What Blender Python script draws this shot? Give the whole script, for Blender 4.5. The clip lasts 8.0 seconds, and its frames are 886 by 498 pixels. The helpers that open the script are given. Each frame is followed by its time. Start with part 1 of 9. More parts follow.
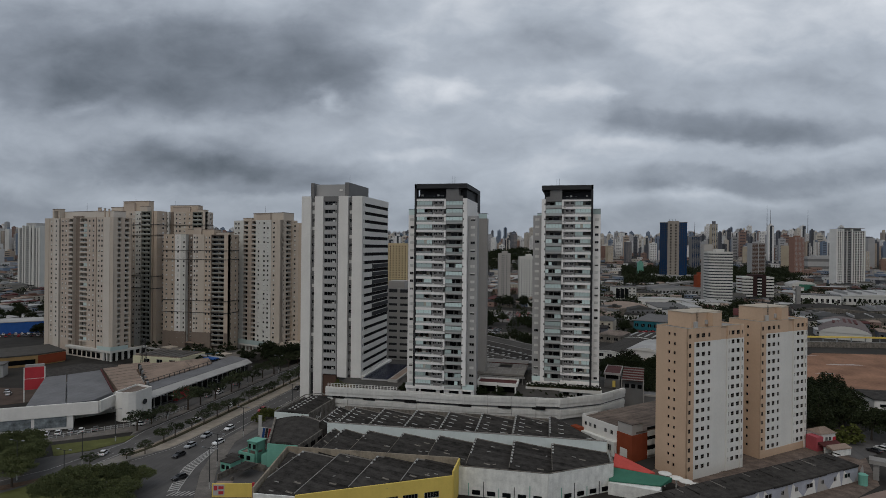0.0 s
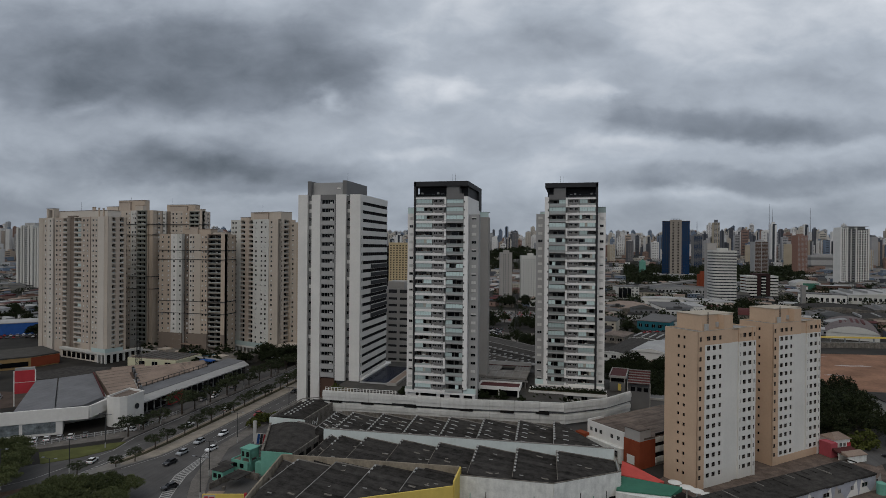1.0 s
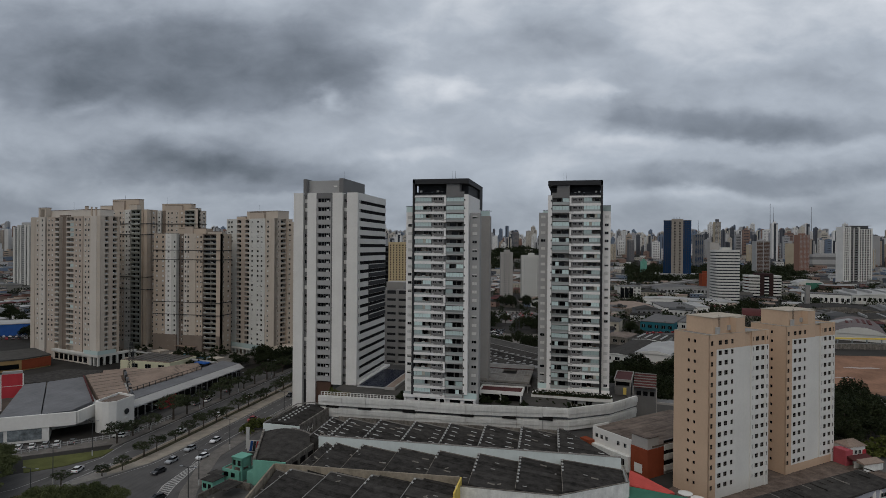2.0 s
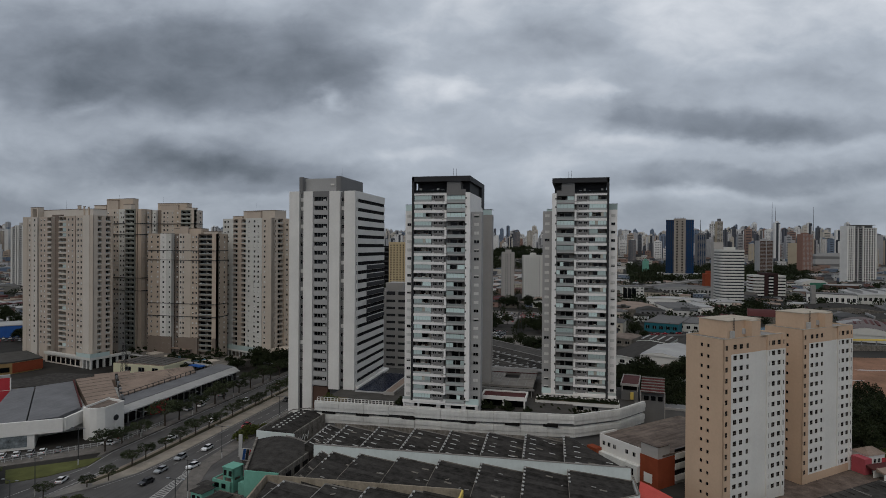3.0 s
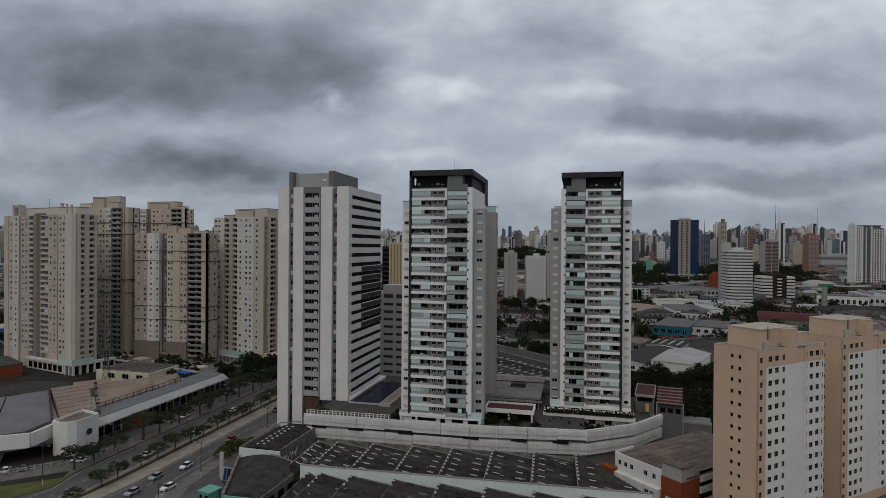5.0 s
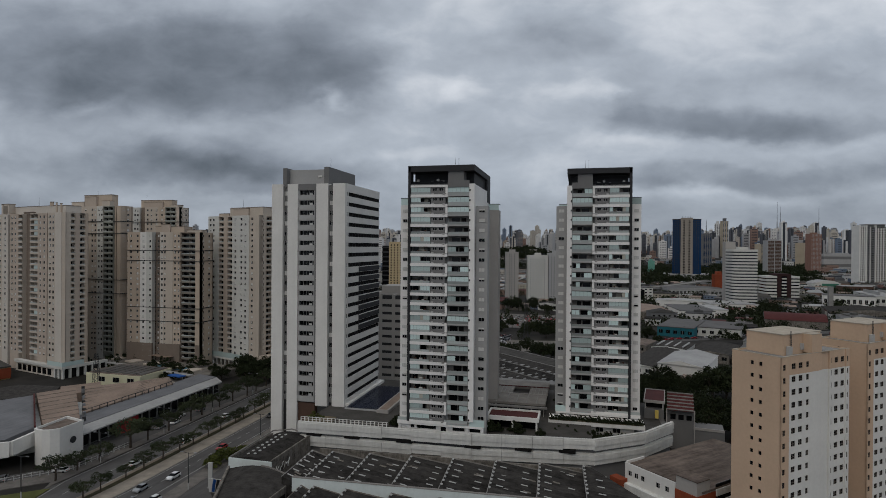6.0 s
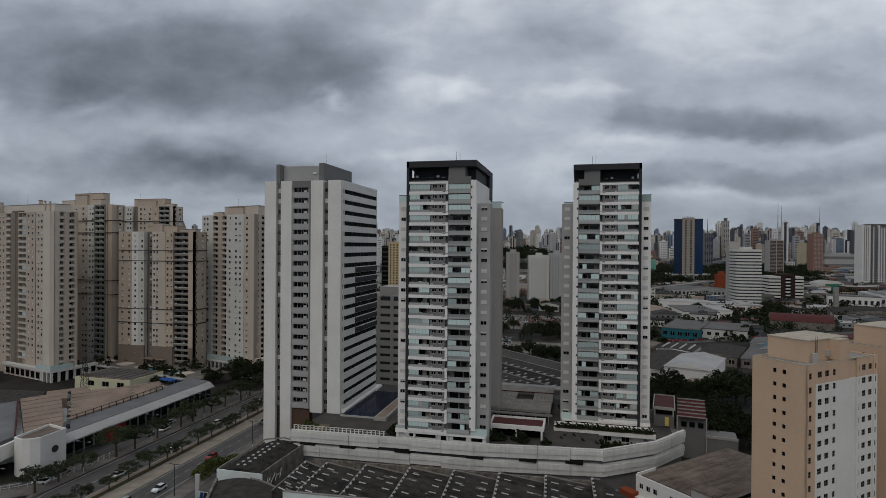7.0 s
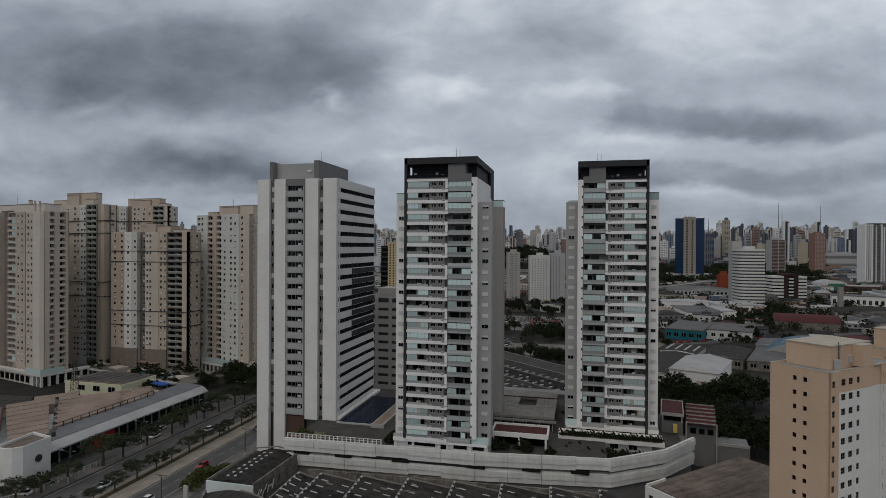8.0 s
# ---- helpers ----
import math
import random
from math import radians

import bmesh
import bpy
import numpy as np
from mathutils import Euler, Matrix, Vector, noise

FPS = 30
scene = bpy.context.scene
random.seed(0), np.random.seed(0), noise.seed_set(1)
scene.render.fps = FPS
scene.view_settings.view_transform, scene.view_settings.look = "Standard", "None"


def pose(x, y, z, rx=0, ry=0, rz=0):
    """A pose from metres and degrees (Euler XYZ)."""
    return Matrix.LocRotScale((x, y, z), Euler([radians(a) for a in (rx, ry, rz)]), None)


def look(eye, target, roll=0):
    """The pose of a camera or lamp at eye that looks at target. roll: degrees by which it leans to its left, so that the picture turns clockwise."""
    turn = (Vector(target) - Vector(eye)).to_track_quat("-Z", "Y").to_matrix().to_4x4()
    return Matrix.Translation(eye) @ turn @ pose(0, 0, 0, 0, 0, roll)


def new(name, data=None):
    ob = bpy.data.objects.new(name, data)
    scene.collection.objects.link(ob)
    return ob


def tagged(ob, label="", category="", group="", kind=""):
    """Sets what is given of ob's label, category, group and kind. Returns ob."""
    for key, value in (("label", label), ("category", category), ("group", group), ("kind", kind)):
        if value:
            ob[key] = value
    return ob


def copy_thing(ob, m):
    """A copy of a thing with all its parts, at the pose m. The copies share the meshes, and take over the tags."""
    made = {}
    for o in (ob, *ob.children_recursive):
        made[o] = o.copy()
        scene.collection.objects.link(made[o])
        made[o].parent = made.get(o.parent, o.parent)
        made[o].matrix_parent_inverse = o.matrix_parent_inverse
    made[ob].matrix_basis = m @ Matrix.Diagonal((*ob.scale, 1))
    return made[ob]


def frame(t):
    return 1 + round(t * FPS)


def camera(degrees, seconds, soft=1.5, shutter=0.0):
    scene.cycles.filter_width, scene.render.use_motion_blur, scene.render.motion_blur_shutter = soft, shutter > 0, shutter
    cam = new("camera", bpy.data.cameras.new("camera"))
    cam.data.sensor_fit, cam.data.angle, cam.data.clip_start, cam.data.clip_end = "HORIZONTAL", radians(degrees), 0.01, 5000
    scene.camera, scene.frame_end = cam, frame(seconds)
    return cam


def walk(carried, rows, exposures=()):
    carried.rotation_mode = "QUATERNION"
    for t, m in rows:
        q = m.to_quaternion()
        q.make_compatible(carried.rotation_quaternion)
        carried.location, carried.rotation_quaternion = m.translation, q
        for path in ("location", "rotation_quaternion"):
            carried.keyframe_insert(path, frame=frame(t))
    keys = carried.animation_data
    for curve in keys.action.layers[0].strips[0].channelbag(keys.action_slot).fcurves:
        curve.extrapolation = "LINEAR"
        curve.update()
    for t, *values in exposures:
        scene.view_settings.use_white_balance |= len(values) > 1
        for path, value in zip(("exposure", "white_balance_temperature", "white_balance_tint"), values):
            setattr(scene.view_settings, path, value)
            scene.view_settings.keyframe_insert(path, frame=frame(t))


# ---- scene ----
cam = camera(75.5, 8.0, soft=0.6)
PATH = [
    (0, (-0.104, 0.664, 65.331), (-0.551, 2.614, 65.326), 0.6),
    (0.5, (-0.665, 3.734, 65.435), (-1.114, 5.683, 65.428), 0.6),
    (1, (-1.198, 6.914, 65.51), (-1.649, 8.862, 65.502), 0.5),
    (1.5, (-1.873, 10.156, 65.598), (-2.324, 12.105, 65.589), 0.5),
    (3, (-4.064, 20.699, 65.621), (-4.519, 22.646, 65.611), 0.4),
    (3.5, (-4.93, 24.27, 65.556), (-5.386, 26.218, 65.547), 0.5),
    (4, (-5.666, 27.977, 65.452), (-6.123, 29.924, 65.444), 0.4),
    (4.5, (-6.33, 31.731, 65.386), (-6.789, 33.678, 65.379), 0.4),
    (6, (-8.992, 43.703, 65.382), (-9.454, 45.648, 65.372), 0.4),
    (6.5, (-9.963, 47.655, 65.344), (-10.425, 49.601, 65.334), 0.4),
    (7, (-10.968, 51.636, 65.277), (-11.43, 53.582, 65.267), 0.4),
    (7.5, (-11.817, 55.292, 65.278), (-12.279, 57.238, 65.269), 0.3),
    (8, (-12.36, 58.117, 65.348), (-12.822, 60.063, 65.338), 0.3),
]
walk(cam, [(t, look(eye, target, roll)) for t, eye, target, roll in PATH])
# light: overcast sky, weak wide sun behind thin cloud
def build_world():
    w = bpy.data.worlds.new("overcast_sky")
    scene.world = w
    w.use_nodes = True
    nt = w.node_tree
    nt.nodes.clear()
    N, L = nt.nodes.new, nt.links.new

    def m(op, a, b=None, c=None, clamp=False):
        n = N("ShaderNodeMath")
        n.operation, n.use_clamp = op, clamp
        for i, v in enumerate((a, b, c)):
            if v is None:
                continue
            if isinstance(v, (int, float)):
                n.inputs[i].default_value = v
            else:
                L(v, n.inputs[i])
        return n.outputs[0]

    def dot(vec, d):
        n = N("ShaderNodeVectorMath")
        n.operation = "DOT_PRODUCT"
        L(vec, n.inputs[0])
        n.inputs[1].default_value = d
        return n.outputs["Value"]

    way = N("ShaderNodeTexCoord").outputs["Generated"]
    ahead = m("MAXIMUM", m("ABSOLUTE", dot(way, (-0.224, 0.974, 0))), 0.08)
    A = m("DIVIDE", dot(way, (0.974, 0.224, 0)), ahead)
    B = m("DIVIDE", m("MAXIMUM", dot(way, (0, 0, 1)), 0.0), ahead)
    def noise_at(x, y, z, scale, detail, rough, distort=0.0):
        c = N("ShaderNodeCombineXYZ")
        for i, s in enumerate((x, y, z)):
            if isinstance(s, (int, float)):
                c.inputs[i].default_value = s
            else:
                L(s, c.inputs[i])
        n = N("ShaderNodeTexNoise")
        L(c.outputs[0], n.inputs["Vector"])
        n.inputs["Scale"].default_value, n.inputs["Detail"].default_value = scale, detail
        n.inputs["Roughness"].default_value, n.inputs["Distortion"].default_value = rough, distort
        return n.outputs["Fac"]

    B2 = m("MULTIPLY", B, 1.6)
    warp = m("SUBTRACT", noise_at(A, B2, 3.3, 5.0, 6, 0.55), 0.5)
    warp2 = m("SUBTRACT", noise_at(A, B2, 9.1, 5.0, 6, 0.55), 0.5)
    Aw = m("MULTIPLY_ADD", warp, 0.26, A)
    Bw = m("MULTIPLY_ADD", warp2, 0.09, B)
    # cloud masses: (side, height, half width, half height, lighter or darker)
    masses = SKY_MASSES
    across, up = m("MULTIPLY", A, 1.7), m("MULTIPLY", B, 3.1)
    total = m("MULTIPLY", m("SUBTRACT", noise_at(across, up, 0.7, 2.4, 8, 0.47, 0.2), 0.5), SKY_NOISE)
    fine = m("SUBTRACT", noise_at(across, up, 5.2, 7.0, 8, 0.55, 0.3), 0.5)
    total = m("MULTIPLY_ADD", fine, SKY_FINE, total)
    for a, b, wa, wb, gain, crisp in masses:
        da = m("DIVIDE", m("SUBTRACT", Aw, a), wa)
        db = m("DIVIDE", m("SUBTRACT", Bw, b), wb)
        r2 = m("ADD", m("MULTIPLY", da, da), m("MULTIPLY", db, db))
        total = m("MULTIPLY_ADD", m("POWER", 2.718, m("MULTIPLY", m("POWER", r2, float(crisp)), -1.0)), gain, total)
    level = m("ADD", total, SKY_BASE, clamp=True)
    ramp = N("ShaderNodeValToRGB")
    L(level, ramp.inputs[0])
    stops = SKY_STOPS
    el = ramp.color_ramp.elements
    while len(el) < len(stops):
        el.new(0.5)
    for e, (p, c) in zip(el, stops):
        e.position, e.color = p, (*c, 1)
    clouds = N("ShaderNodeBackground")
    L(ramp.outputs[0], clouds.inputs[0])
    clouds.inputs[1].default_value = 1.0
    sky = N("ShaderNodeTexSky")
    sky.sky_type, sky.sun_disc = "NISHITA", False
    sky.sun_elevation, sky.sun_rotation = radians(SUN_UP), radians(SUN_TURN)
    blue = N("ShaderNodeBackground")
    L(sky.outputs[0], blue.inputs[0])
    blue.inputs[1].default_value = 0.05
    mix = N("ShaderNodeMixShader")
    mix.inputs[0].default_value = 0.06
    L(clouds.outputs[0], mix.inputs[1])
    L(blue.outputs[0], mix.inputs[2])
    L(mix.outputs[0], N("ShaderNodeOutputWorld").inputs[0])


SUN_UP, SUN_TURN = 55.0, 210.0
SKY_BASE, SKY_NOISE, SKY_FINE = 0.75, 0.46, 0.28
SKY_STOPS = ((0.0, (0.058, 0.071, 0.088)), (0.25, (0.115, 0.136, 0.165)), (0.5, (0.245, 0.278, 0.330)), (0.75, (0.43, 0.478, 0.546)), (1.0, (0.74, 0.775, 0.83)))
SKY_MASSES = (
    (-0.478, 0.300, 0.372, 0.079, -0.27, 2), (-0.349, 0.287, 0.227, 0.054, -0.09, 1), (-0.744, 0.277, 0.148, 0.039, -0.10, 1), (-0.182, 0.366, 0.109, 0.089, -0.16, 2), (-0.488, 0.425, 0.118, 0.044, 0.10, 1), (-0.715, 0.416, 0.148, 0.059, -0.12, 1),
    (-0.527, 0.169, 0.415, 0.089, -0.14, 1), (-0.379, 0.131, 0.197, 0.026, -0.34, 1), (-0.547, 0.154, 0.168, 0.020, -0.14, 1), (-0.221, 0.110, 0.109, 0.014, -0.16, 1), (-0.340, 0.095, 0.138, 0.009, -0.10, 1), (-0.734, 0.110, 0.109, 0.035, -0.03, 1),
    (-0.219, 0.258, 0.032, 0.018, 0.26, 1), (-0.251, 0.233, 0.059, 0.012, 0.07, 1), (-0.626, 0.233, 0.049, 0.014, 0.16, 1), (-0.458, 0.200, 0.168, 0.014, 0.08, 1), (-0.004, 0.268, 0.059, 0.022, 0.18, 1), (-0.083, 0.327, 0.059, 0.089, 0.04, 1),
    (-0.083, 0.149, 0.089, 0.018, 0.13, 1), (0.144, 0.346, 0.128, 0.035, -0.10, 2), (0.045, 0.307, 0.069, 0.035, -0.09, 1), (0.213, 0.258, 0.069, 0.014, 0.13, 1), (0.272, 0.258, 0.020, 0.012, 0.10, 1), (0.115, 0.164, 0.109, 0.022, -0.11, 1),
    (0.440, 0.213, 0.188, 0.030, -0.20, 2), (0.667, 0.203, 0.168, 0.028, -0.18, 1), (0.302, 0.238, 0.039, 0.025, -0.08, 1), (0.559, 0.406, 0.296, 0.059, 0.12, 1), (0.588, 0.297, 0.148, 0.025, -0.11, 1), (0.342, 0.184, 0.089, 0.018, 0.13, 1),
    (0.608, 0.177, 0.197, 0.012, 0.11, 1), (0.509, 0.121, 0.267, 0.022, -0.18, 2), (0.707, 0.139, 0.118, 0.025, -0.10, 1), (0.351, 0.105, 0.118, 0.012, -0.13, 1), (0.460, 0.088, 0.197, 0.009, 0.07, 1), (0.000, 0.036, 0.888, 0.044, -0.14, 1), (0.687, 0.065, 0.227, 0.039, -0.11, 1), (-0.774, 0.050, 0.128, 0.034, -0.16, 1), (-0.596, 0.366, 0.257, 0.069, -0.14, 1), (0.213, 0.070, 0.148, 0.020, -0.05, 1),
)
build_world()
sun = new("sun", bpy.data.lights.new("sun", "SUN"))
sun.data.energy, sun.data.angle, sun.data.color = 0.68, radians(50), (1.0, 0.89, 0.75)
sun.matrix_world = look((-60, -120, 300), (-20, 120, 0))
scene.view_settings.exposure = 0.0


# materials
def mat(name, col, rough=0.8, vary=0.25, scale=0.35, fine=3.0, metal=0.0, bump=0.1, streak=0.0, odd=0.0, spec=0.12, run=(1.2, 1.2, 0.06)):
    """Painted, mineral or metal surface with grain at two sizes; streak: rain marks down a wall; odd: change from piece to piece."""
    mt = bpy.data.materials.new(name)
    mt.use_nodes = True
    nt = mt.node_tree
    N, L = nt.nodes.new, nt.links.new
    bs = nt.nodes["Principled BSDF"]
    co = N("ShaderNodeTexCoord").outputs["Object"]
    big, small = N("ShaderNodeTexNoise"), N("ShaderNodeTexNoise")
    for n, s, d in ((big, scale, 6), (small, fine, 5)):
        L(co, n.inputs["Vector"])
        n.inputs["Scale"].default_value, n.inputs["Detail"].default_value = s, d
    add = N("ShaderNodeMath")
    add.operation = "MULTIPLY_ADD"
    L(small.outputs["Fac"], add.inputs[0])
    add.inputs[1].default_value = 0.5
    L(big.outputs["Fac"], add.inputs[2])
    val = add.outputs[0]
    if streak:
        mp, st = N("ShaderNodeMapping"), N("ShaderNodeTexNoise")
        mp.inputs["Scale"].default_value = run
        L(co, mp.inputs[0])
        L(mp.outputs[0], st.inputs["Vector"])
        st.inputs["Scale"].default_value, st.inputs["Detail"].default_value = 1.0, 5
        k = N("ShaderNodeMath")
        k.operation = "MULTIPLY_ADD"
        L(st.outputs["Fac"], k.inputs[0])
        k.inputs[1].default_value = streak
        L(val, k.inputs[2])
        val = k.outputs[0]
    if odd:
        oi, k = N("ShaderNodeObjectInfo"), N("ShaderNodeMath")
        k.operation = "MULTIPLY_ADD"
        L(oi.outputs["Random"], k.inputs[0])
        k.inputs[1].default_value = odd
        L(val, k.inputs[2])
        val = k.outputs[0]
    mid = 0.75 + 0.5 * streak + 0.5 * odd
    mr = N("ShaderNodeMapRange")
    L(val, mr.inputs[0])
    mr.inputs[1].default_value, mr.inputs[2].default_value = mid - 0.35 - streak * 0.2 - odd * 0.4, mid + 0.35 + streak * 0.2 + odd * 0.4
    mr.inputs[3].default_value, mr.inputs[4].default_value = 1 - vary, 1 + vary * 0.6
    vm = N("ShaderNodeVectorMath")
    vm.operation = "SCALE"
    vm.inputs[0].default_value = col
    L(mr.outputs[0], vm.inputs["Scale"])
    L(vm.outputs[0], bs.inputs["Base Color"])
    bs.inputs["Roughness"].default_value, bs.inputs["Metallic"].default_value = rough, metal
    bs.inputs["Specular IOR Level"].default_value = spec
    if bump:
        b = N("ShaderNodeBump")
        b.inputs["Strength"].default_value, b.inputs["Distance"].default_value = bump, 0.1
        L(small.outputs["Fac"], b.inputs["Height"])
        L(b.outputs[0], bs.inputs["Normal"])
    return mt


def palette(name, cols, rough=0.85, odd=0.15):
    """A wall paint that differs from house to house."""
    mt = mat(name, (1, 1, 1), rough, 0.2, 0.05, 0.6, streak=0.25)
    nt = mt.node_tree
    N, L = nt.nodes.new, nt.links.new
    bs = nt.nodes["Principled BSDF"]
    src = bs.inputs["Base Color"].links[0].from_socket
    oi, rp, mx = N("ShaderNodeObjectInfo"), N("ShaderNodeValToRGB"), N("ShaderNodeVectorMath")
    L(oi.outputs["Random"], rp.inputs[0])
    rp.color_ramp.interpolation = "CONSTANT"
    el = rp.color_ramp.elements
    while len(el) < len(cols):
        el.new(0.5)
    for i, (e, c) in enumerate(zip(el, cols)):
        e.position, e.color = i / len(cols), (*c, 1)
    mx.operation = "MULTIPLY"
    L(src, mx.inputs[0])
    L(rp.outputs[0], mx.inputs[1])
    L(mx.outputs[0], bs.inputs["Base Color"])
    return mt


def glass(name, col, rough=0.06, clear=0.0):
    mt = bpy.data.materials.new(name)
    mt.use_nodes = True
    nt = mt.node_tree
    bs = nt.nodes["Principled BSDF"]
    oi, mr, vm = nt.nodes.new("ShaderNodeObjectInfo"), nt.nodes.new("ShaderNodeMapRange"), nt.nodes.new("ShaderNodeVectorMath")
    nt.links.new(oi.outputs["Random"], mr.inputs[0])
    mr.inputs[3].default_value, mr.inputs[4].default_value = 0.6, 1.25
    vm.operation = "SCALE"
    vm.inputs[0].default_value = col
    nt.links.new(mr.outputs[0], vm.inputs["Scale"])
    nt.links.new(vm.outputs[0], bs.inputs["Base Color"])
    bs.inputs["Roughness"].default_value = rough
    bs.inputs["Transmission Weight"].default_value = clear
    bs.inputs["Specular IOR Level"].default_value = 0.2
    bs.inputs["IOR"].default_value = 1.5
    return mt


def leaves(name, a, b):
    mt = bpy.data.materials.new(name)
    mt.use_nodes = True
    nt = mt.node_tree
    N, L = nt.nodes.new, nt.links.new
    bs = nt.nodes["Principled BSDF"]
    g, oi, ad, rp = N("ShaderNodeNewGeometry"), N("ShaderNodeObjectInfo"), N("ShaderNodeMath"), N("ShaderNodeValToRGB")
    ad.operation = "MULTIPLY_ADD"
    L(oi.outputs["Random"], ad.inputs[0])
    ad.inputs[1].default_value = 0.5
    k = N("ShaderNodeMath")
    k.operation = "MULTIPLY"
    L(g.outputs["Random Per Island"], k.inputs[0])
    k.inputs[1].default_value = 0.5
    L(k.outputs[0], ad.inputs[2])
    L(ad.outputs[0], rp.inputs[0])
    rp.color_ramp.elements[0].color, rp.color_ramp.elements[1].color = (*a, 1), (*b, 1)
    L(rp.outputs[0], bs.inputs["Base Color"])
    bs.inputs["Roughness"].default_value = 0.75
    bs.inputs["Specular IOR Level"].default_value = 0.08
    return mt


M_ASPHALT = mat("asphalt", (0.104, 0.099, 0.095), 0.92, 0.5, 0.12, 3.0, streak=0.6, run=(0.9, 0.05, 1.0))
M_LANE = mat("road_paint", (0.40, 0.39, 0.37), 0.8, 0.6, 0.8, 5.0)
M_CONC = mat("concrete", (0.26, 0.25, 0.235), 0.9, 0.3, 0.25, 3.0)
M_DIRTY = mat("dirty_paving", (0.165, 0.15, 0.135), 0.95, 0.5, 0.3, 2.5)
M_KERB = mat("kerb_stone", (0.23, 0.215, 0.195), 0.9, 0.35, 0.6, 4.0)
M_GRASS = mat("mown_grass", (0.10, 0.105, 0.036), 0.95, 0.45, 0.25, 5.0, bump=0.4)
M_SOIL = mat("dry_soil", (0.16, 0.13, 0.085), 0.95, 0.4, 0.3, 3.0)
M_DIRT = mat("red_earth", (0.26, 0.142, 0.09), 0.95, 0.6, 0.06, 0.7)
M_WHITE = mat("white_render", (0.70, 0.68, 0.64), 0.75, 0.14, 0.12, 1.2, streak=0.2)
M_PODIUM = mat("weathered_white_concrete", (0.62, 0.61, 0.575), 0.85, 0.34, 0.3, 2.0, streak=0.6, odd=0.25)
M_WHITEOLD = mat("weathered_white_paint", (0.74, 0.74, 0.70), 0.9, 0.36, 0.5, 2.6, streak=0.5)
M_GREYP = mat("grey_render", (0.175, 0.172, 0.168), 0.8, 0.15, 0.15, 1.5, streak=0.2)
M_BAND = mat("bright_white_render", (0.79, 0.77, 0.74), 0.75, 0.14, 0.12, 1.2, streak=0.25)
# balcony back walls: the shade of the recess is put into a darker grey
M_RECESS_SHADE = mat("grey_wall_painted_shade", (0.19, 0.18, 0.165), 0.85, 0.2, 0.3, 2.0)
M_GREYL = mat("light_grey_render", (0.37, 0.365, 0.355), 0.8, 0.14, 0.15, 1.5, streak=0.2)
M_DARKG = mat("charcoal_cladding", (0.040, 0.040, 0.042), 0.6, 0.2, 0.3, 2.0)
M_BROWN = mat("brown_panels", (0.10, 0.06, 0.045), 0.7, 0.2, 0.4, 2.0)
M_BEIGE = mat("beige_render", (0.57, 0.41, 0.288), 0.85, 0.16, 0.1, 1.5, streak=0.35, run=(0.35, 0.35, 0.04))
M_OFFW = mat("off_white_render", (0.68, 0.665, 0.62), 0.85, 0.13, 0.1, 1.5, streak=0.3)
M_LCREAM = mat("pale_beige_render", (0.50, 0.435, 0.365), 0.85, 0.14, 0.1, 1.2, streak=0.3)
M_LTAN = mat("tan_render", (0.475, 0.39, 0.31), 0.85, 0.14, 0.1, 1.2, streak=0.3)
M_LWHITE = mat("cool_white_render", (0.56, 0.55, 0.51), 0.85, 0.12, 0.1, 1.2, streak=0.3)
M_ROOF = mat("black_fibre_cement", (0.053, 0.049, 0.045), 0.95, 0.98, 0.55, 2.6, streak=0.35, odd=0.3, run=(0.2, 1.6, 1.0), spec=0.05, bump=0.3)
M_TERR = mat("terrace_paving", (0.075, 0.07, 0.063), 0.9, 0.4, 0.3, 2.0)
M_FIN = mat("pale_stone_render", (0.36, 0.34, 0.315), 0.85, 0.12, 0.12, 1.2, streak=0.3)
M_SHEET = mat("worn_grey_sheet", (0.165, 0.165, 0.17), 0.7, 0.4, 0.15, 1.5, streak=0.6, run=(0.9, 0.12, 1.0))
M_ROOFG = mat("grey_metal_roof", (0.108, 0.102, 0.096), 0.6, 0.35, 0.12, 1.5)
M_ROOFB = mat("tan_corrugated_roof", (0.265, 0.20, 0.158), 0.8, 0.4, 0.15, 2.0)
M_ROOFW = mat("pale_metal_roof", (0.345, 0.338, 0.325), 0.6, 0.3, 0.1, 1.0)
M_ROOFR = mat("red_roof", (0.085, 0.027, 0.025), 0.75, 0.25, 0.2, 2.0)
M_ROOFD = mat("stained_flat_roof", (0.175, 0.138, 0.115), 0.95, 0.85, 0.12, 1.0, streak=0.8, run=(0.9, 0.12, 1.0))
M_AQUA = mat("pale_aqua_paint", (0.62, 0.67, 0.65), 0.8, 0.16, 0.3, 2.0, streak=0.4)
M_TEAL = mat("green_paint", (0.165, 0.385, 0.305), 0.8, 0.2, 0.3, 2.0, streak=0.4)
M_YELLOW = mat("yellow_paint", (0.68, 0.51, 0.13), 0.75, 0.14, 0.3, 2.0, streak=0.4)
M_PARA = mat("weathered_parapet", (0.30, 0.255, 0.195), 0.95, 0.6, 0.4, 2.0, streak=0.5)
M_OLDWALL = mat("bare_block_wall", (0.20, 0.18, 0.155), 0.95, 0.9, 0.55, 2.2, streak=0.6)
M_ORANGE = mat("brick_red_paint", (0.25, 0.06, 0.028), 0.85, 0.2, 0.3, 2.0, streak=0.3)
M_RED = mat("red_sign_paint", (0.44, 0.045, 0.055), 0.6, 0.15, 0.3, 2.0)
M_CORAL = mat("coral_awning", (0.50, 0.085, 0.07), 0.8, 0.2, 0.4, 2.0)
M_PINK = mat("pink_paint", (0.40, 0.085, 0.10), 0.8, 0.2, 0.4, 2.0)
M_BLUE = mat("blue_paint", (0.03, 0.10, 0.32), 0.7, 0.2, 0.4, 2.0)
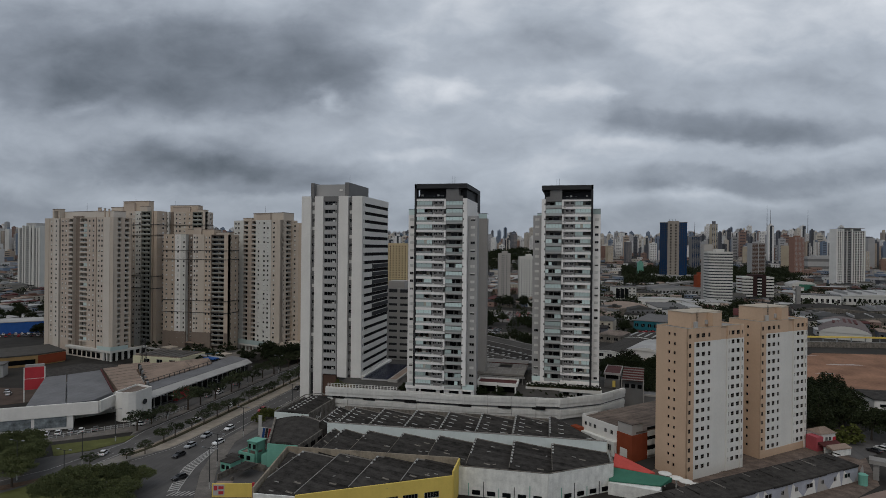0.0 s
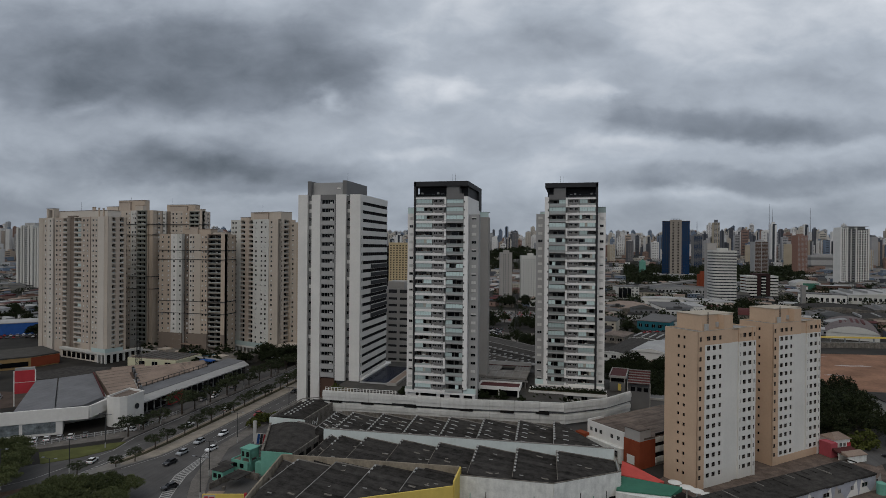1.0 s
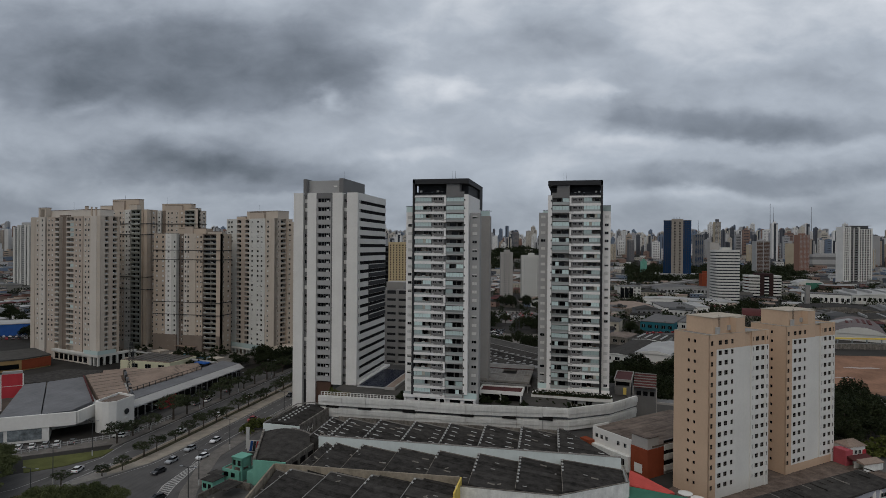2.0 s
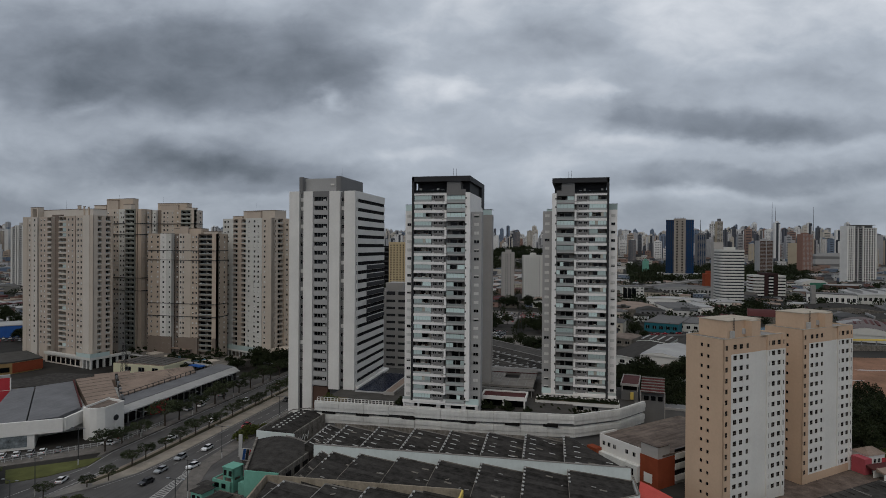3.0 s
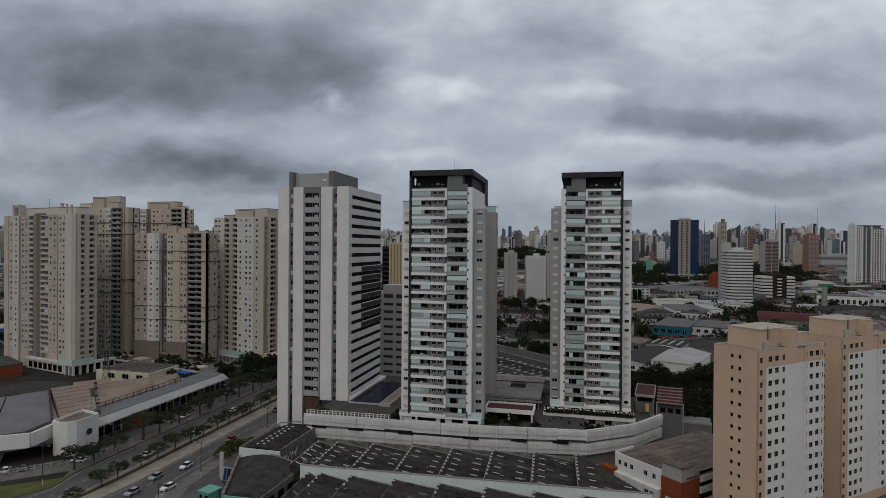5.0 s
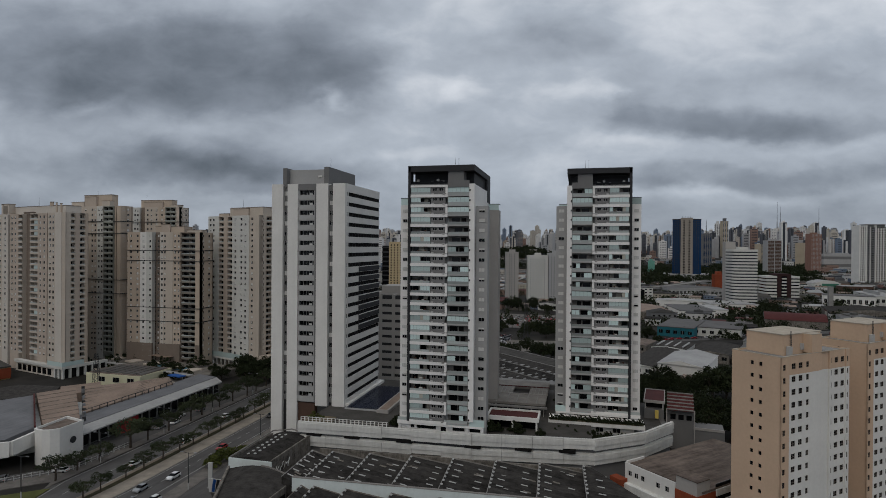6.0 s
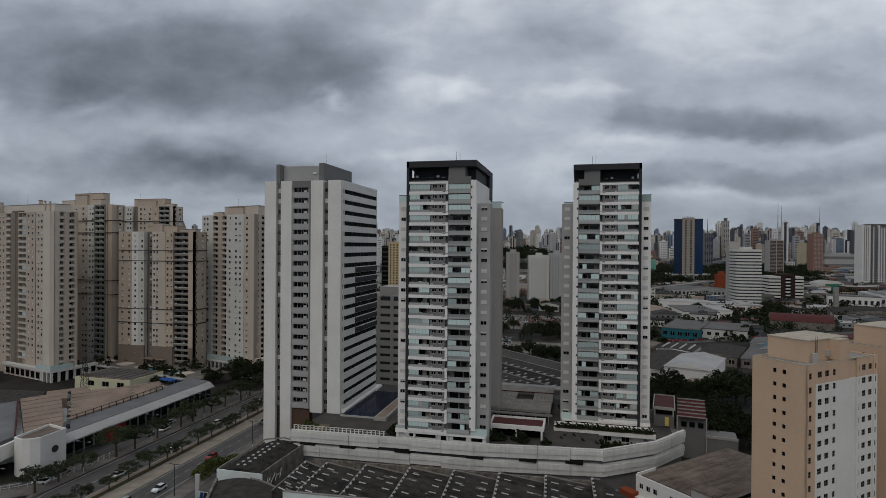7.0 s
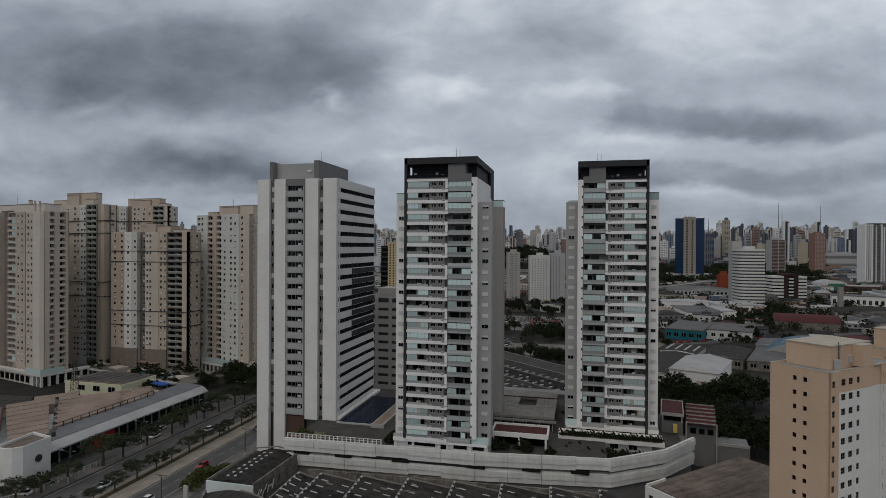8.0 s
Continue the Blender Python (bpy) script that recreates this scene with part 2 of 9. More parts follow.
M_GRNROOF = mat("green_metal_roof", (0.05, 0.16, 0.11), 0.7, 0.2, 0.3, 2.0)
M_GLASS = glass("dark_window_glass", (0.006, 0.007, 0.008))
M_GLASSB = glass("blue_curtain_glass", (0.013, 0.046, 0.118), 0.08)
# opaque glazing: green tint, made pale to hold the sky's reflection in its colour
M_GLAZ = glass("green_glazing_sky_sheen", (0.50, 0.61, 0.59), 0.12)
M_RAIL = glass("balustrade_glass", (0.35, 0.375, 0.36), 0.1)
M_BLIND = mat("window_blind", (0.62, 0.61, 0.58), 0.8, 0.15, 0.5, 3.0, odd=0.3)
M_FRAME = mat("white_window_frame", (0.42, 0.415, 0.40), 0.6, 0.1)
M_TAUPE = mat("taupe_window_frame", (0.13, 0.112, 0.095), 0.6, 0.1)
M_DARKF = mat("dark_window_frame", (0.04, 0.04, 0.042), 0.6, 0.1)
# near-black colour standing in for shade inside rooms, slots and open storeys
M_SHADOW = mat("painted_interior_shade", (0.013, 0.012, 0.0115), 0.9, 0.3, 0.5, 2.0)
M_POOL = glass("pool_water", (0.004, 0.008, 0.022), 0.2)
M_POOLPALE = mat("wet_clay", (0.24, 0.19, 0.16), 0.3, 0.2, 0.3, 2.0, spec=0.5)
M_STEEL = mat("galvanised_steel", (0.32, 0.33, 0.34), 0.5, 0.2, 0.5, 3.0, metal=0.7)
M_DARKM = mat("dark_metal", (0.05, 0.05, 0.05), 0.6, 0.2, 0.5, 3.0)
M_BARK = mat("bark", (0.075, 0.06, 0.048), 0.95, 0.4, 1.0, 6.0)
M_LEAF = leaves("street_tree_leaves", (0.017, 0.023, 0.012), (0.058, 0.068, 0.034))
M_LEAF2 = leaves("dark_tree_leaves", (0.008, 0.012, 0.006), (0.032, 0.040, 0.017))
M_LEAF3 = leaves("yellow_green_leaves", (0.035, 0.045, 0.012), (0.10, 0.11, 0.03))
M_LEAF4 = leaves("broad_tree_leaves", (0.030, 0.038, 0.016), (0.105, 0.118, 0.050))
M_TYRE = mat("rubber", (0.02, 0.02, 0.02), 0.9, 0.2)
M_CARS = [mat("car_paint_" + n, c, 0.3, 0.08, 0.5, 2.0, bump=0, spec=0.6) for n, c in
          (("white", (0.70, 0.70, 0.70)), ("silver", (0.30, 0.31, 0.32)), ("black", (0.018, 0.018, 0.02)), ("red", (0.30, 0.012, 0.016)), ("grey", (0.10, 0.105, 0.11)))]
M_CITY = palette("city_wall_paint", ((0.58, 0.57, 0.55), (0.36, 0.355, 0.35), (0.46, 0.42, 0.36), (0.13, 0.13, 0.14), (0.42, 0.415, 0.41), (0.66, 0.65, 0.63),
                                     (0.33, 0.29, 0.25), (0.24, 0.15, 0.12), (0.62, 0.61, 0.59), (0.17, 0.20, 0.245), (0.42, 0.36, 0.27), (0.56, 0.545, 0.52)))
M_LOW = palette("low_building_paint", ((0.36, 0.35, 0.33), (0.52, 0.51, 0.49), (0.26, 0.24, 0.21), (0.42, 0.38, 0.31), (0.18, 0.18, 0.18), (0.24, 0.17, 0.14)))
M_LOWROOF = palette("low_roof", ((0.075, 0.075, 0.075), (0.17, 0.17, 0.165), (0.12, 0.068, 0.05), (0.045, 0.045, 0.045), (0.11, 0.107, 0.10), (0.30, 0.30, 0.295), (0.085, 0.078, 0.067), (0.05, 0.048, 0.045)))


# building helpers
def box(bm, x0, x1, y0, y1, z0, z1, slot=0):
    vs = [bm.verts.new(p) for p in ((x0, y0, z0), (x1, y0, z0), (x1, y1, z0), (x0, y1, z0), (x0, y0, z1), (x1, y0, z1), (x1, y1, z1), (x0, y1, z1))]
    for f in ((3, 2, 1, 0), (4, 5, 6, 7), (0, 1, 5, 4), (1, 2, 6, 5), (2, 3, 7, 6), (3, 0, 4, 7)):
        bm.faces.new([vs[i] for i in f]).material_index = slot


def prism(bm, pts, z0, z1, slot=0):
    """Upright prism over a plan outline; z1 may be one height or one a corner."""
    n = len(pts)
    if sum(pts[i][0] * pts[(i + 1) % n][1] - pts[(i + 1) % n][0] * pts[i][1] for i in range(n)) < 0:
        pts = pts[::-1]
        z1 = z1[::-1] if isinstance(z1, (list, tuple)) else z1
    tops = z1 if isinstance(z1, (list, tuple)) else [z1] * n
    lo = [bm.verts.new((p[0], p[1], z0)) for p in pts]
    hi = [bm.verts.new((p[0], p[1], h)) for p, h in zip(pts, tops)]
    bm.faces.new(lo[::-1]).material_index = slot
    bm.faces.new(hi).material_index = slot
    for i in range(n):
        j = (i + 1) % n
        bm.faces.new((lo[i], lo[j], hi[j], hi[i])).material_index = slot


def cyl(bm, x, y, z0, z1, r0, r1=None, seg=10, slot=0):
    r1 = r0 if r1 is None else r1
    a = [(math.cos(2 * math.pi * i / seg), math.sin(2 * math.pi * i / seg)) for i in range(seg)]
    lo = [bm.verts.new((x + r0 * c, y + r0 * s, z0)) for c, s in a]
    hi = [bm.verts.new((x + r1 * c, y + r1 * s, z1)) for c, s in a]
    bm.faces.new(lo[::-1]).material_index = slot
    bm.faces.new(hi).material_index = slot
    for i in range(seg):
        j = (i + 1) % seg
        bm.faces.new((lo[i], lo[j], hi[j], hi[i])).material_index = slot


def beam(bm, a, b, w, slot=0):
    """A square bar from a to b."""
    a, b = Vector(a), Vector(b)
    d = (b - a).normalized()
    s = d.cross(Vector((0, 0, 1)) if abs(d.z) < 0.9 else Vector((1, 0, 0))).normalized() * w / 2
    t = d.cross(s).normalized() * w / 2
    vs = [bm.verts.new(p + i * s + j * t) for p in (a, b) for i, j in ((-1, -1), (1, -1), (1, 1), (-1, 1))]
    for f in ((0, 1, 2, 3), (7, 6, 5, 4), (0, 4, 5, 1), (1, 5, 6, 2), (2, 6, 7, 3), (3, 7, 4, 0)):
        bm.faces.new([vs[i] for i in f]).material_index = slot


def mesh_of(name, bm, *mats):
    bmesh.ops.recalc_face_normals(bm, faces=bm.faces)
    me = bpy.data.meshes.new(name)
    bm.to_mesh(me)
    bm.free()
    for mt in mats:
        me.materials.append(mt)
    return me


def part(name, bm, mats, parent, label=""):
    me = mesh_of(name, bm, *(mats if isinstance(mats, (list, tuple)) else (mats,)))
    ob = new(name, me)
    ob.parent = parent
    if label:
        tagged(ob, label)
    return ob


def boxes(name, rows, mats, parent, label=""):
    bm = bmesh.new()
    for r in rows:
        box(bm, *r)
    return part(name, bm, mats, parent, label)


def piece(name, me, parent, x, y, z, turn=0.0, flip=False):
    ob = new(name, me)
    ob.parent = parent
    ob.matrix_basis = pose(x, y, z, 0, 0, turn)
    return ob


def thing(name, x, y, z, turn, label, category, group="", kind=""):
    ob = new(name)
    ob.empty_display_size = 0.5
    ob.matrix_world = pose(x, y, z, 0, 0, turn)
    return tagged(ob, label, category, group, kind)


def solid(name, bm, mats, label, category="", group="", kind="", m=None):
    ob = new(name, mesh_of(name, bm, *(mats if isinstance(mats, (list, tuple)) else (mats,))))
    if m is not None:
        ob.matrix_world = m
    return tagged(ob, label, category, group, kind)


def lift(x, y):
    """Height of the ground: flat near by, rising to the far ridge."""
    d = y * 0.974 - x * 0.224
    s = min(max((d - 1400) / 1900, 0), 1)
    hill = 46 * math.exp(-((x + 178) / 150) ** 2 - ((y - 1790) / 170) ** 2)
    return 74 * s * s * (3 - 2 * s) + 6 * s * math.sin(x / 310.0) + hill


_windows = {}


def relief(bm, xs, zs, cell):
    """One joined plate facing -y: cell(i, j) gives each field's depth and material; fields at other depths get reveals."""
    seen = {}

    def v(x, y, z):
        k = (round(x, 4), round(y, 4), round(z, 4))
        if k not in seen:
            seen[k] = bm.verts.new((x, y, z))
        return seen[k]

    nx, nz = len(xs) - 1, len(zs) - 1
    for i in range(nx):
        for j in range(nz):
            d, s = cell(i, j)
            a, b, c, e = xs[i], xs[i + 1], zs[j], zs[j + 1]
            bm.faces.new((v(a, d, c), v(b, d, c), v(b, d, e), v(a, d, e))).material_index = s
            for di, dj, p, q in ((1, 0, (b, c), (b, e)), (0, 1, (a, e), (b, e))):
                if i + di < nx and j + dj < nz:
                    d2, s2 = cell(i + di, j + dj)
                    if abs(d2 - d) > 1e-5:
                        bm.faces.new((v(p[0], d, p[1]), v(q[0], d, q[1]), v(q[0], d2, q[1]), v(p[0], d2, p[1]))).material_index = 0


def window_mesh(w, h, kind="plain"):
    """Frame, two panes and, for some, a lowered blind; the face looks to -y, the origin is the sill's middle."""
    key = (round(w, 2), round(h, 2), kind)
    if key not in _windows:
        bm = bmesh.new()
        t = 0.05
        xs = [-w / 2, -w / 2 + t, -t / 2, t / 2, w / 2 - t, w / 2] if w > 0.9 else [-w / 2, -w / 2 + t, w / 2 - t, w / 2]
        zs = [0, t, h * 0.5, h - t, h]
        panes = (1, 3) if w > 0.9 else (1,)

        def cell(i, j):
            if i in panes and j in (1, 2):
                if kind == "blind" or (kind == "half" and j == 2):
                    return 0.05, 2
                return 0.08, 1
            return 0.0, 0

        if kind == "taupe":
            zs = [0, t, h * 0.38, h * 0.38 + t, h - t, h]
            relief(bm, xs, zs, lambda i, j: (0.08, 1) if i in panes and j in (1, 3) else (0.0, 0))
        else:
            relief(bm, xs, zs, cell)
        _windows[key] = mesh_of("window", bm, M_DARKF if kind == "dark" else M_TAUPE if kind == "taupe" else M_FRAME, M_GLASS, M_BLIND)
    return _windows[key]


def facade(bm, length, z0, z1, cols, rows, thick=0.3, slot=0, y=0.0, x=0.0):
    """A wall along +x facing -y, with an opening at each column (middle, width) and row (sill, height)."""
    edge = x
    for c, w in sorted(cols):
        box(bm, edge, c - w / 2, y, y + thick, z0, z1, slot)
        low = z0
        for s, h in sorted(rows):
            box(bm, c - w / 2, c + w / 2, y, y + thick, low, s, slot)
            low = s + h
        box(bm, c - w / 2, c + w / 2, y, y + thick, low, z1, slot)
        edge = c + w / 2
    box(bm, edge, x + length, y, y + thick, z0, z1, slot)


# ground and roads
def build_ground():
    bm = bmesh.new()
    xs = [-5200, -3600, -2600, -1900, -1300, -900, -600, -420, -340, -260, -180, -100, -20, 60, 300, 600, 900, 1300, 1900, 2600, 3600, 5200]
    ys = [-600, -200, 200, 600, 1000, 1300, 1440, 1520, 1600, 1660, 1720, 1780, 1840, 1900, 1960, 2040, 2120, 2300, 2500, 2800, 3200, 3600, 4000, 4500, 5200]
    grid = [[bm.verts.new((x, y, lift(x, y))) for y in ys] for x in xs]
    for i in range(len(xs) - 1):
        for j in range(len(ys) - 1):
            bm.faces.new((grid[i][j], grid[i + 1][j], grid[i + 1][j + 1], grid[i][j + 1]))
    mt = mat("city_ground", (0.038, 0.035, 0.031), 0.95, 0.7, 0.015, 0.12)
    solid("ground", bm, mt, "grey-brown city ground reaching the horizon", kind="structure")


def slab(name, pts, z0, z1, mt, label, kind="structure"):
    bm = bmesh.new()
    prism(bm, pts, z0, z1)
    return solid(name, bm, mt, label, kind=kind)


build_ground()
slab("road", [(-146.5, 460), (-146.5, 172), (-150, 152), (-170, 128), (-215, 96), (-215, 60), (-70, 60), (-88, 118), (-104, 145), (-113.5, 168), (-115.5, 200), (-115.5, 460)], -0.3, 0.02, M_ASPHALT, "dark grey asphalt of the two-way avenue")
slab("median", [(-133.7, 460), (-133.7, 172), (-134.2, 160), (-136.2, 149), (-138.6, 138), (-137.6, 137.6), (-130.6, 148), (-125.6, 160), (-124.7, 170), (-124.7, 460)], -0.2, 0.17, M_KERB, "raised kerbed median strip of the avenue")
slab("median_walk", [(-133.45, 459), (-133.45, 172), (-133.9, 160), (-135.8, 150), (-134.6, 150), (-132.6, 160), (-132.1, 172), (-132.1, 459)], 0.1, 0.21, mat("tan_path", (0.25, 0.205, 0.16), 0.95, 0.35, 0.3, 3.0), "tan paved edge of the median")
slab("median_path", [(-130.2, 459), (-130.2, 172), (-130.9, 160), (-132.6, 151), (-130.9, 149.5), (-126.0, 160), (-125.0, 170), (-125.0, 459)], 0.1, 0.21, mat("pale_concrete_path", (0.30, 0.262, 0.215), 0.95, 0.4, 0.35, 3.0), "pale worn walking path along the median")
# bed soil is coloured darker to hold the shade under the tree row
slab("median_bed", [(-132.08, 459), (-132.08, 172), (-132.58, 160), (-134.5, 150), (-132.7, 151), (-131.0, 160), (-130.3, 172), (-130.3, 459)], 0.1, 0.23, mat("bed_soil_painted_shade", (0.055, 0.05, 0.028), 0.95, 0.5, 0.6, 3.0, bump=0.5), "dark planting bed along the median")
slab("soil_island", [(-151.5, 121.5), (-145.5, 128.5), (-140.6, 135.8), (-139.4, 134.6), (-142.6, 128.6), (-146.4, 122.2)], -0.2, 0.17, mat("reddish_soil", (0.13, 0.088, 0.062), 0.95, 0.5, 0.5, 3.0), "reddish bare soil of a small traffic island")
slab("tree_island", [(-137, 138), (-130, 139), (-121, 128), (-113, 116), (-110, 104), (-120, 96), (-146, 118)], -0.2, 0.18, M_GRASS, "grassy traffic island under street trees")
slab("store_lawn", [(-164, 152.5), (-155, 145), (-148.5, 152), (-144.0, 161.5), (-145.5, 167.5)], -0.2, 0.18, M_GRASS, "mown grass verge before the store")
slab("pavement", [(-175, 152), (-163.5, 165.2), (-150.5, 179.5), (-150, 300), (-146.9, 300), (-146.9, 167), (-149, 171), (-160, 161), (-172, 151)], -0.2, 0.16, M_DIRTY, "grey concrete pavement beside the avenue")
slab("store_forecourt", [(-205, 140), (-172, 151.5), (-150.2, 179.5), (-150.2, 280), (-163, 280), (-163, 192), (-158, 178), (-168, 168), (-198, 148)], -0.2, 0.1, M_ASPHALT, "dark asphalt forecourt of the store")
slab("pavement_east", [(-115.4, 460), (-115.4, 200), (-113.4, 168), (-103.9, 145), (-87.9, 118), (-84, 119), (-100, 147), (-109, 170), (-111, 205), (-111, 460)], -0.2, 0.16, M_DIRTY, "grey concrete pavement along the workshops")


def lane_marks():
    bm = bmesh.new()
    for x in (-139.6, -120.4):
        for i in range(58):
            y = 150 + i * 5.2 if x < -130 else 168 + i * 5.2
            box(bm, x - 0.07, x + 0.07, y, y + 2.2, 0.0, 0.028)
    for x in (-134.1, -124.3, -116.2, -145.9):
        box(bm, x - 0.09, x + 0.09, 172, 440, 0.0, 0.026)
    for line in (((-145.9, 172), (-143.4, 160), (-145.4, 148), (-147.6, 136), (-154.0, 125)), ((-137.0, 160), (-137.6, 150), (-138.6, 140)), ((-135.6, 160), (-136.4, 150), (-138.2, 140)), ((-124.3, 172), (-125.0, 160), (-129.6, 148)), ((-116.2, 172), (-113.6, 163))):
        for p, q in zip(line, line[1:]):
            prism(bm, [p, (p[0] + 0.2, p[1]), (q[0] + 0.2, q[1]), q], 0.0, 0.027)
    for i in range(13):
        y = 141 + i * 1.5
        u = -138.4 + (y - 140) * 0.072
        prism(bm, [(u, y), (u + 0.35 + 0.045 * i, y + 0.5), (u + 0.35 + 0.045 * i, y + 1.0), (u, y + 0.5)], 0.0, 0.029)
    # hatched wedge between the avenue and the side road
    west = [Vector(p) for p in ((-113.4, 167.0), (-112.3, 156.7), (-111.1, 147.6), (-107.9, 139.5), (-104.0, 131.6))]
    east = [Vector(p) for p in ((-112.6, 168.8), (-110.2, 158.2), (-108.0, 148.3), (-104.9, 140.2), (-101.3, 131.6))]

    def along(line, q):
        q = min(max(q, 0), 0.999) * (len(line) - 1)
        return line[int(q)].lerp(line[int(q) + 1], q - int(q))

    for i in range(25):
        q = (i + 1.2) / 26
        e = q + 0.45 / 26
        prism(bm, [tuple(along(west, q)), tuple(along(west, e)), tuple(along(east, e - 0.05)), tuple(along(east, q - 0.05))], 0.0, 0.03)
    for line in (west, east):
        for u, v in zip(line, line[1:]):
            prism(bm, [(u.x - 0.12, u.y), (u.x + 0.12, u.y), (v.x + 0.12, v.y), (v.x - 0.12, v.y)], 0.0, 0.031)
    # zebra crossing
    for i in range(8):
        x = -103.0 + i * 1.15
        y = 129.6 + i * 0.32
        prism(bm, [(x, y), (x + 0.5, y + 0.14), (x + 1.0, y + 2.9), (x + 0.5, y + 2.75)], 0.0, 0.03)
    solid("road_markings", bm, M_LANE, "worn white lane lines, hatching and crossing", kind="structure")


lane_marks()
slab("yard", [(-111, 205), (-109, 170), (-100, 147), (-84, 119), (-70, 121), (-78, 150), (-103, 176), (-103, 205)], -0.2, 0.1, M_ASPHALT, "patched dark asphalt yard beside the workshops")
slab("red_earth_lot", [(96, 292), (150, 296), (420, 360), (420, 450), (150, 412), (130, 380)], -0.2, 0.12, M_DIRT, "bare red earth building site")
slab("side_road", [(88, 205), (112, 226), (180, 250), (180, 262), (106, 240), (82, 214)], -0.2, 0.1, M_ASPHALT, "asphalt side street beyond the beige towers")


# office tower with white piers
def office_tower():
    t = thing("office_tower", -111.5, 221, 0, 0, "tall white office tower with recessed grey window bays and banded side", "tower")
    P, n, z0 = 3.41, 21, 12.9
    D = 33.0
    top = 86.1
    # front piers
    for a, b, lo in ((0, 4.1, 0), (5.9, 9.7, 0), (16.5, 20.7, 11.4), (22.5, 26.9, 11.4)):
        boxes("pier", [(a, b, 0, 3.0, lo, top)], M_WHITE, t)
    boxes("core", [(0.3, 26.6, 3.0, D, 0, top - 0.8), (4.1, 5.9, 1.2, 3.0, 12.5, top - 0.4), (20.7, 22.5, 1.2, 3.0, 12.5, top - 0.4), (15.8, 16.5, 0.3, 3.0, 12.3, top)], M_GREYP, t, "grey rendered core wall")
    for x, w in ((5.0, 1.3), (21.6, 1.3)):
        for i in range(n):
            kind = random.choice(("plain", "plain", "plain", "plain", "blind"))
            piece("window", window_mesh(w, 1.45, kind), t, x, 1.06, z0 + i * P + 1.2)
    # bay of shallow balconies
    bm = bmesh.new()
    box(bm, 9.7, 15.8, 0, 0.25, 0, 1.75)
    box(bm, 9.7, 15.8, 0, 2.9, -0.15, 0.1)
    box(bm, 9.7, 10.1, 0.05, 2.9, 1.75, P - 0.15)
    box(bm, 15.4, 15.8, 0.05, 2.9, 1.75, P - 0.15)
    bal = mesh_of("balcony", bm, M_GREYL)
    bm = bmesh.new()
    xs = [-2.8]
    for w in (1.25, 1.25, 0.8, 1.1, 0.8):
        xs += [xs[-1] + 0.08, xs[-1] + 0.08 + w * 0.96]
    xs[-1], xs = 2.72, xs + [2.8]
    zs = [0, 0.06, 0.75, 1.1, 1.58, 1.65]
    relief(bm, xs, zs, lambda i, j: (0.0, 0) if i % 2 == 0 or j in (0, 4) else ((0.05, 2) if i == 7 and j < 2 else (0.09, 1)))
    glz = mesh_of("window_band", bm, M_FRAME, M_GLASS, M_BLIND)
    for i in range(n):
        z = z0 + i * P - 0.4
        ledge = piece("balcony", bal, t, 0, 0.5, z)
        piece("window_band", glz, ledge, 12.75 + random.uniform(-0.05, 0.05), 0.8, 1.75)
    boxes("lintel", [(9.7, 15.8, 0.4, 3, z0 + n * P - 0.55, top)], M_GREYP, t)
    # banded side
    for i in range(n + 1):
        z = z0 + i * P - 1.05
        boxes("spandrel", [(26.6, 27.1, 1.4, D, z - 0.1, z + 1.95)], M_WHITE, t)
    boxes("side_parapet", [(26.6, 27.15, 1.4, D, top - 0.9, top)], M_WHITE, t)
    for i in range(n):
        z = z0 + i * P + 0.7
        # strip backing is painted near-black for the dim inside, with no glass
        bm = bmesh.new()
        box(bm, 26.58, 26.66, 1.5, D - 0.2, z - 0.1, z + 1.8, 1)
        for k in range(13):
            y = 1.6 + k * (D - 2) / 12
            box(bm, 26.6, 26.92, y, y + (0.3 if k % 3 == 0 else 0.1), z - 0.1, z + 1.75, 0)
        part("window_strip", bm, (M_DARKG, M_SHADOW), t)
    # dark panel field on the side
    for i in range(7, 14):
        z = z0 + i * P - 1.05
        boxes("dark_panel", [(27.1, 27.22, 12.2, D + 0.1, z + 0.02, z + 1.7)], M_DARKG, t, "charcoal cladding panel")
    boxes("dark_trim", [(27.1, 27.25, 11.9, 12.19, z0 + 7 * P - 1.0, z0 + 14 * P - 1)], M_DARKG, t)
    # base
    boxes("lobby", [(9.7, 15.8, 1.0, 2.9, 3.0, 11.9)], M_BROWN, t, "brown panelled entrance recess")
    boxes("canopy", [(25.8, 28.2, 1.0, D + 4, 11.6, 12.5)], M_WHITE, t)
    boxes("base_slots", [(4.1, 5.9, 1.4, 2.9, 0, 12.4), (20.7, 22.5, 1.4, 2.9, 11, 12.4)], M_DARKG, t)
    # roof screens
    boxes("roof_screen", [(3.7, 5.0, 0.9, 9.0, top - 1, 91.7), (18.9, 20.6, 0.9, 1.4, top - 1, 91.8), (20.1, 20.6, 1.4, 24.0, top - 1, 91.8), (8, 20.0, 23.6, 24.0, top - 1, 91.6), (3.7, 4.2, 9, 24, top - 1, 91.6)], M_GREYP, t, "grey parapet screens round the roof plant")
    boxes("recessed_screen", [(5.0, 18.9, 3.4, 3.8, top - 1, 91.3)], M_GREYL, t)
    boxes("roof_lamp", [(15.6, 17.0, 3.1, 3.4, 88.6, 89.2)], M_WHITE, t)
    bm = bmesh.new()
    cyl(bm, 19, 6, 88, 95.5, 0.08, 0.03, 6)
    part("lightning_rod", bm, M_DARKM, t)
    return t


office_tower()


# twin apartment towers with balconies
M_CURTAIN = mat("cream_curtain", (0.42, 0.40, 0.34), 0.9, 0.25, 0.6, 3.0, odd=0.4)


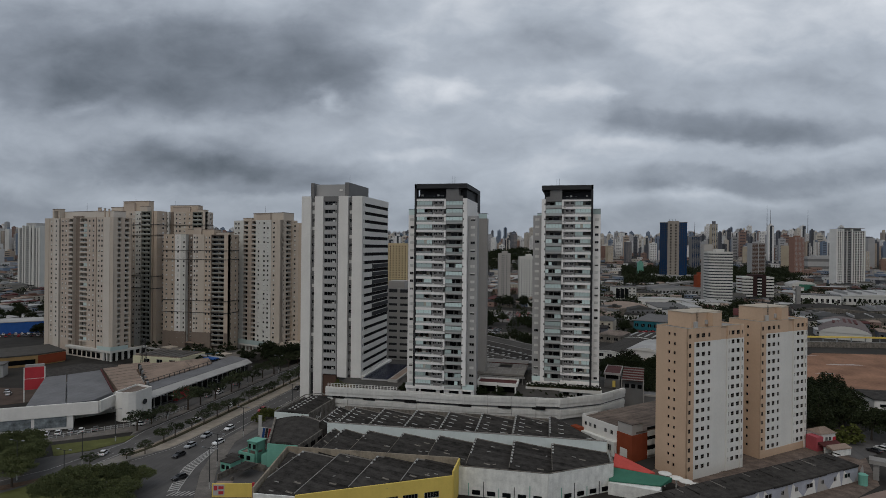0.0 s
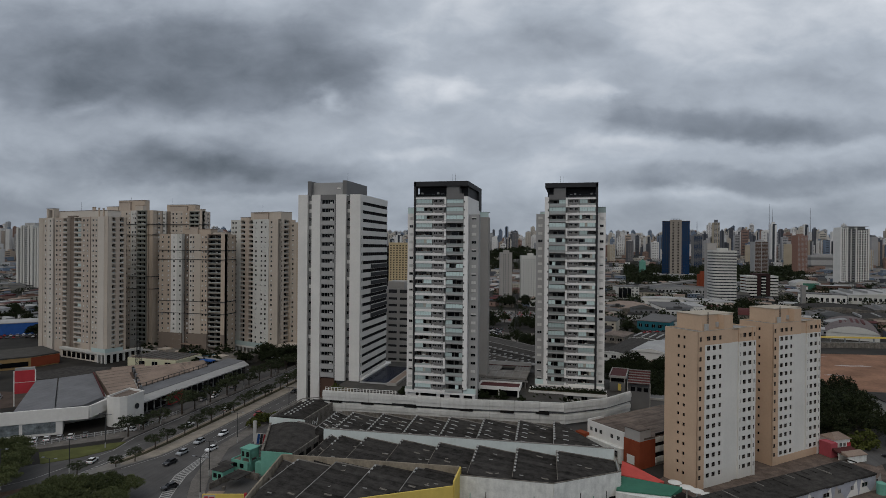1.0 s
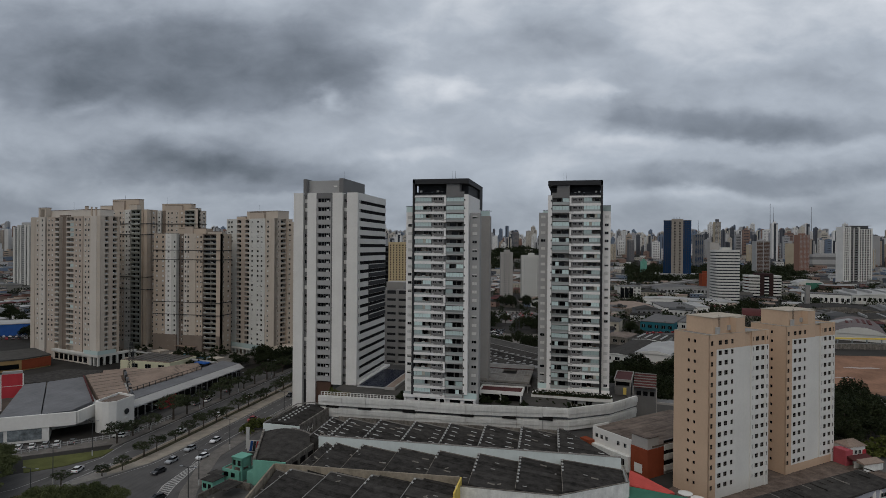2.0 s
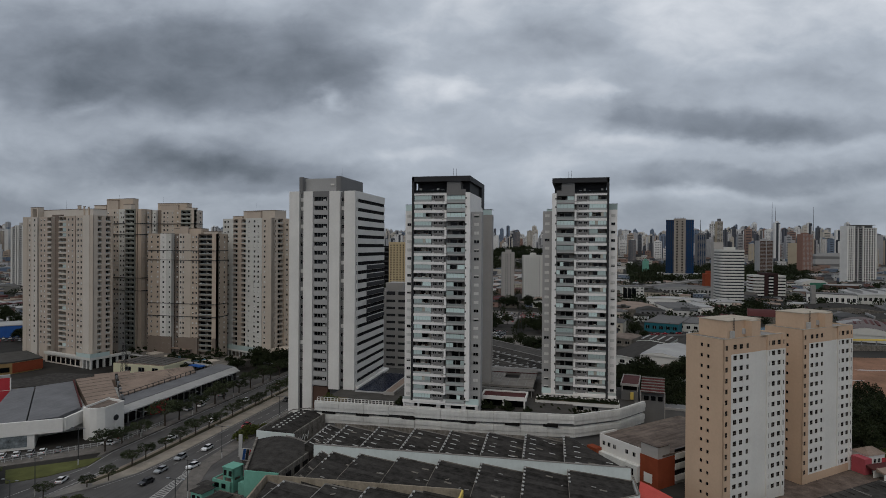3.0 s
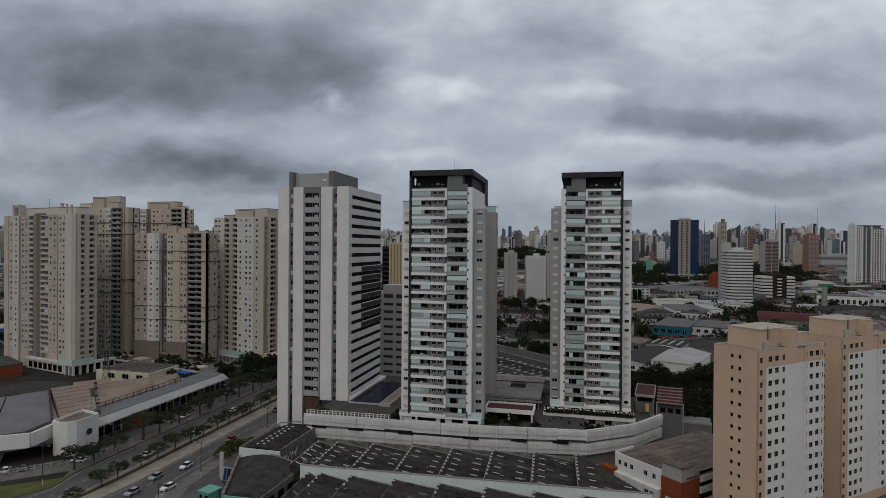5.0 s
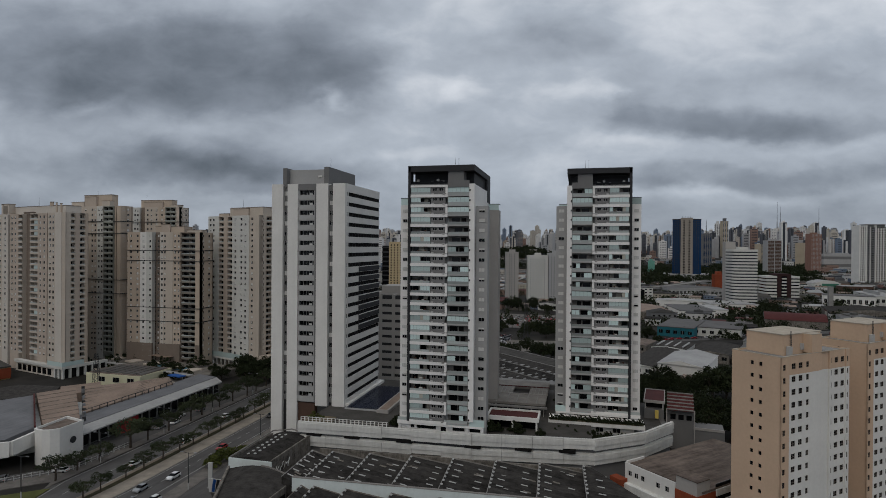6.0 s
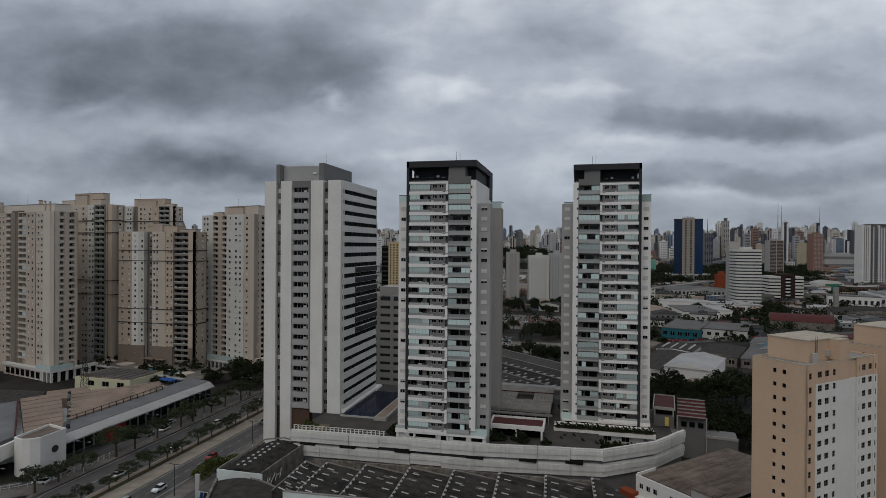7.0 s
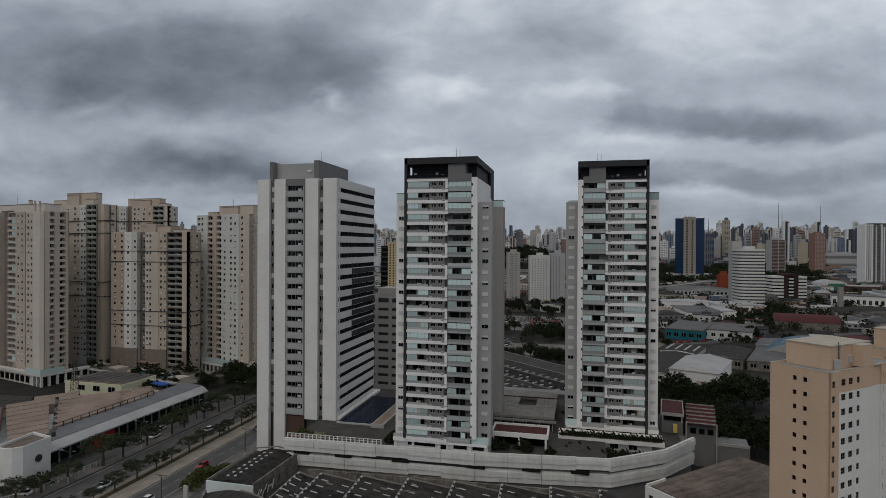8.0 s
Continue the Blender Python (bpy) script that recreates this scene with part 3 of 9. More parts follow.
def apartment_tower(x0, y0, mirror, P, top, deck):
    """Built in its own frame: x runs from the dark frame's corner, mirrored for the second tower."""
    t = thing("apartment_tower", x0, y0, 0, 0, "tall grey and white apartment tower with charcoal roof frame", "tower", "twin apartment towers")
    W, D = 19.6, 29.5

    def X(a, b):
        return (a, b) if not mirror else (W - b, W - a)

    def bx(name, rows, mt, label=""):
        return boxes(name, [(*X(r[0], r[1]), *r[2:]) for r in rows], mt, t, label)

    n = 24
    ceil = top - 6.0
    z0 = ceil - n * P
    bx("core", [(0.7, 18.2, 2.0, D - 2, deck, ceil)], M_GREYL, "light grey core wall")
    bx("side_wall", [(18.1, 19.5, 0.9, D - 3, deck + 2, ceil + 0.6)], M_BAND, "white side wall")
    bx("dark_frame", [(0, 0.75, -0.05, 3, deck + 3, top), (0, W, -0.05, D, top - 1.7, top), (W - 0.7, W, D - 6, D, ceil - 3, top - 1.7), (0, 0.7, D - 2, D, ceil, top - 1.7)], M_DARKG, "charcoal frame round the roof terrace")
    bx("roof_deck", [(0.7, W - 0.3, 0.4, D - 0.5, ceil, ceil + 0.7)], M_GREYP)
    bx("penthouse", [(11.8, 16.4, 0.5, 4.6, ceil + 0.7, top - 1.7)], M_GREYP, "grey rooftop stair block")
    bx("plant_room", [(0.8, 18.7, 4.6, 29.3, ceil + 0.7, top - 1.75)], M_DARKG, "charcoal rooftop plant room")
    for a in (2.0, 6.2, 8.0, 9.4):
        bx("roof_unit", [(a, a + 0.7 + 0.2 * (a % 2), 2.2, 3.0, ceil + 0.7, ceil + 1.7 + 0.3 * (a % 3))], M_FRAME if a != 6.2 else M_STEEL)
    bx("roof_rail", [(0.8, 11.5, 0.4, 0.46, ceil + 0.7, ceil + 1.5)], M_GLASS)
    bx("white_strip", [(18.1, 19.6, 0.0, 0.9, deck + 4, ceil + 0.6)], M_BAND)
    bx("small_window_strip", [(17.95, 18.12, 0.3, 1.4, z0, ceil)], M_GREYP)
    # wings
    bx("side_wing", [(-2.9, 0, 2.4, 14, deck, ceil - 5.2)], M_BAND, "white side wing")
    bx("rear_wing", [(W, 23.0, 2.6, 6.4, deck, ceil - 5.6)], M_GREYL, "grey side wing")
    bx("rear_fin", [(19.0, 22.9, 26.5, 31, deck, ceil - 5.3)], M_FIN, "plain pale rear stair shaft")
    for r in ((-2.9, -0.1, 2.4, 2.46, ceil - 5.2, ceil - 3.2), (-2.9, -2.84, 2.46, 12, ceil - 5.2, ceil - 3.2), (19.1, 22.9, 26.5, 26.56, ceil - 5.3, ceil - 3.4)):
        bx("terrace_glass", [r], M_GLAZ)
    for r in ((-2.95, -0.1, 2.36, 2.5, ceil - 3.2, ceil - 3.05), (19.1, 22.95, 26.45, 26.6, ceil - 3.4, ceil - 3.25), (22.8, 22.95, 26.45, 31, ceil - 3.4, ceil - 3.25)):
        bx("terrace_rail", [r], M_DARKM)
    # balconies, one mesh for each kind
    def mk(name, rows, *mts):
        bm = bmesh.new()
        for r in rows:
            box(bm, *X(r[0], r[1]), *r[2:])
        return mesh_of(name, bm, *mts)

    band = [(0.75, 11.8, 0, 0.16, -0.32, 0.55), (0.75, 11.8, 0.1, 2.0, -0.2, 0.13)]
    bal_a = mk("balcony", [r + (0,) for r in band], M_BAND)
    bal_b = mk("balcony", [r + (0,) for r in band + [(11.15, 11.8, 0, 0.5, 0.68, P - 0.1)]], M_BAND)
    rail = mk("glass_rail", [(0.9, 6.6, 0.05, 0.09, 0.55, 1.15, 0), (0.9, 6.6, 0.03, 0.11, 1.15, 1.22, 1)], M_RAIL, M_STEEL)
    sill = [(6.8, 11.1, 0.2, 0.5, 0.13, 1.5, 0), (6.8, 11.1, 0.2, 0.5, 2.3, P - 0.1, 0), (6.8, 7.3, 0.2, 0.5, 1.5, 2.3, 0), (8.6, 9.2, 0.2, 0.5, 1.5, 2.3, 0), (10.5, 11.1, 0.2, 0.5, 1.5, 2.3, 0),
            (7.3, 8.6, 0.40, 0.44, 1.5, 2.3, 1), (9.2, 10.5, 0.40, 0.44, 1.5, 2.3, 1), (7.0, 7.7, -0.02, 0.2, 0.56, 0.95, 2), (10.3, 11.0, 0.0, 0.2, 0.2, 0.75, 2)]
    for u in (7.3, 9.2):
        sill += [(u, u + 1.3, 0.3, 0.4, 1.5, 1.55, 2), (u, u + 0.05, 0.3, 0.4, 1.55, 2.3, 2), (u + 0.62, u + 0.68, 0.3, 0.4, 1.55, 2.3, 2), (u + 1.25, u + 1.3, 0.3, 0.4, 1.55, 2.3, 2)]
    bed = mk("bedroom_wall", sill, M_GREYP, M_GLASS, M_FRAME)
    doors = []
    for k in range(4):
        # back wall carries painted recess shade; doors and curtains stand before it
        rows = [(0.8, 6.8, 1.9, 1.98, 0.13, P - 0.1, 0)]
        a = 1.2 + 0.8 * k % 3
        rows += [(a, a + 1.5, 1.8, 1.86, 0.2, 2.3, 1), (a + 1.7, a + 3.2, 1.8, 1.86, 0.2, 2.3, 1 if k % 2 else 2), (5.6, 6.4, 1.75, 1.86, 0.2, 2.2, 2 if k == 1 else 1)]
        doors.append(mk("balcony_door", rows, M_RECESS_SHADE, M_GLASS, M_CURTAIN))
    panel_meshes = {}

    def panels(x0, x1, y, z, n, seed):
        """A row of sliding panels: some left open, some closed glass, some with a curtain behind."""
        pr = random.Random(seed)
        out, k = [], 0
        w = (x1 - x0) / n
        while k < n:
            run, state = pr.randint(1, 3), pr.choice((None, None, None, None, 0, 0, 0, 0, 1))
            if seed % 4 == 0:
                run, state = n, 0
            if state is not None:
                e = min(k + run, n)
                key = (round(w, 2), e - k, state, z)
                if key not in panel_meshes:
                    bm = bmesh.new()
                    for j in range(e - k):
                        box(bm, j * w, (j + 1) * w - 0.05, 0, 0.04, z, P - 0.34, 0)
                        box(bm, (j + 1) * w - 0.03, (j + 1) * w, 0, 0.05, z, P - 0.34, 1)
                    panel_meshes[key] = mesh_of("glazing_panel", bm, (M_GLAZ, M_CURTAIN)[state], M_STEEL)
                out.append((panel_meshes[key], X(x0 + k * w, x0 + e * w)[0], y))
            k += run
        return out

    glz_l = [panels(0.9, 6.7, 0.12, 0.55, 6, 100 + k) for k in range(9)]
    rbal = mk("balcony", [(11.8, 18.0, 0.25, 0.4, -0.1, 0.38, 0), (11.8, 18.0, 0.4, 2.0, -0.1, 0.13, 0), (11.85, 17.95, 0.3, 0.34, 0.38, 1.1, 1), (11.85, 17.95, 0.28, 0.36, 1.1, 1.16, 2)], M_GREYL, M_RAIL, M_STEEL)
    rglz = [panels(11.85, 17.95, 0.42, 0.38, 5, 200 + k) for k in range(9)]
    # third slot is a door opening whose inner shade is painted near-black
    rdoor = [mk("balcony_door", [(11.9, 17.9, 1.9, 1.98, 0.13, P - 0.1, 0), (12.3 + k, 14.6 + k, 1.8, 1.86, 0.2, 2.3, 1), (15.0 + k, 16.4 + k, 1.8, 1.86, 0.2, 2.3, 2)], M_RECESS_SHADE, M_GLASS, M_SHADOW) for k in (0, 0.5, 1.2)]
    stuff = [mk("balcony_furniture", [(2.0 + k, 2.5 + k, 0.7, 1.2, 0.13, 1.5, 0), (3.4 + k, 4.4 + k, 0.8, 1.3, 0.13, 1.35, 1), (4.9, 5.3, 0.5, 0.9, 0.13, 1.55, 0)], M_BROWN, M_OFFW) for k in (0, 0.7)]
    rng = random.Random(11 if mirror else 5)
    for i in range(n):
        z = z0 + i * P
        ledge = piece("balcony", bal_b if (n - 1 - i) % 2 == 0 else bal_a, t, 0, 0, z)
        piece("bedroom_wall", bed, t, 0, 0, z)
        piece("balcony_door", rng.choice(doors), ledge, 0, 0, 0)
        piece("glass_rail", rail, ledge, 0, 0, 0)
        r = rng.random()
        if r < 0.75:
            for me, px, py in rng.choice(glz_l):
                piece("glazing_panel", me, ledge, px, py, 0)
        if r > 0.4:
            piece("balcony_furniture", rng.choice(stuff), ledge, 0, 0, 0)
        ledge = piece("balcony", rbal, t, 0, 0, z)
        piece("balcony_door", rng.choice(rdoor), ledge, 0, 0, 0)
        if rng.random() < 0.85:
            for me, px, py in rng.choice(rglz):
                piece("glazing_panel", me, ledge, px, py, 0)
        kind = lambda: rng.choice(("plain", "plain", "blind", "blind", "blind", "blind", "half"))
        if z + 2 < ceil - 5.2:
            xa = X(-1.5, -1.5)[0]
            piece("window", window_mesh(1.35, 0.95, kind()), t, xa, 2.27, z + 1.1)
            xb = X(21.4, 21.4)[0]
            piece("window", window_mesh(1.7, 1.05, kind()), t, xb, 2.47, z + 1.1)
        xc = X(18.3, 18.3)[0]
        piece("window", window_mesh(0.45, 0.6), t, xc, -0.11, z + 1.3)
    boxes("crown_band", [(*X(0.75, 11.8), 0, 0.16, ceil - 0.1, ceil + 0.5), (*X(11.8, 18.1), 0.2, 0.4, ceil - 0.3, ceil + 1.6)], M_GREYP, t)
    boxes("top_band", [(*X(0.75, 11.8), -0.02, 0.3, ceil - 0.25, ceil + 0.35)], M_BAND, t)
    # lowest floors
    bx("base_terrace", [(-2.9, 22.5, 0.4, 3, z0 - 0.9, z0 - 0.3), (-2.9, 11.8, 0.2, 0.4, z0 - 0.9, z0 + 0.2)], M_BAND)
    bx("base_glass", [(18.5, 22.8, 0.5, 0.6, z0 - 0.3, z0 + 1.6), (12, 18, 0.5, 0.6, z0 - 0.3, z0 + 0.6)], M_GLAZ)
    bx("base_wall", [(-2.9, 22.5, 1.1, 1.9, deck - 0.5, z0 - 0.9)], M_BAND)
    bx("base_rail", [(-2.8, 11.7, 0.25, 0.3, z0 + 0.2, z0 + 1.1)], M_RAIL)
    bx("base_columns", [(c, c + 0.6, 0.7, 1.3, deck - 0.5, z0 - 0.8) for c in (-2.6, 2.2, 9.4, 11.6, 17.6, 21.8)], M_BAND)
    bx("base_glazing", [(9.9, 12.0, 1.0, 1.1, deck, z0 - 0.9), (13.5, 17.0, 1.0, 1.1, deck + 0.9, z0 - 0.9), (1, 8.5, 1.0, 1.1, deck + 0.9, z0 - 0.9), (18.5, 21.5, 1.0, 1.1, deck + 0.9, z0 - 0.9)], M_GLASS)
    bm = bmesh.new()
    for xx in (13.0, 14.0):
        cyl(bm, X(xx, xx)[0], 5, top - 1, top + 3.2, 0.06, 0.03, 6)
    part("lightning_rod", bm, M_DARKM, t)
    return t


apartment_tower(-57.5, 203.5, False, 2.845, 88.6, 11.4)
apartment_tower(-12.7, 228.4, True, 2.94, 90.1, 9.0)


# podium of the three towers
def podium():
    t = thing("podium", 0, 0, 0, 0, "long white concrete parking podium with two horizontal bands", "podium")
    line = [(-90.8, 200.6), (-38, 202.0), (-4.3, 206.0), (10.0, 216.0), (19.4, 228.6)]
    back = [(19.4, 262), (-90.8, 262)]
    bm = bmesh.new()
    inner = [(-90.4, 201.6), (-38.2, 203.0), (-4.8, 207.0), (9.2, 216.8), (18.5, 229.2)]
    prism(bm, inner + back, 0, 8.8)
    part("body", bm, M_GREYP, t)
    boxes("upper_body", [(-90, -5, 207.4, 262, 8.8, 11.3)], M_GREYP, t)
    for (a, b) in zip(line, line[1:]):
        a, b = Vector(a), Vector(b)
        d = (b - a).normalized()
        nrm = Vector((-d.y, d.x))
        length = (b - a).length
        k = max(1, round(length / 9.0))
        for lo, hi, out in ((9.3, 12.6, 0.0), (5.3, 8.5, 0.25)):
            for i in range(k):
                p, q = a + d * (length * i / k + 0.04), a + d * (length * (i + 1) / k - 0.04)
                j = (i * 7 + int(lo) * 3) % 5
                o = out + (0.0, 0.10, 0.03, 0.16, 0.0)[j]
                low, high = lo + (0, 0.0, 0, 0.3, 0)[j], hi - (0, 0.0, 0.04, 0.08, 0.0)[j]
                bm = bmesh.new()
                prism(bm, [tuple(p + nrm * o), tuple(q + nrm * o), tuple(q + nrm * (out + 0.8)), tuple(p + nrm * (out + 0.8))], low, high)
                prism(bm, [tuple(p + nrm * (o - 0.18)), tuple(q + nrm * (o - 0.18)), tuple(q + nrm * (o + 0.1)), tuple(p + nrm * (o + 0.1))], low + 1.3, high - 0.45)
                part("band_panel", bm, M_PODIUM, t)
    boxes("floor_edge", [(-90.2, -39, 202.2, 203.4, 8.5, 9.3)], M_DARKG, t)
    boxes("lower_wall", [(-90.2, -39, 201.9, 203.2, 0, 5.3)], M_OLDWALL, t)
    # slots are closed boxes; the shade of their depth is their colour
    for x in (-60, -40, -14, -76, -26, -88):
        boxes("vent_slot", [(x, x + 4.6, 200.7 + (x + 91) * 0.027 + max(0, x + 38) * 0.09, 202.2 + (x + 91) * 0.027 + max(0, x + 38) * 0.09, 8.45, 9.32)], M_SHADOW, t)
    return t


podium()
boxes_deck = boxes("podium_deck", [(-90, -38, 203.2, 262, 11.3, 11.6), (-38, -5, 207.2, 262, 11.3, 11.6), (-5, 17.0, 230, 262, 8.8, 9.1)], M_TERR, None)
tagged(boxes_deck, "grey concrete deck between the towers", kind="structure")


slab("tower_yard", [(22, 178), (48, 146), (84, 184), (92, 212), (72, 222), (40, 205)], -0.2, 0.07, mat("rubble_paving", (0.15, 0.115, 0.095), 0.95, 0.7, 0.35, 2.0), "reddish rubble-strewn yard round the beige towers")


# beige twin towers
M_CAP = mat("pale_coping", (0.44, 0.385, 0.31), 0.9, 0.3, 0.4, 2.0, streak=0.4)


def beige_tower(x, y, label):
    t = thing("beige_tower", x, y, 0, 41, label, "tower", "beige apartment towers")
    n, P, H = 15, 2.685, 43.1
    L1, D = 25.0, 11.0
    rows = [(2.75 + i * P, 1.2) for i in range(n)]
    # front: beige end strip, off-white field, recessed notch, off-white end
    front = ((0.0, 2.8, 0.0, [(1.1, 0.95)]), (2.8, 11.0, 0.2, [(4.6, 1.4), (7.0, 1.4), (9.5, 1.0)]), (11.0, 14.6, 0.2, []), (14.6, 17.6, 0.5, []), (17.6, 23.6, 0.2, [(18.4, 0.3), (20.2, 1.4), (22.6, 1.4)]), (23.6, L1, 0.0, [(24.3, 0.5)]))
    up = 39.2
    for a, b, y0, cols in front:
        bm = bmesh.new()
        beige = a == 0.0
        facade(bm, b - a, 0, H if beige else up, cols, rows if beige else rows[:-1], 0.4, 0, y0, a)
        part("wall", bm, M_BEIGE if beige else M_OFFW, t)
        if not beige:
            bm = bmesh.new()
            facade(bm, b - a, up, H, cols, rows[-1:], 0.4, 0, y0, a)
            part("wall", bm, M_BEIGE, t)
        for c, w in cols:
            for i, (s, h) in enumerate(rows):
                piece("window", window_mesh(w, h, "taupe"), t, c, y0 + 0.1, s)
    if y > 180:
        boxes("plinth", [(2.8, L1, 0.14, 0.3, 0, 2.3)], M_BEIGE, t)
    # solid core in near-black, painted shade in place of unlit rooms
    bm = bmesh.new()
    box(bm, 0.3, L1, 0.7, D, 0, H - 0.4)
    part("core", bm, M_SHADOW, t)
    # gable side with small windows
    bm = bmesh.new()
    facade(bm, D, 0, H, [(4.7, 0.7), (6.6, 0.7)], [(s + 0.3, 0.85) for s, h in rows], 0.35)
    side = part("gable_wall", bm, M_BEIGE, t)
    side.matrix_basis = pose(0, D, 0, 0, 0, -90)
    for c in (4.7, 6.6):
        for s, h in rows:
            piece("window", window_mesh(0.7, 0.85, "dark"), t, 0.16, D - c, s + 0.3, -90)
    boxes("back_walls", [(0.35, L1, D - 0.3, D, 0, H), (L1 - 0.35, L1 + 0.02, 0.4, D - 0.3, 0, H)], M_BEIGE, t)
    boxes("parapet_cap", [(0.0, 2.8, -0.04, 0.34, H, H + 0.12), (2.8, L1, 0.16, 0.5, H, H + 0.12), (-0.04, 0.3, 0.3, D, H, H + 0.12), (0.3, L1, D - 0.3, D + 0.04, H, H + 0.12)], M_CAP, t)
    boxes("roof", [(0.3, L1, 0.5, D - 0.2, H - 0.5, H - 0.3)], M_CONC, t)
    boxes("plant_room", [(4.2, 17.6, 2.2, D - 0.5, H - 0.4, H + 4.0), (11.0, 14.6, 0.22, 2.3, H, H + 3.95)], M_BEIGE, t, "beige rooftop plant room")
    boxes("plant_room_cap", [(4.05, 17.75, 2.05, D - 0.4, H + 4.0, H + 4.2), (11.0, 14.6, 0.16, 2.04, H + 3.95, H + 4.1)], M_CAP, t)
    boxes("tank", [(5.0, 6.1, 1.4, 2.1, H - 0.3, H + 1.6)], M_FRAME, t)
    boxes("hatch", [(10.0, 10.9, 1.8, 2.2, H + 0.6, H + 1.9)], M_FRAME, t)
    bm = bmesh.new()
    for i in range(9):
        box(bm, 6.3, 6.8, 2.0, 2.05, H + 0.6 + i * 0.42, H + 0.65 + i * 0.42)
    for a in (6.3, 6.8):
        box(bm, a - 0.03, a + 0.03, 2.0, 2.06, H - 0.3, H + 4.8)
    part("ladder", bm, M_DARKM, t)
    return t


beige_tower(31.3, 172.9, "beige and off-white apartment block standing beside its twin")
beige_tower(57.2, 197.5, "beige and off-white apartment block behind its twin, over low sheds")


# pale residential towers across the avenue
def window_column(bm, c, w, y, rows, rng):
    """Framed windows one over another, many with a lowered blind: slots frame, glass, blind."""
    for s, h in rows:
        r = rng.random()
        box(bm, c - w / 2, c + w / 2, y + 0.03, y + 0.1, s, s + h, 1)
        box(bm, c - w / 2, c - w / 2 + 0.07, y, y + 0.1, s, s + h, 0)
        box(bm, c - 0.04, c + 0.04, y, y + 0.1, s, s + h, 0)
        box(bm, c - w / 2 - 0.1, c + w / 2 + 0.1, y - 0.16, y + 0.02, s - 0.1, s, 0)
        if r < 0.44:
            box(bm, c - w / 2 + 0.05, c + (w / 2 - 0.05 if r < 0.32 else 0.0), y + 0.01, y + 0.05, s + h * rng.choice((0.05, 0.4, 0.05)), s + h, 2)


def balcony_kinds(w, P, rail):
    """Four balconies alike in build and unlike in use: parapet, slab, glass, doors, some glazed in."""
    flats = max(1, round(w / 4.5))
    made = []
    for k in range(4):
        bm = bmesh.new()
        box(bm, 0, w, 0, 0.15, -0.15, 0.72, 0)
        box(bm, 0, w, 0.1, 1.9, -0.15, 0.1, 0)
        box(bm, 0.1, w - 0.1, 0.03, 0.07, 0.72, 1.1, 1)
        for f in range(flats):
            u, v = f * w / flats, (f + 1) * w / flats
            if f:
                box(bm, u - 0.1, u + 0.1, 0.16, 1.85, 0.1, P - 0.15, 0)
            box(bm, u + 0.35, u + (v - u) * (0.72 + 0.08 * ((k + f) % 3)), 1.7, 1.79, 0.1, 2.35, 2)
            if rail is M_LCREAM and (k * 3 + f) % 7 == 1:
                box(bm, u + 0.15, v - 0.15, 0.16, 0.2, 0.72, P - 0.17, 3)
            elif (k + f) % 3 == 2:
                box(bm, u + 0.4, u + 1.2, 0.5, 1.0, 0.1, 1.4, 4)
        made.append(mesh_of("balcony", bm, rail, M_RAIL, M_GLASS, M_GLAZ, M_OFFW))
    return made


def tower_face(t, segments, H, z0, n, P, rng, rail, m):
    """One side of a tower: (start, end, set-back, paint, [(column, width)], balconies or not)."""
    rows = [(z0 + i * P + 1.0, 1.15) for i in range(n)]
    for a, b, back, mt, cols, bal in segments:
        bm = bmesh.new()
        if bal:
            box(bm, a, b, back + 1.8, back + 2.6, 0, H)
            box(bm, a - 0.02, a + 0.22, back + 0.25, back + 2.6, 0, H)
            box(bm, b - 0.22, b + 0.02, back + 0.25, back + 2.6, 0, H)
            box(bm, a, b, back + 0.1, back + 2.6, H - 0.5, H)
        else:
            facade(bm, b - a, 0, H, cols, rows, 0.3, 0, back, a)
            box(bm, a, a + 0.2, back + 0.3, 2.6 + back, 0, H)
            box(bm, b - 0.2, b, back + 0.3, 2.6 + back, 0, H)
            box(bm, a + 0.2, b - 0.2, back + 0.45, back + 2.4, H - 1.0, H - 0.3)
        part("wall", bm, mt, t).matrix_basis = m
        if bal:
            made = balcony_kinds(b - a, P, rail)
            for i in range(n):
                piece("balcony", rng.choice(made), t, 0, 0, 0).matrix_basis = m @ pose(a, back, z0 + i * P)
        for c, w in cols if not bal else ():
            bm = bmesh.new()
            window_column(bm, c, w, back + 0.1, rows, rng)
            ob = tagged(part("window_column", bm, (M_FRAME, M_GLASS, M_BLIND), t), kind="stuff")
            ob.matrix_basis = m


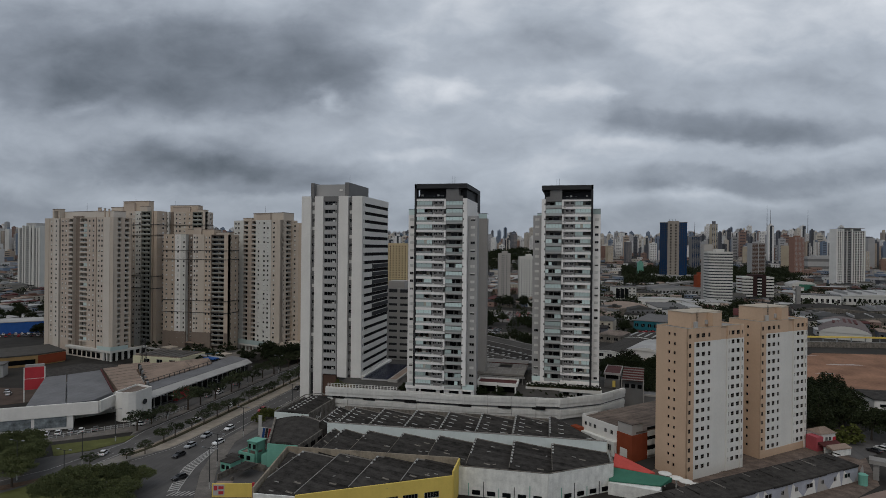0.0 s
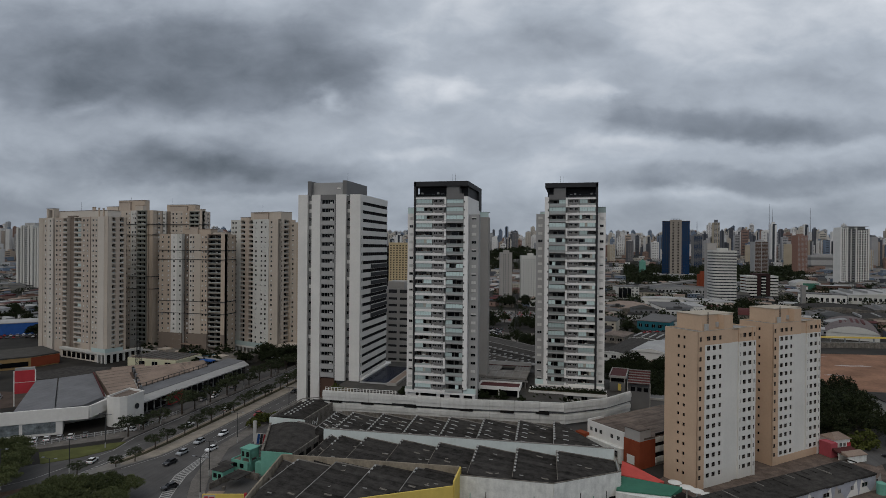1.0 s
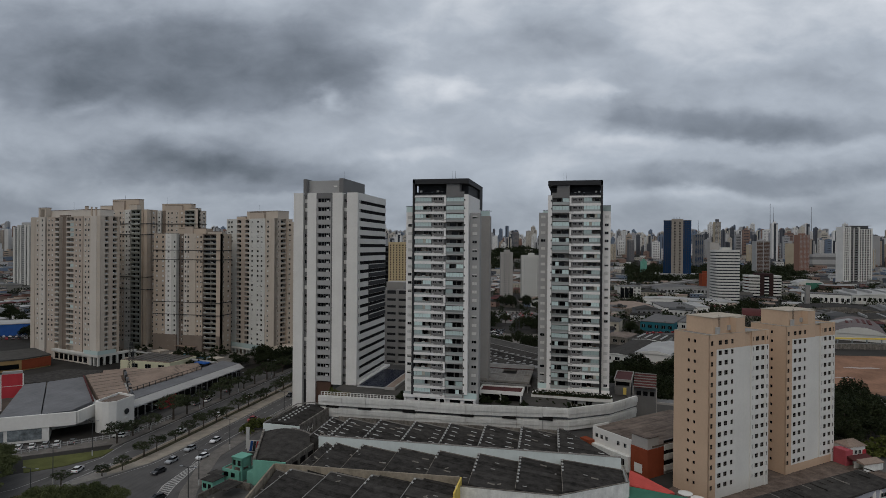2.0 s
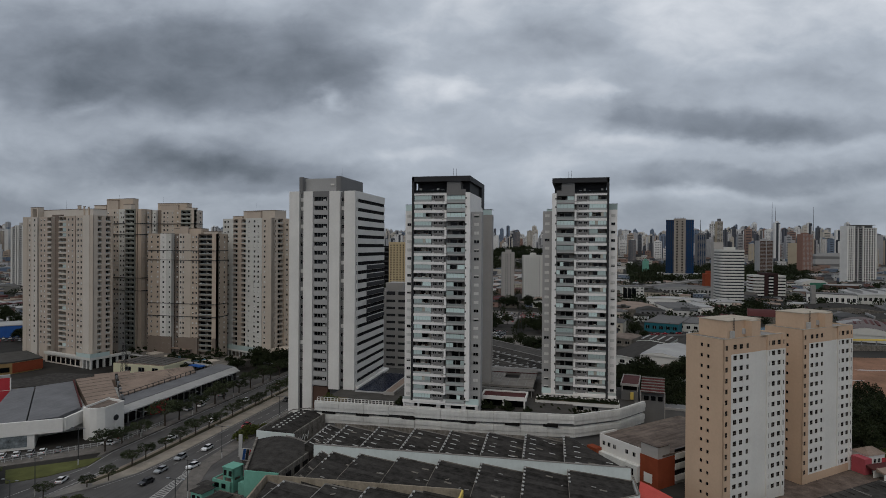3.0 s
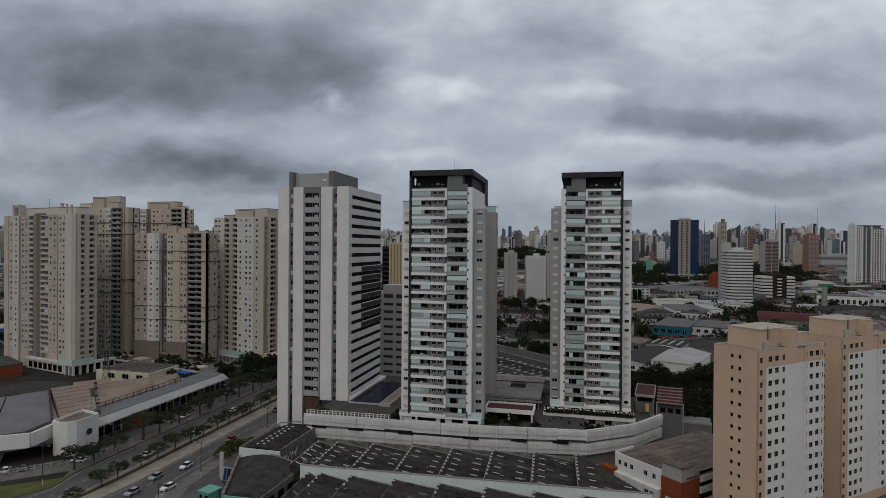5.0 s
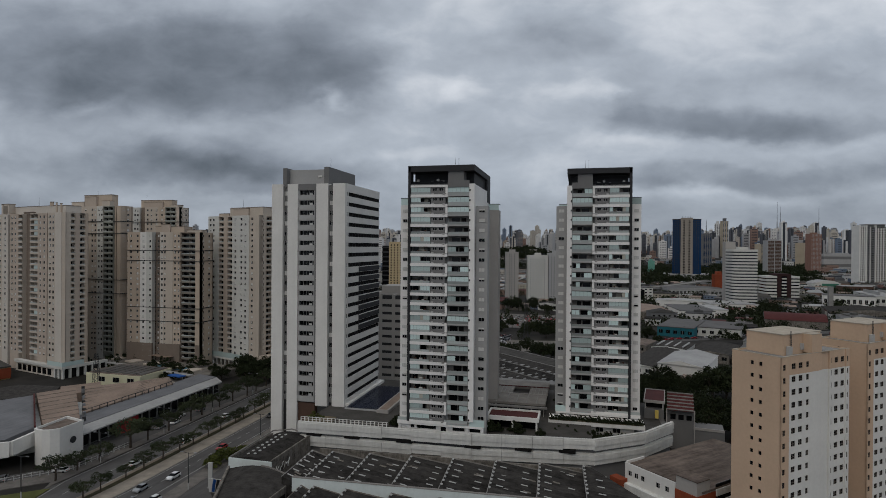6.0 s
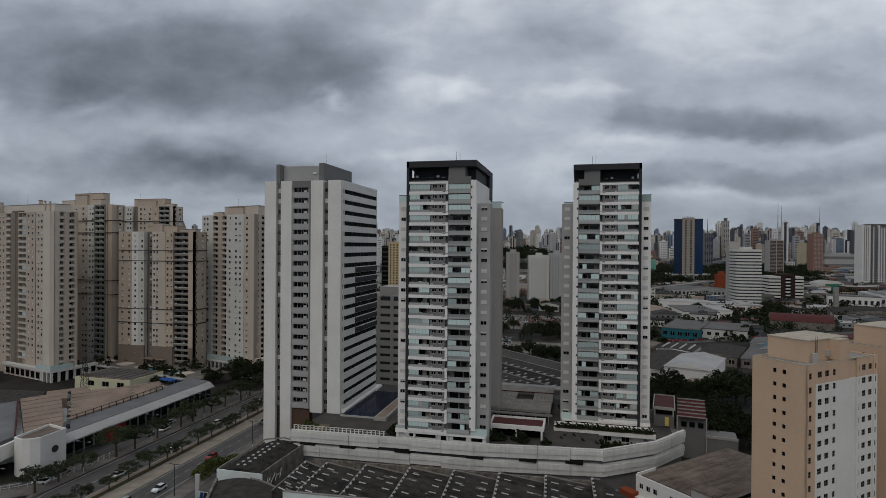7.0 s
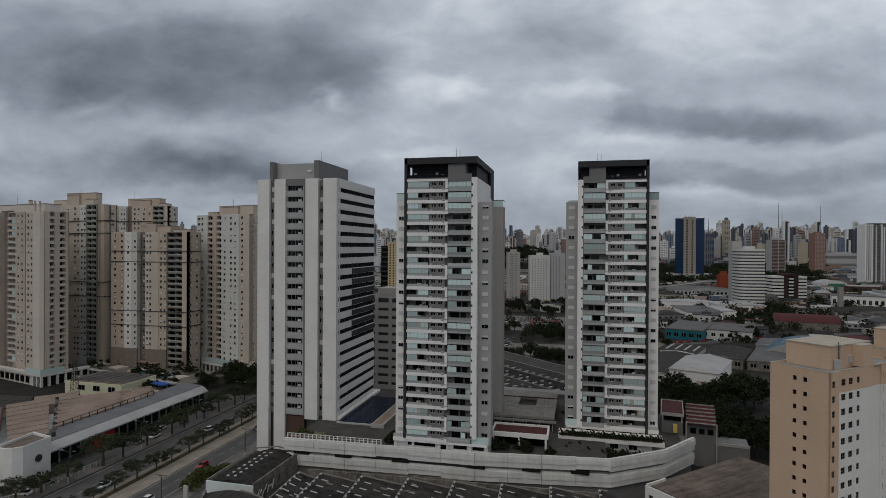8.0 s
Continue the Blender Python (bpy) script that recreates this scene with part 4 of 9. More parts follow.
def pale_tower(x, y, turn, H, base, front, side, depth, label, top_block=(), belts=(), rail=None, foot=None, k=1.0):
    """k narrows the front and all that stands on it."""
    front = [(a * k, b * k, back, mt, [(c * k, w * max(k, 0.85)) for c, w in cols], bal) for a, b, back, mt, cols, bal in front]
    top_block = [(r[0] * k, r[1] * k, *r[2:]) for r in top_block]
    t = thing("residential_tower", x, y, 0, turn, label, "tower", "pale residential towers")
    P = 2.86
    n = int((H - base - 0.5) / P)
    z0 = H - n * P - 0.6
    L1 = max(s[1] for s in front)
    rng = random.Random(int(abs(x)))
    rail = rail or M_LCREAM
    # core block painted near-black to stand for the shade behind the walls
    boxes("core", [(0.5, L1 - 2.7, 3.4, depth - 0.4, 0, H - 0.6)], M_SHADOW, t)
    tower_face(t, front, H, z0, n, P, rng, rail, pose(0, 0, 0))
    tower_face(t, side, H - 0.02, z0, n, P, rng, rail, pose(L1, 0.02, 0, 0, 0, 90))
    for z in belts:
        boxes("belt", [(-0.05, L1 + 0.05, -0.35, 0.2, z, z + 0.32), (L1 + 0.06, L1 + 0.4, -0.3, depth, z, z + 0.45)], M_DARKG, t)
    if foot:
        for a, b, back, mt, cols, bal in front:
            if not bal and back < 0.35:
                boxes("foot_wall", [(a - 0.03, b + 0.03, -0.36, 0.6, 0.4, foot)], M_LGAP, t, "darker tan painted foot of the wall")
    boxes("back_wall", [(0, L1, depth - 0.3, depth, 0, H), (-0.02, 0.3, 0.3, depth, 0, H)], M_LCREAM, t)
    boxes("roof", [(0.2, L1 - 0.2, 3.3, depth - 0.2, H - 0.4, H - 0.1)], M_CONC, t)
    for r in top_block:
        boxes("roof_block", [r[:6]], r[6], t)
        boxes("roof_block_coping", [(r[0] - 0.12, r[1] + 0.12, r[2] - 0.12, r[3] + 0.12, r[5], r[5] + 0.25)], M_LGAP, t)
    bm = bmesh.new()
    cyl(bm, L1 * 0.5, depth * 0.5, H - 0.2, H + 9, 0.08, 0.04, 6)
    part("mast", bm, M_DARKM, t)
    return t


T, C_, W_ = M_LTAN, M_LCREAM, M_LWHITE
# recess shade painted into the gap segments; plain dark tan on feet and copings
M_LGAP = mat("dark_tan_and_gap_shade", (0.205, 0.165, 0.135), 0.85, 0.15, 0.2, 1.5, streak=0.3)
M_LSTRIP = mat("pale_strip_render", (0.56, 0.51, 0.45), 0.85, 0.13, 0.1, 1.2, streak=0.3)
M_LROSE = mat("rose_tan_render", (0.455, 0.38, 0.315), 0.85, 0.14, 0.1, 1.2, streak=0.3)
# balcony parapets darkened in colour for the deep shade of their stack
M_BALD = mat("balcony_shade_render", (0.22, 0.20, 0.17), 0.85, 0.15, 0.2, 1.5, streak=0.3)
M_BALG = mat("grey_green_balcony", (0.26, 0.265, 0.23), 0.85, 0.15, 0.2, 1.5, streak=0.3)


def cols_of(*xs, w=1.4):
    return [(c, w) for c in xs]


pale_tower(-316.0, 287.6, -14.0, 80.6, 6, [
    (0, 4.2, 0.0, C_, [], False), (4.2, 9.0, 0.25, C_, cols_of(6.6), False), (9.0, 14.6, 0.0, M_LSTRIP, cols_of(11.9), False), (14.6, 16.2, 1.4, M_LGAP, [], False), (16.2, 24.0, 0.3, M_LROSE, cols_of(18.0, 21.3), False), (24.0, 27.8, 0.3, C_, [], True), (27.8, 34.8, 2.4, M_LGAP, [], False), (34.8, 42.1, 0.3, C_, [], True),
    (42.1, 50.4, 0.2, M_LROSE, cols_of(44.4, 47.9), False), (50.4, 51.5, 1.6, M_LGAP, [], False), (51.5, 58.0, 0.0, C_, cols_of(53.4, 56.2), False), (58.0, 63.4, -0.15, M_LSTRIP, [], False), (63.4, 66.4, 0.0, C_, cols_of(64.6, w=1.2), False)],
    [(0, 0.5, 0, C_, [], False), (0.5, 4.7, 0.1, C_, [], True), (4.7, 7.0, 0.0, M_LROSE, [], False), (7.0, 9.6, 0.1, C_, [], True), (9.6, 11.0, 0.0, T, [], False)],
    11, "broad pale beige residential tower on a colonnaded base",
    [(6.5, 52, 4, 10, 80, 84.4, M_LSTRIP), (6.2, 8.0, 1.0, 4, 80, 86.0, C_), (12.2, 13.6, 1.0, 4, 80, 86.0, C_), (8.0, 12.2, 1.2, 1.6, 85.2, 86.0, C_), (8.0, 12.2, 3.4, 3.9, 80, 85.2, M_LGAP), (52, 64, 1.6, 9, 80, 84.0, M_LSTRIP), (47, 49.5, 3.4, 4, 84.4, 86.2, T), (56, 57, 1.2, 1.6, 80, 85.4, T), (60, 61, 1.2, 1.6, 80, 85.0, T), (25, 33, 2.4, 4, 80, 81.4, M_LGAP)])
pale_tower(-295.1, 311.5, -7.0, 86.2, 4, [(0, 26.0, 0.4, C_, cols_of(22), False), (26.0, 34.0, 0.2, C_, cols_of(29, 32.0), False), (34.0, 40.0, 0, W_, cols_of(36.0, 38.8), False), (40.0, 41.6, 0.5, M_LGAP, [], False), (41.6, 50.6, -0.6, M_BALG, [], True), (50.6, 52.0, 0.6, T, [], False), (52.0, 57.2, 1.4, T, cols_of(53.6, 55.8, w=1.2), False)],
           [(0, 7, 0, T, cols_of(2.2, 5.0), False)], 8, "pale beige residential tower with a grey-green balcony stack",
           [(16, 44, 3.2, 7, 86, 92.6, T), (18, 30, 2.0, 3.2, 86, 91.6, M_LROSE), (38, 46, 0.6, 3.2, 86, 89.0, C_), (2, 15, 3.4, 7, 86, 89, C_)], (77.5, 71.0, 45.5, 38.0), M_BALG, None, 0.76)
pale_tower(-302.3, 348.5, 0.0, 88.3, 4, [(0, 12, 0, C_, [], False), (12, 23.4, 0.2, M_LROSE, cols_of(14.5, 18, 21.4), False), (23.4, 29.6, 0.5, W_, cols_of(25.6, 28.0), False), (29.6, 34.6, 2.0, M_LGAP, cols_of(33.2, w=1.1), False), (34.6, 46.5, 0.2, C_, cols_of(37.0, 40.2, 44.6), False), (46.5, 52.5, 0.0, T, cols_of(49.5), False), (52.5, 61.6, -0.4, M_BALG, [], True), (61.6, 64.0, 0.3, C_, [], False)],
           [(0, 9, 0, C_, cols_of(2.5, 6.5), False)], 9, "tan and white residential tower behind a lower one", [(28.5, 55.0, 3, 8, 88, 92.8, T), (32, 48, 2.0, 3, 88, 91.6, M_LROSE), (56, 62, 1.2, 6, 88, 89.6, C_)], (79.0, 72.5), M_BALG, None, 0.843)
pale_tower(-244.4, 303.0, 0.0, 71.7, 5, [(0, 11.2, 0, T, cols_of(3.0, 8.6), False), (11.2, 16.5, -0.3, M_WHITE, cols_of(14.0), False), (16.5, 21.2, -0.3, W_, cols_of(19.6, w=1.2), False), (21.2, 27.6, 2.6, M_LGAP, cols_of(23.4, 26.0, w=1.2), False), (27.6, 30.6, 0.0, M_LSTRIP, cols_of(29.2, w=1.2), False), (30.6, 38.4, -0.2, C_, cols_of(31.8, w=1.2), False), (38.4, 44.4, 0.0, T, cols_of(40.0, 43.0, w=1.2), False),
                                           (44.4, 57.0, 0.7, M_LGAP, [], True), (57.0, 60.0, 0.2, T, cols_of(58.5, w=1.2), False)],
           [(0, 11, 0, T, cols_of(3, 8), False)], 11, "tan and white residential tower with dark balconies", [(20, 44, 3.4, 10, 71.4, 74.6, T), (26, 33, 2.4, 3.4, 71.4, 75.9, M_LROSE), (46, 58, 3.4, 8, 71.4, 72.9, C_)], (61.9, 56.5, 31.8, 24.6), M_BALD, 13.0, 0.736)
pale_tower(-209.4, 322.9, -18.0, 80.9, 5, [(0, 9.0, 0, W_, cols_of(1.9, 4.6), False), (9.0, 13.0, 0.1, C_, [], True), (13.0, 16.2, 0.0, M_LROSE, [], False), (16.2, 20.0, 0.1, C_, [], True), (20.0, 33.4, 0.0, W_, cols_of(22.6, 27.4, 30.6), False), (33.4, 41.0, 0.3, C_, cols_of(35.4, 39.2), False)],
           [(0, 5, 0, C_, cols_of(2.6), False), (5, 9, 0.1, C_, [], True), (9, 14, 0, T, cols_of(11.5), False)], 14,
           "pale residential tower with paired balcony stacks", [(14, 40, 3.4, 12, 80.5, 85.2, C_), (18, 30, 2.2, 3.4, 80.5, 84.6, M_LROSE), (4, 12, 4, 10, 80.5, 82.4, T)])
pale_tower(-176.0, 322.0, -18.0, 79.2, 5, [(0, 6, 0, T, [], False), (6, 17.0, 0.4, C_, cols_of(8, 11, 14.5), False)],
           [(0, 6, 0, T, cols_of(3.5), False), (6, 11, 0.1, C_, [], True), (11, 16, 0, T, cols_of(13.0), False), (16, 22, 0.1, C_, [], True)], 22, "narrow pale residential tower beside a broader one")


# workshops before the podium
def clip_strip(poly, u0, u1):
    """The part of a plan outline between two lines of constant u."""
    def cut(pts, u, keep):
        out = []
        for i in range(len(pts)):
            a, b = pts[i], pts[(i + 1) % len(pts)]
            ia, ib = keep(a[0], u), keep(b[0], u)
            if ia:
                out.append(a)
            if ia != ib:
                s = (u - a[0]) / (b[0] - a[0])
                out.append((u, a[1] + s * (b[1] - a[1])))
        return out
    pts = cut(poly, u0, lambda x, u: x >= u)
    return cut(pts, u1, lambda x, u: x <= u) if pts else []


def sawtooth(t, poly, ridges, base, hi, lo, vents=(), skylights=False, edge=True, dark_edge=False):
    """Roof bays that fall from each ridge to the next, with pale edge trim, round vents and roof lights."""
    def z_at(u, u0, u1):
        return hi - (hi - lo) * (u - u0) / (u1 - u0)

    bm = bmesh.new()
    cyl(bm, 0, 0, 0, 0.25, 0.22, 0.22, 8)
    cyl(bm, 0, 0, 0.25, 0.42, 0.36, 0.18, 8)
    bmv = mesh_of("roof_vent", bm, M_FRAME)
    bm = bmesh.new()
    box(bm, -0.85, 0.85, -0.22, 0.22, 0, 0.06)
    light = mesh_of("roof_light", bm, M_FRAME)
    patch = []
    for w, d, mt in ((0.55, 0.22, M_CONC), (0.9, 0.4, M_OLDWALL)):
        bm = bmesh.new()
        box(bm, -w, w, -d, d, 0, 0.03)
        patch.append(mesh_of("roof_patch", bm, mt))
    for k, (u0, u1) in enumerate(zip(ridges, ridges[1:])):
        pts = clip_strip(poly, u0, u1)
        if len(pts) < 3:
            continue
        v0, v1 = min(p[1] for p in pts), max(p[1] for p in pts)
        n = max(1, round((v1 - v0) / 2.4))
        for i in range(n):
            a, b = v0 + (v1 - v0) * i / n, v0 + (v1 - v0) * (i + 1) / n
            strip = [(q[1], q[0]) for q in clip_strip([(p[1], p[0]) for p in pts], a + 0.01, b - 0.01)]
            if len(strip) < 3:
                continue
            bm = bmesh.new()
            rise = random.choice((0.0, 0.0, 0.02, 0.04))
            prism(bm, strip, base, [z_at(p[0], u0, u1) + rise for p in strip])
            part("roof_sheet", bm, M_ROOF, t)
        zt = lambda u: z_at(u, u0, u1)
        if edge:
            bm = bmesh.new()
            far = sorted(pts, key=lambda p: -p[1])[:2]
            far.sort()
            beam(bm, (far[0][0], far[0][1], zt(far[0][0]) + 0.08), (far[1][0], far[1][1], zt(far[1][0]) + 0.08), 0.28)
            part("verge_trim", bm, M_OLDWALL if dark_edge else M_KERB, t)
            left = [p for p in pts if abs(p[0] - u0) < 0.01]
            if len(left) == 2:
                bm = bmesh.new()
                beam(bm, (u0, left[0][1], hi + 0.03), (u0, left[1][1], hi + 0.03), 0.13 if dark_edge else 0.18)
                part("ridge_cap", bm, M_OLDWALL if dark_edge else M_CONC, t)
                if vents:
                    a, b = sorted((left[0][1], left[1][1]))
                    n = vents[k % len(vents)]
                    for i in range(n):
                        piece("roof_vent", bmv, t, u0 + 0.3, b - 0.8 - i * min(2.3, (b - a - 1.2) / n), zt(u0 + 0.3))
        tilt = math.degrees(math.atan2(hi - lo, u1 - u0))
        for i in range(4):
            u, v = random.uniform(u0 + 1.2, u1 - 1.2), random.uniform(v0 + 1.5, v1 - 1.5)
            box_in = clip_strip([(p[1], p[0]) for p in clip_strip(pts, u - 0.05, u + 0.05)], v - 0.9, v + 0.9) if len(pts) > 2 else []
            if len(box_in) < 3:
                continue
            ob = piece("roof_patch", patch[i % 2], t, u, v, zt(u) + 0.05)
            ob.matrix_basis = pose(u, v, zt(u) + 0.05, 0, tilt, random.choice((0, 0, 90, 12)))
        if skylights:
            tilt = math.degrees(math.atan2(hi - lo, u1 - u0))
            for c in (0.22, 0.72):
                for i in range(5):
                    if random.random() < 0.12:
                        continue
                    u = u0 + c * (u1 - u0)
                    v = v0 + 2.2 + i * (v1 - v0 - 5) / 4.2
                    if v > v1 - 1 or (u > 70 and v > 88 - u):
                        continue
                    ob = piece("roof_light", light, t, u, v, zt(u) + 0.02)
                    ob.matrix_basis = pose(u, v, zt(u) + 0.02, 0, tilt, 0)


def upper_sheds():
    t = thing("workshop", -75, 168.8, 0, 2.6, "long workshop with black sawtooth roof and rows of roof lights", "workshop", "sawtooth workshops")
    poly = [(-3.5, 0.5), (84.5, 0.5), (84.5, 4), (70.5, 22.5), (-3.5, 18.5)]
    sawtooth(t, poly, [-3.5, 2.2, 12.5, 23.8, 35.0, 46.2, 57.4, 68.4, 85.0], 0.3, 9.4, 7.5, (5, 8, 8, 9, 8, 8, 9, 8), True)
    boxes("gutter_wall", [(-0.5, 84.8, -0.2, 0.4, 6.3, 9.7)], M_AQUA, t, "pale aqua painted parapet wall")
    boxes("gutter_cap", [(-0.5, 84.8, -0.28, 0.5, 9.7, 9.8)], M_KERB, t)
    boxes("rear_wall", [(-3, 70, 22.6, 23.0, 0.2, 8.6)], M_OLDWALL, t, "dark stained rear wall")


def lower_sheds():
    t = thing("workshop", -75, 168.8, 0, 2.6, "workshop with black sawtooth roof and peeling white walls", "workshop", "sawtooth workshops")
    poly = [(1.8, -0.3), (84.8, -0.3), (84.8, -10.5), (67.8, -21.6), (44, -20.9), (1.8, -20.5)]
    sawtooth(t, poly, [1.8, 5.0, 13.0, 24.1, 35.4, 46.6, 58.0, 69.1, 85.0], 0.3, 8.0, 6.4, (2, 4, 3, 2, 3, 6, 8, 4), dark_edge=True)
    wall = [(43.5, -21.2), (68.0, -21.9), (85.2, -10.6), (85.2, -0.4)]
    for a, b in zip(wall, wall[1:]):
        d = (Vector(b) - Vector(a)).normalized()
        n = Vector((d.y, -d.x)) * 0.35
        bm = bmesh.new()
        prism(bm, [a, b, (b[0] + n.x, b[1] + n.y), (a[0] + n.x, a[1] + n.y)], 0, 7.5)
        part("wall", bm, M_WHITEOLD, t, "peeling white painted wall")
        e = n * 0.12
        bm = bmesh.new()
        prism(bm, [(a[0] - e.x, a[1] - e.y), (b[0] - e.x, b[1] - e.y), (b[0] + n.x + e.x, b[1] + n.y + e.y), (a[0] + n.x + e.x, a[1] + n.y + e.y)], 7.5, 7.62)
        part("coping", bm, M_OLDWALL, t, "blackened wall coping")
        length = (Vector(b) - Vector(a)).length
        for i in range(1, int(length / 4.0)):
            p = Vector(a) + d * (i * 4.0) + n * 1.15
            bm = bmesh.new()
            cyl(bm, p.x, p.y, 0, 2.6 + (i % 3) * 0.7, 0.1, 0.1, 7)
            part("drainpipe", bm, M_TEAL if i % 2 else M_DARKM, t)
            q = Vector(a) + d * (i * 4.0 + 2.0) + n * 1.02
            ob = boxes("window", [(-1.1, 1.1, -0.04, 0.1, 0.4, 1.6)], M_GLASS, t)
            ob.matrix_basis = pose(q.x, q.y, 0, 0, 0, math.degrees(math.atan2(d.y, d.x)))


def yellow_workshop():
    t = thing("yellow_workshop", 0, 0, 0, 0, "workshop with black sawtooth roof and yellow street wall", "workshop", "sawtooth workshops")
    bl, br, fr, fl, ll = (-78, 147.9), (-29.7, 151.3), (-29.5, 141.9), (-62.3, 121.7), (-72.4, 121.0)
    poly = [(-77.4, 147.5), (-30.2, 150.9), (-30.0, 142.2), (-62.3, 122.3), (-71.8, 121.6)]
    sawtooth(t, poly, [-79, -73.3, -62.7, -52.0, -41.0, -29.6], 0.3, 8.0, 6.5, (0, 2, 0, 3, 2))
    def wall(name, a, b, z0, z1, mt, th=0.4, label=""):
        d = (Vector(b) - Vector(a)).normalized()
        n = Vector((d.y, -d.x)) * th
        bm = bmesh.new()
        prism(bm, [a, b, (b[0] + n.x, b[1] + n.y), (a[0] + n.x, a[1] + n.y)], z0, z1)
        return part(name, bm, mt, t, label)
    wall("parapet", br, bl, 0, 8.9, M_PARA, label="weathered tan parapet")
    wall("parapet", bl, ll, 0, 8.9, M_PARA)
    wall("yellow_wall", fl, fr, 0, 7.9, M_YELLOW, label="bright yellow painted wall")
    wall("yellow_wall", fr, br, 0, 8.9, M_YELLOW)
    wall("end_wall", ll, fl, 0, 7.6, M_WHITEOLD)
    d = (Vector(fr) - Vector(fl)).normalized()
    n = Vector((d.y, -d.x))
    for s in (17, 22.5, 27.5, 33):
        q = Vector(fl) + d * s + n * 0.42
        ob = boxes("window", [(-1.9, 1.9, -0.03, 0.2, 3.2, 4.6)], M_GLASS, t)
        ob.matrix_basis = pose(q.x, q.y, 0, 0, 0, math.degrees(math.atan2(d.y, d.x)))
        bm = bmesh.new()
        box(bm, -2.0, 2.0, -0.08, 0.0, 3.05, 3.2)
        for k in range(6):
            box(bm, -1.9 + k * 0.75, -1.85 + k * 0.75, -0.07, -0.03, 3.2, 4.6)
        ob = part("window_bars", bm, M_FRAME, t)
        ob.matrix_basis = pose(q.x, q.y, 0, 0, 0, math.degrees(math.atan2(d.y, d.x)))


def vault(bm, u0, u1, v0, v1, z, rise, seg=8, end=0):
    """A low curved roof whose ridge runs along v."""
    rows = []
    for v in (v0, v1):
        row = []
        for i in range(seg + 1):
            s = i / seg
            row.append(bm.verts.new((u0 + (u1 - u0) * s, v, z + rise * math.sin(math.pi * s) ** 0.8)))
        rows.append(row)
    for i in range(seg):
        bm.faces.new((rows[0][i], rows[0][i + 1], rows[1][i + 1], rows[1][i]))
    for r, f in ((rows[0], 1), (rows[1], -1)):
        bm.faces.new(r[::f]).material_index = end


def small_sheds():
    t = thing("vaulted_shed", -100.1, 180.0, 0, -1, "small shed with curved dark roof and white street wall", "shed", "vaulted sheds")
    boxes("wall", [(0, 12.9, -0.3, 0, 0, 8.2)], M_AQUA, t, "white painted front wall")
    boxes("side_wall", [(12.5, 12.9, 0, 22, 0, 8.6)], M_OLDWALL, t, "stained block wall with faded graffiti")
    boxes("side_wall", [(0, 0.4, 0, 21.5, 0, 8.0)], M_OLDWALL, t)
    bm = bmesh.new()
    vault(bm, 0.4, 12.5, 0, 21.8, 7.4, 1.5)
    part("roof", bm, M_ROOF, t)
    bm = bmesh.new()
    cyl(bm, 0, 0, 0, 0.25, 0.42, 0.38, 10)
    me = mesh_of("roof_light", bm, M_FRAME)
    for i in range(8):
        for u in (4.3, 6.3):
            piece("roof_light", me, t, u, 2.5 + i * 2.3, 7.4 + 1.5 * math.sin(math.pi * (u - 0.4) / 12.1) ** 0.8 - 0.1)
    bm = bmesh.new()
    beam(bm, (0.2, 21.8, 8.6), (6.5, 21.8, 9.6), 0.3)
    beam(bm, (6.5, 21.8, 9.6), (12.7, 21.8, 8.7), 0.3)
    beam(bm, (0.2, 0, 8.3), (0.2, 21.8, 8.6), 0.3)
    part("verge_trim", bm, M_KERB, t)
    # graffiti strokes
    for i in range(7):
        bm = bmesh.new()
        y = 1.5 + i * 1.1
        beam(bm, (12.93, y, 4.2 + (i % 2)), (12.93, y + 0.9, 6.4 - (i % 3) * 0.5), 0.18)
        part("graffiti", bm, M_WHITEOLD, t)

    t = thing("vaulted_shed", 0, 0, 0, 0, "small shed with curved dark roof and green front wall", "shed", "vaulted sheds")
    fl, fr, br, bl = (-87.4, 153.8), (-78.3, 154.2), (-77.0, 173.0), (-97.5, 176.0)
    bm = bmesh.new()
    prism(bm, [fl, fr, br, bl], 0, [6.8, 6.9, 7.4, 6.9])
    part("walls", bm, M_OLDWALL, t)
    bm = bmesh.new()
    n = 8
    a = [Vector((*fl, 6.7)).lerp(Vector((*fr, 6.8)), i / n) + Vector((0, 0, 1.1 * math.sin(math.pi * i / n))) for i in range(n + 1)]
    b = [Vector((*bl, 6.9)).lerp(Vector((*br, 7.3)), i / n) + Vector((0, 0, 2.0 * math.sin(math.pi * i / n))) for i in range(n + 1)]
    va, vb = [bm.verts.new(p) for p in a], [bm.verts.new(p) for p in b]
    for i in range(n):
        bm.faces.new((va[i], va[i + 1], vb[i + 1], vb[i]))
    bm.faces.new(va)
    bm.faces.new(vb[::-1])
    part("roof", bm, M_ROOF, t)
    bm = bmesh.new()
    for p, q in zip(b[4:], b[5:]):
        beam(bm, p + Vector((0, 0, 0.15)), q + Vector((0, 0, 0.15)), 0.3)
    part("verge_trim", bm, M_KERB, t)
    bm = bmesh.new()
    prism(bm, [(fl[0] - 0.3, fl[1] - 0.4), (fr[0] + 0.2, fr[1] - 0.4), fr, fl], 0, 7.0)
    part("front_wall", bm, M_TEAL, t, "green painted front wall")
    bm = bmesh.new()
    prism(bm, [(-97.9, 176.0), (-97.4, 176.3), (-87.2, 154.0), (-87.7, 153.6)], 0, 7.6)
    part("side_parapet", bm, M_OLDWALL, t)
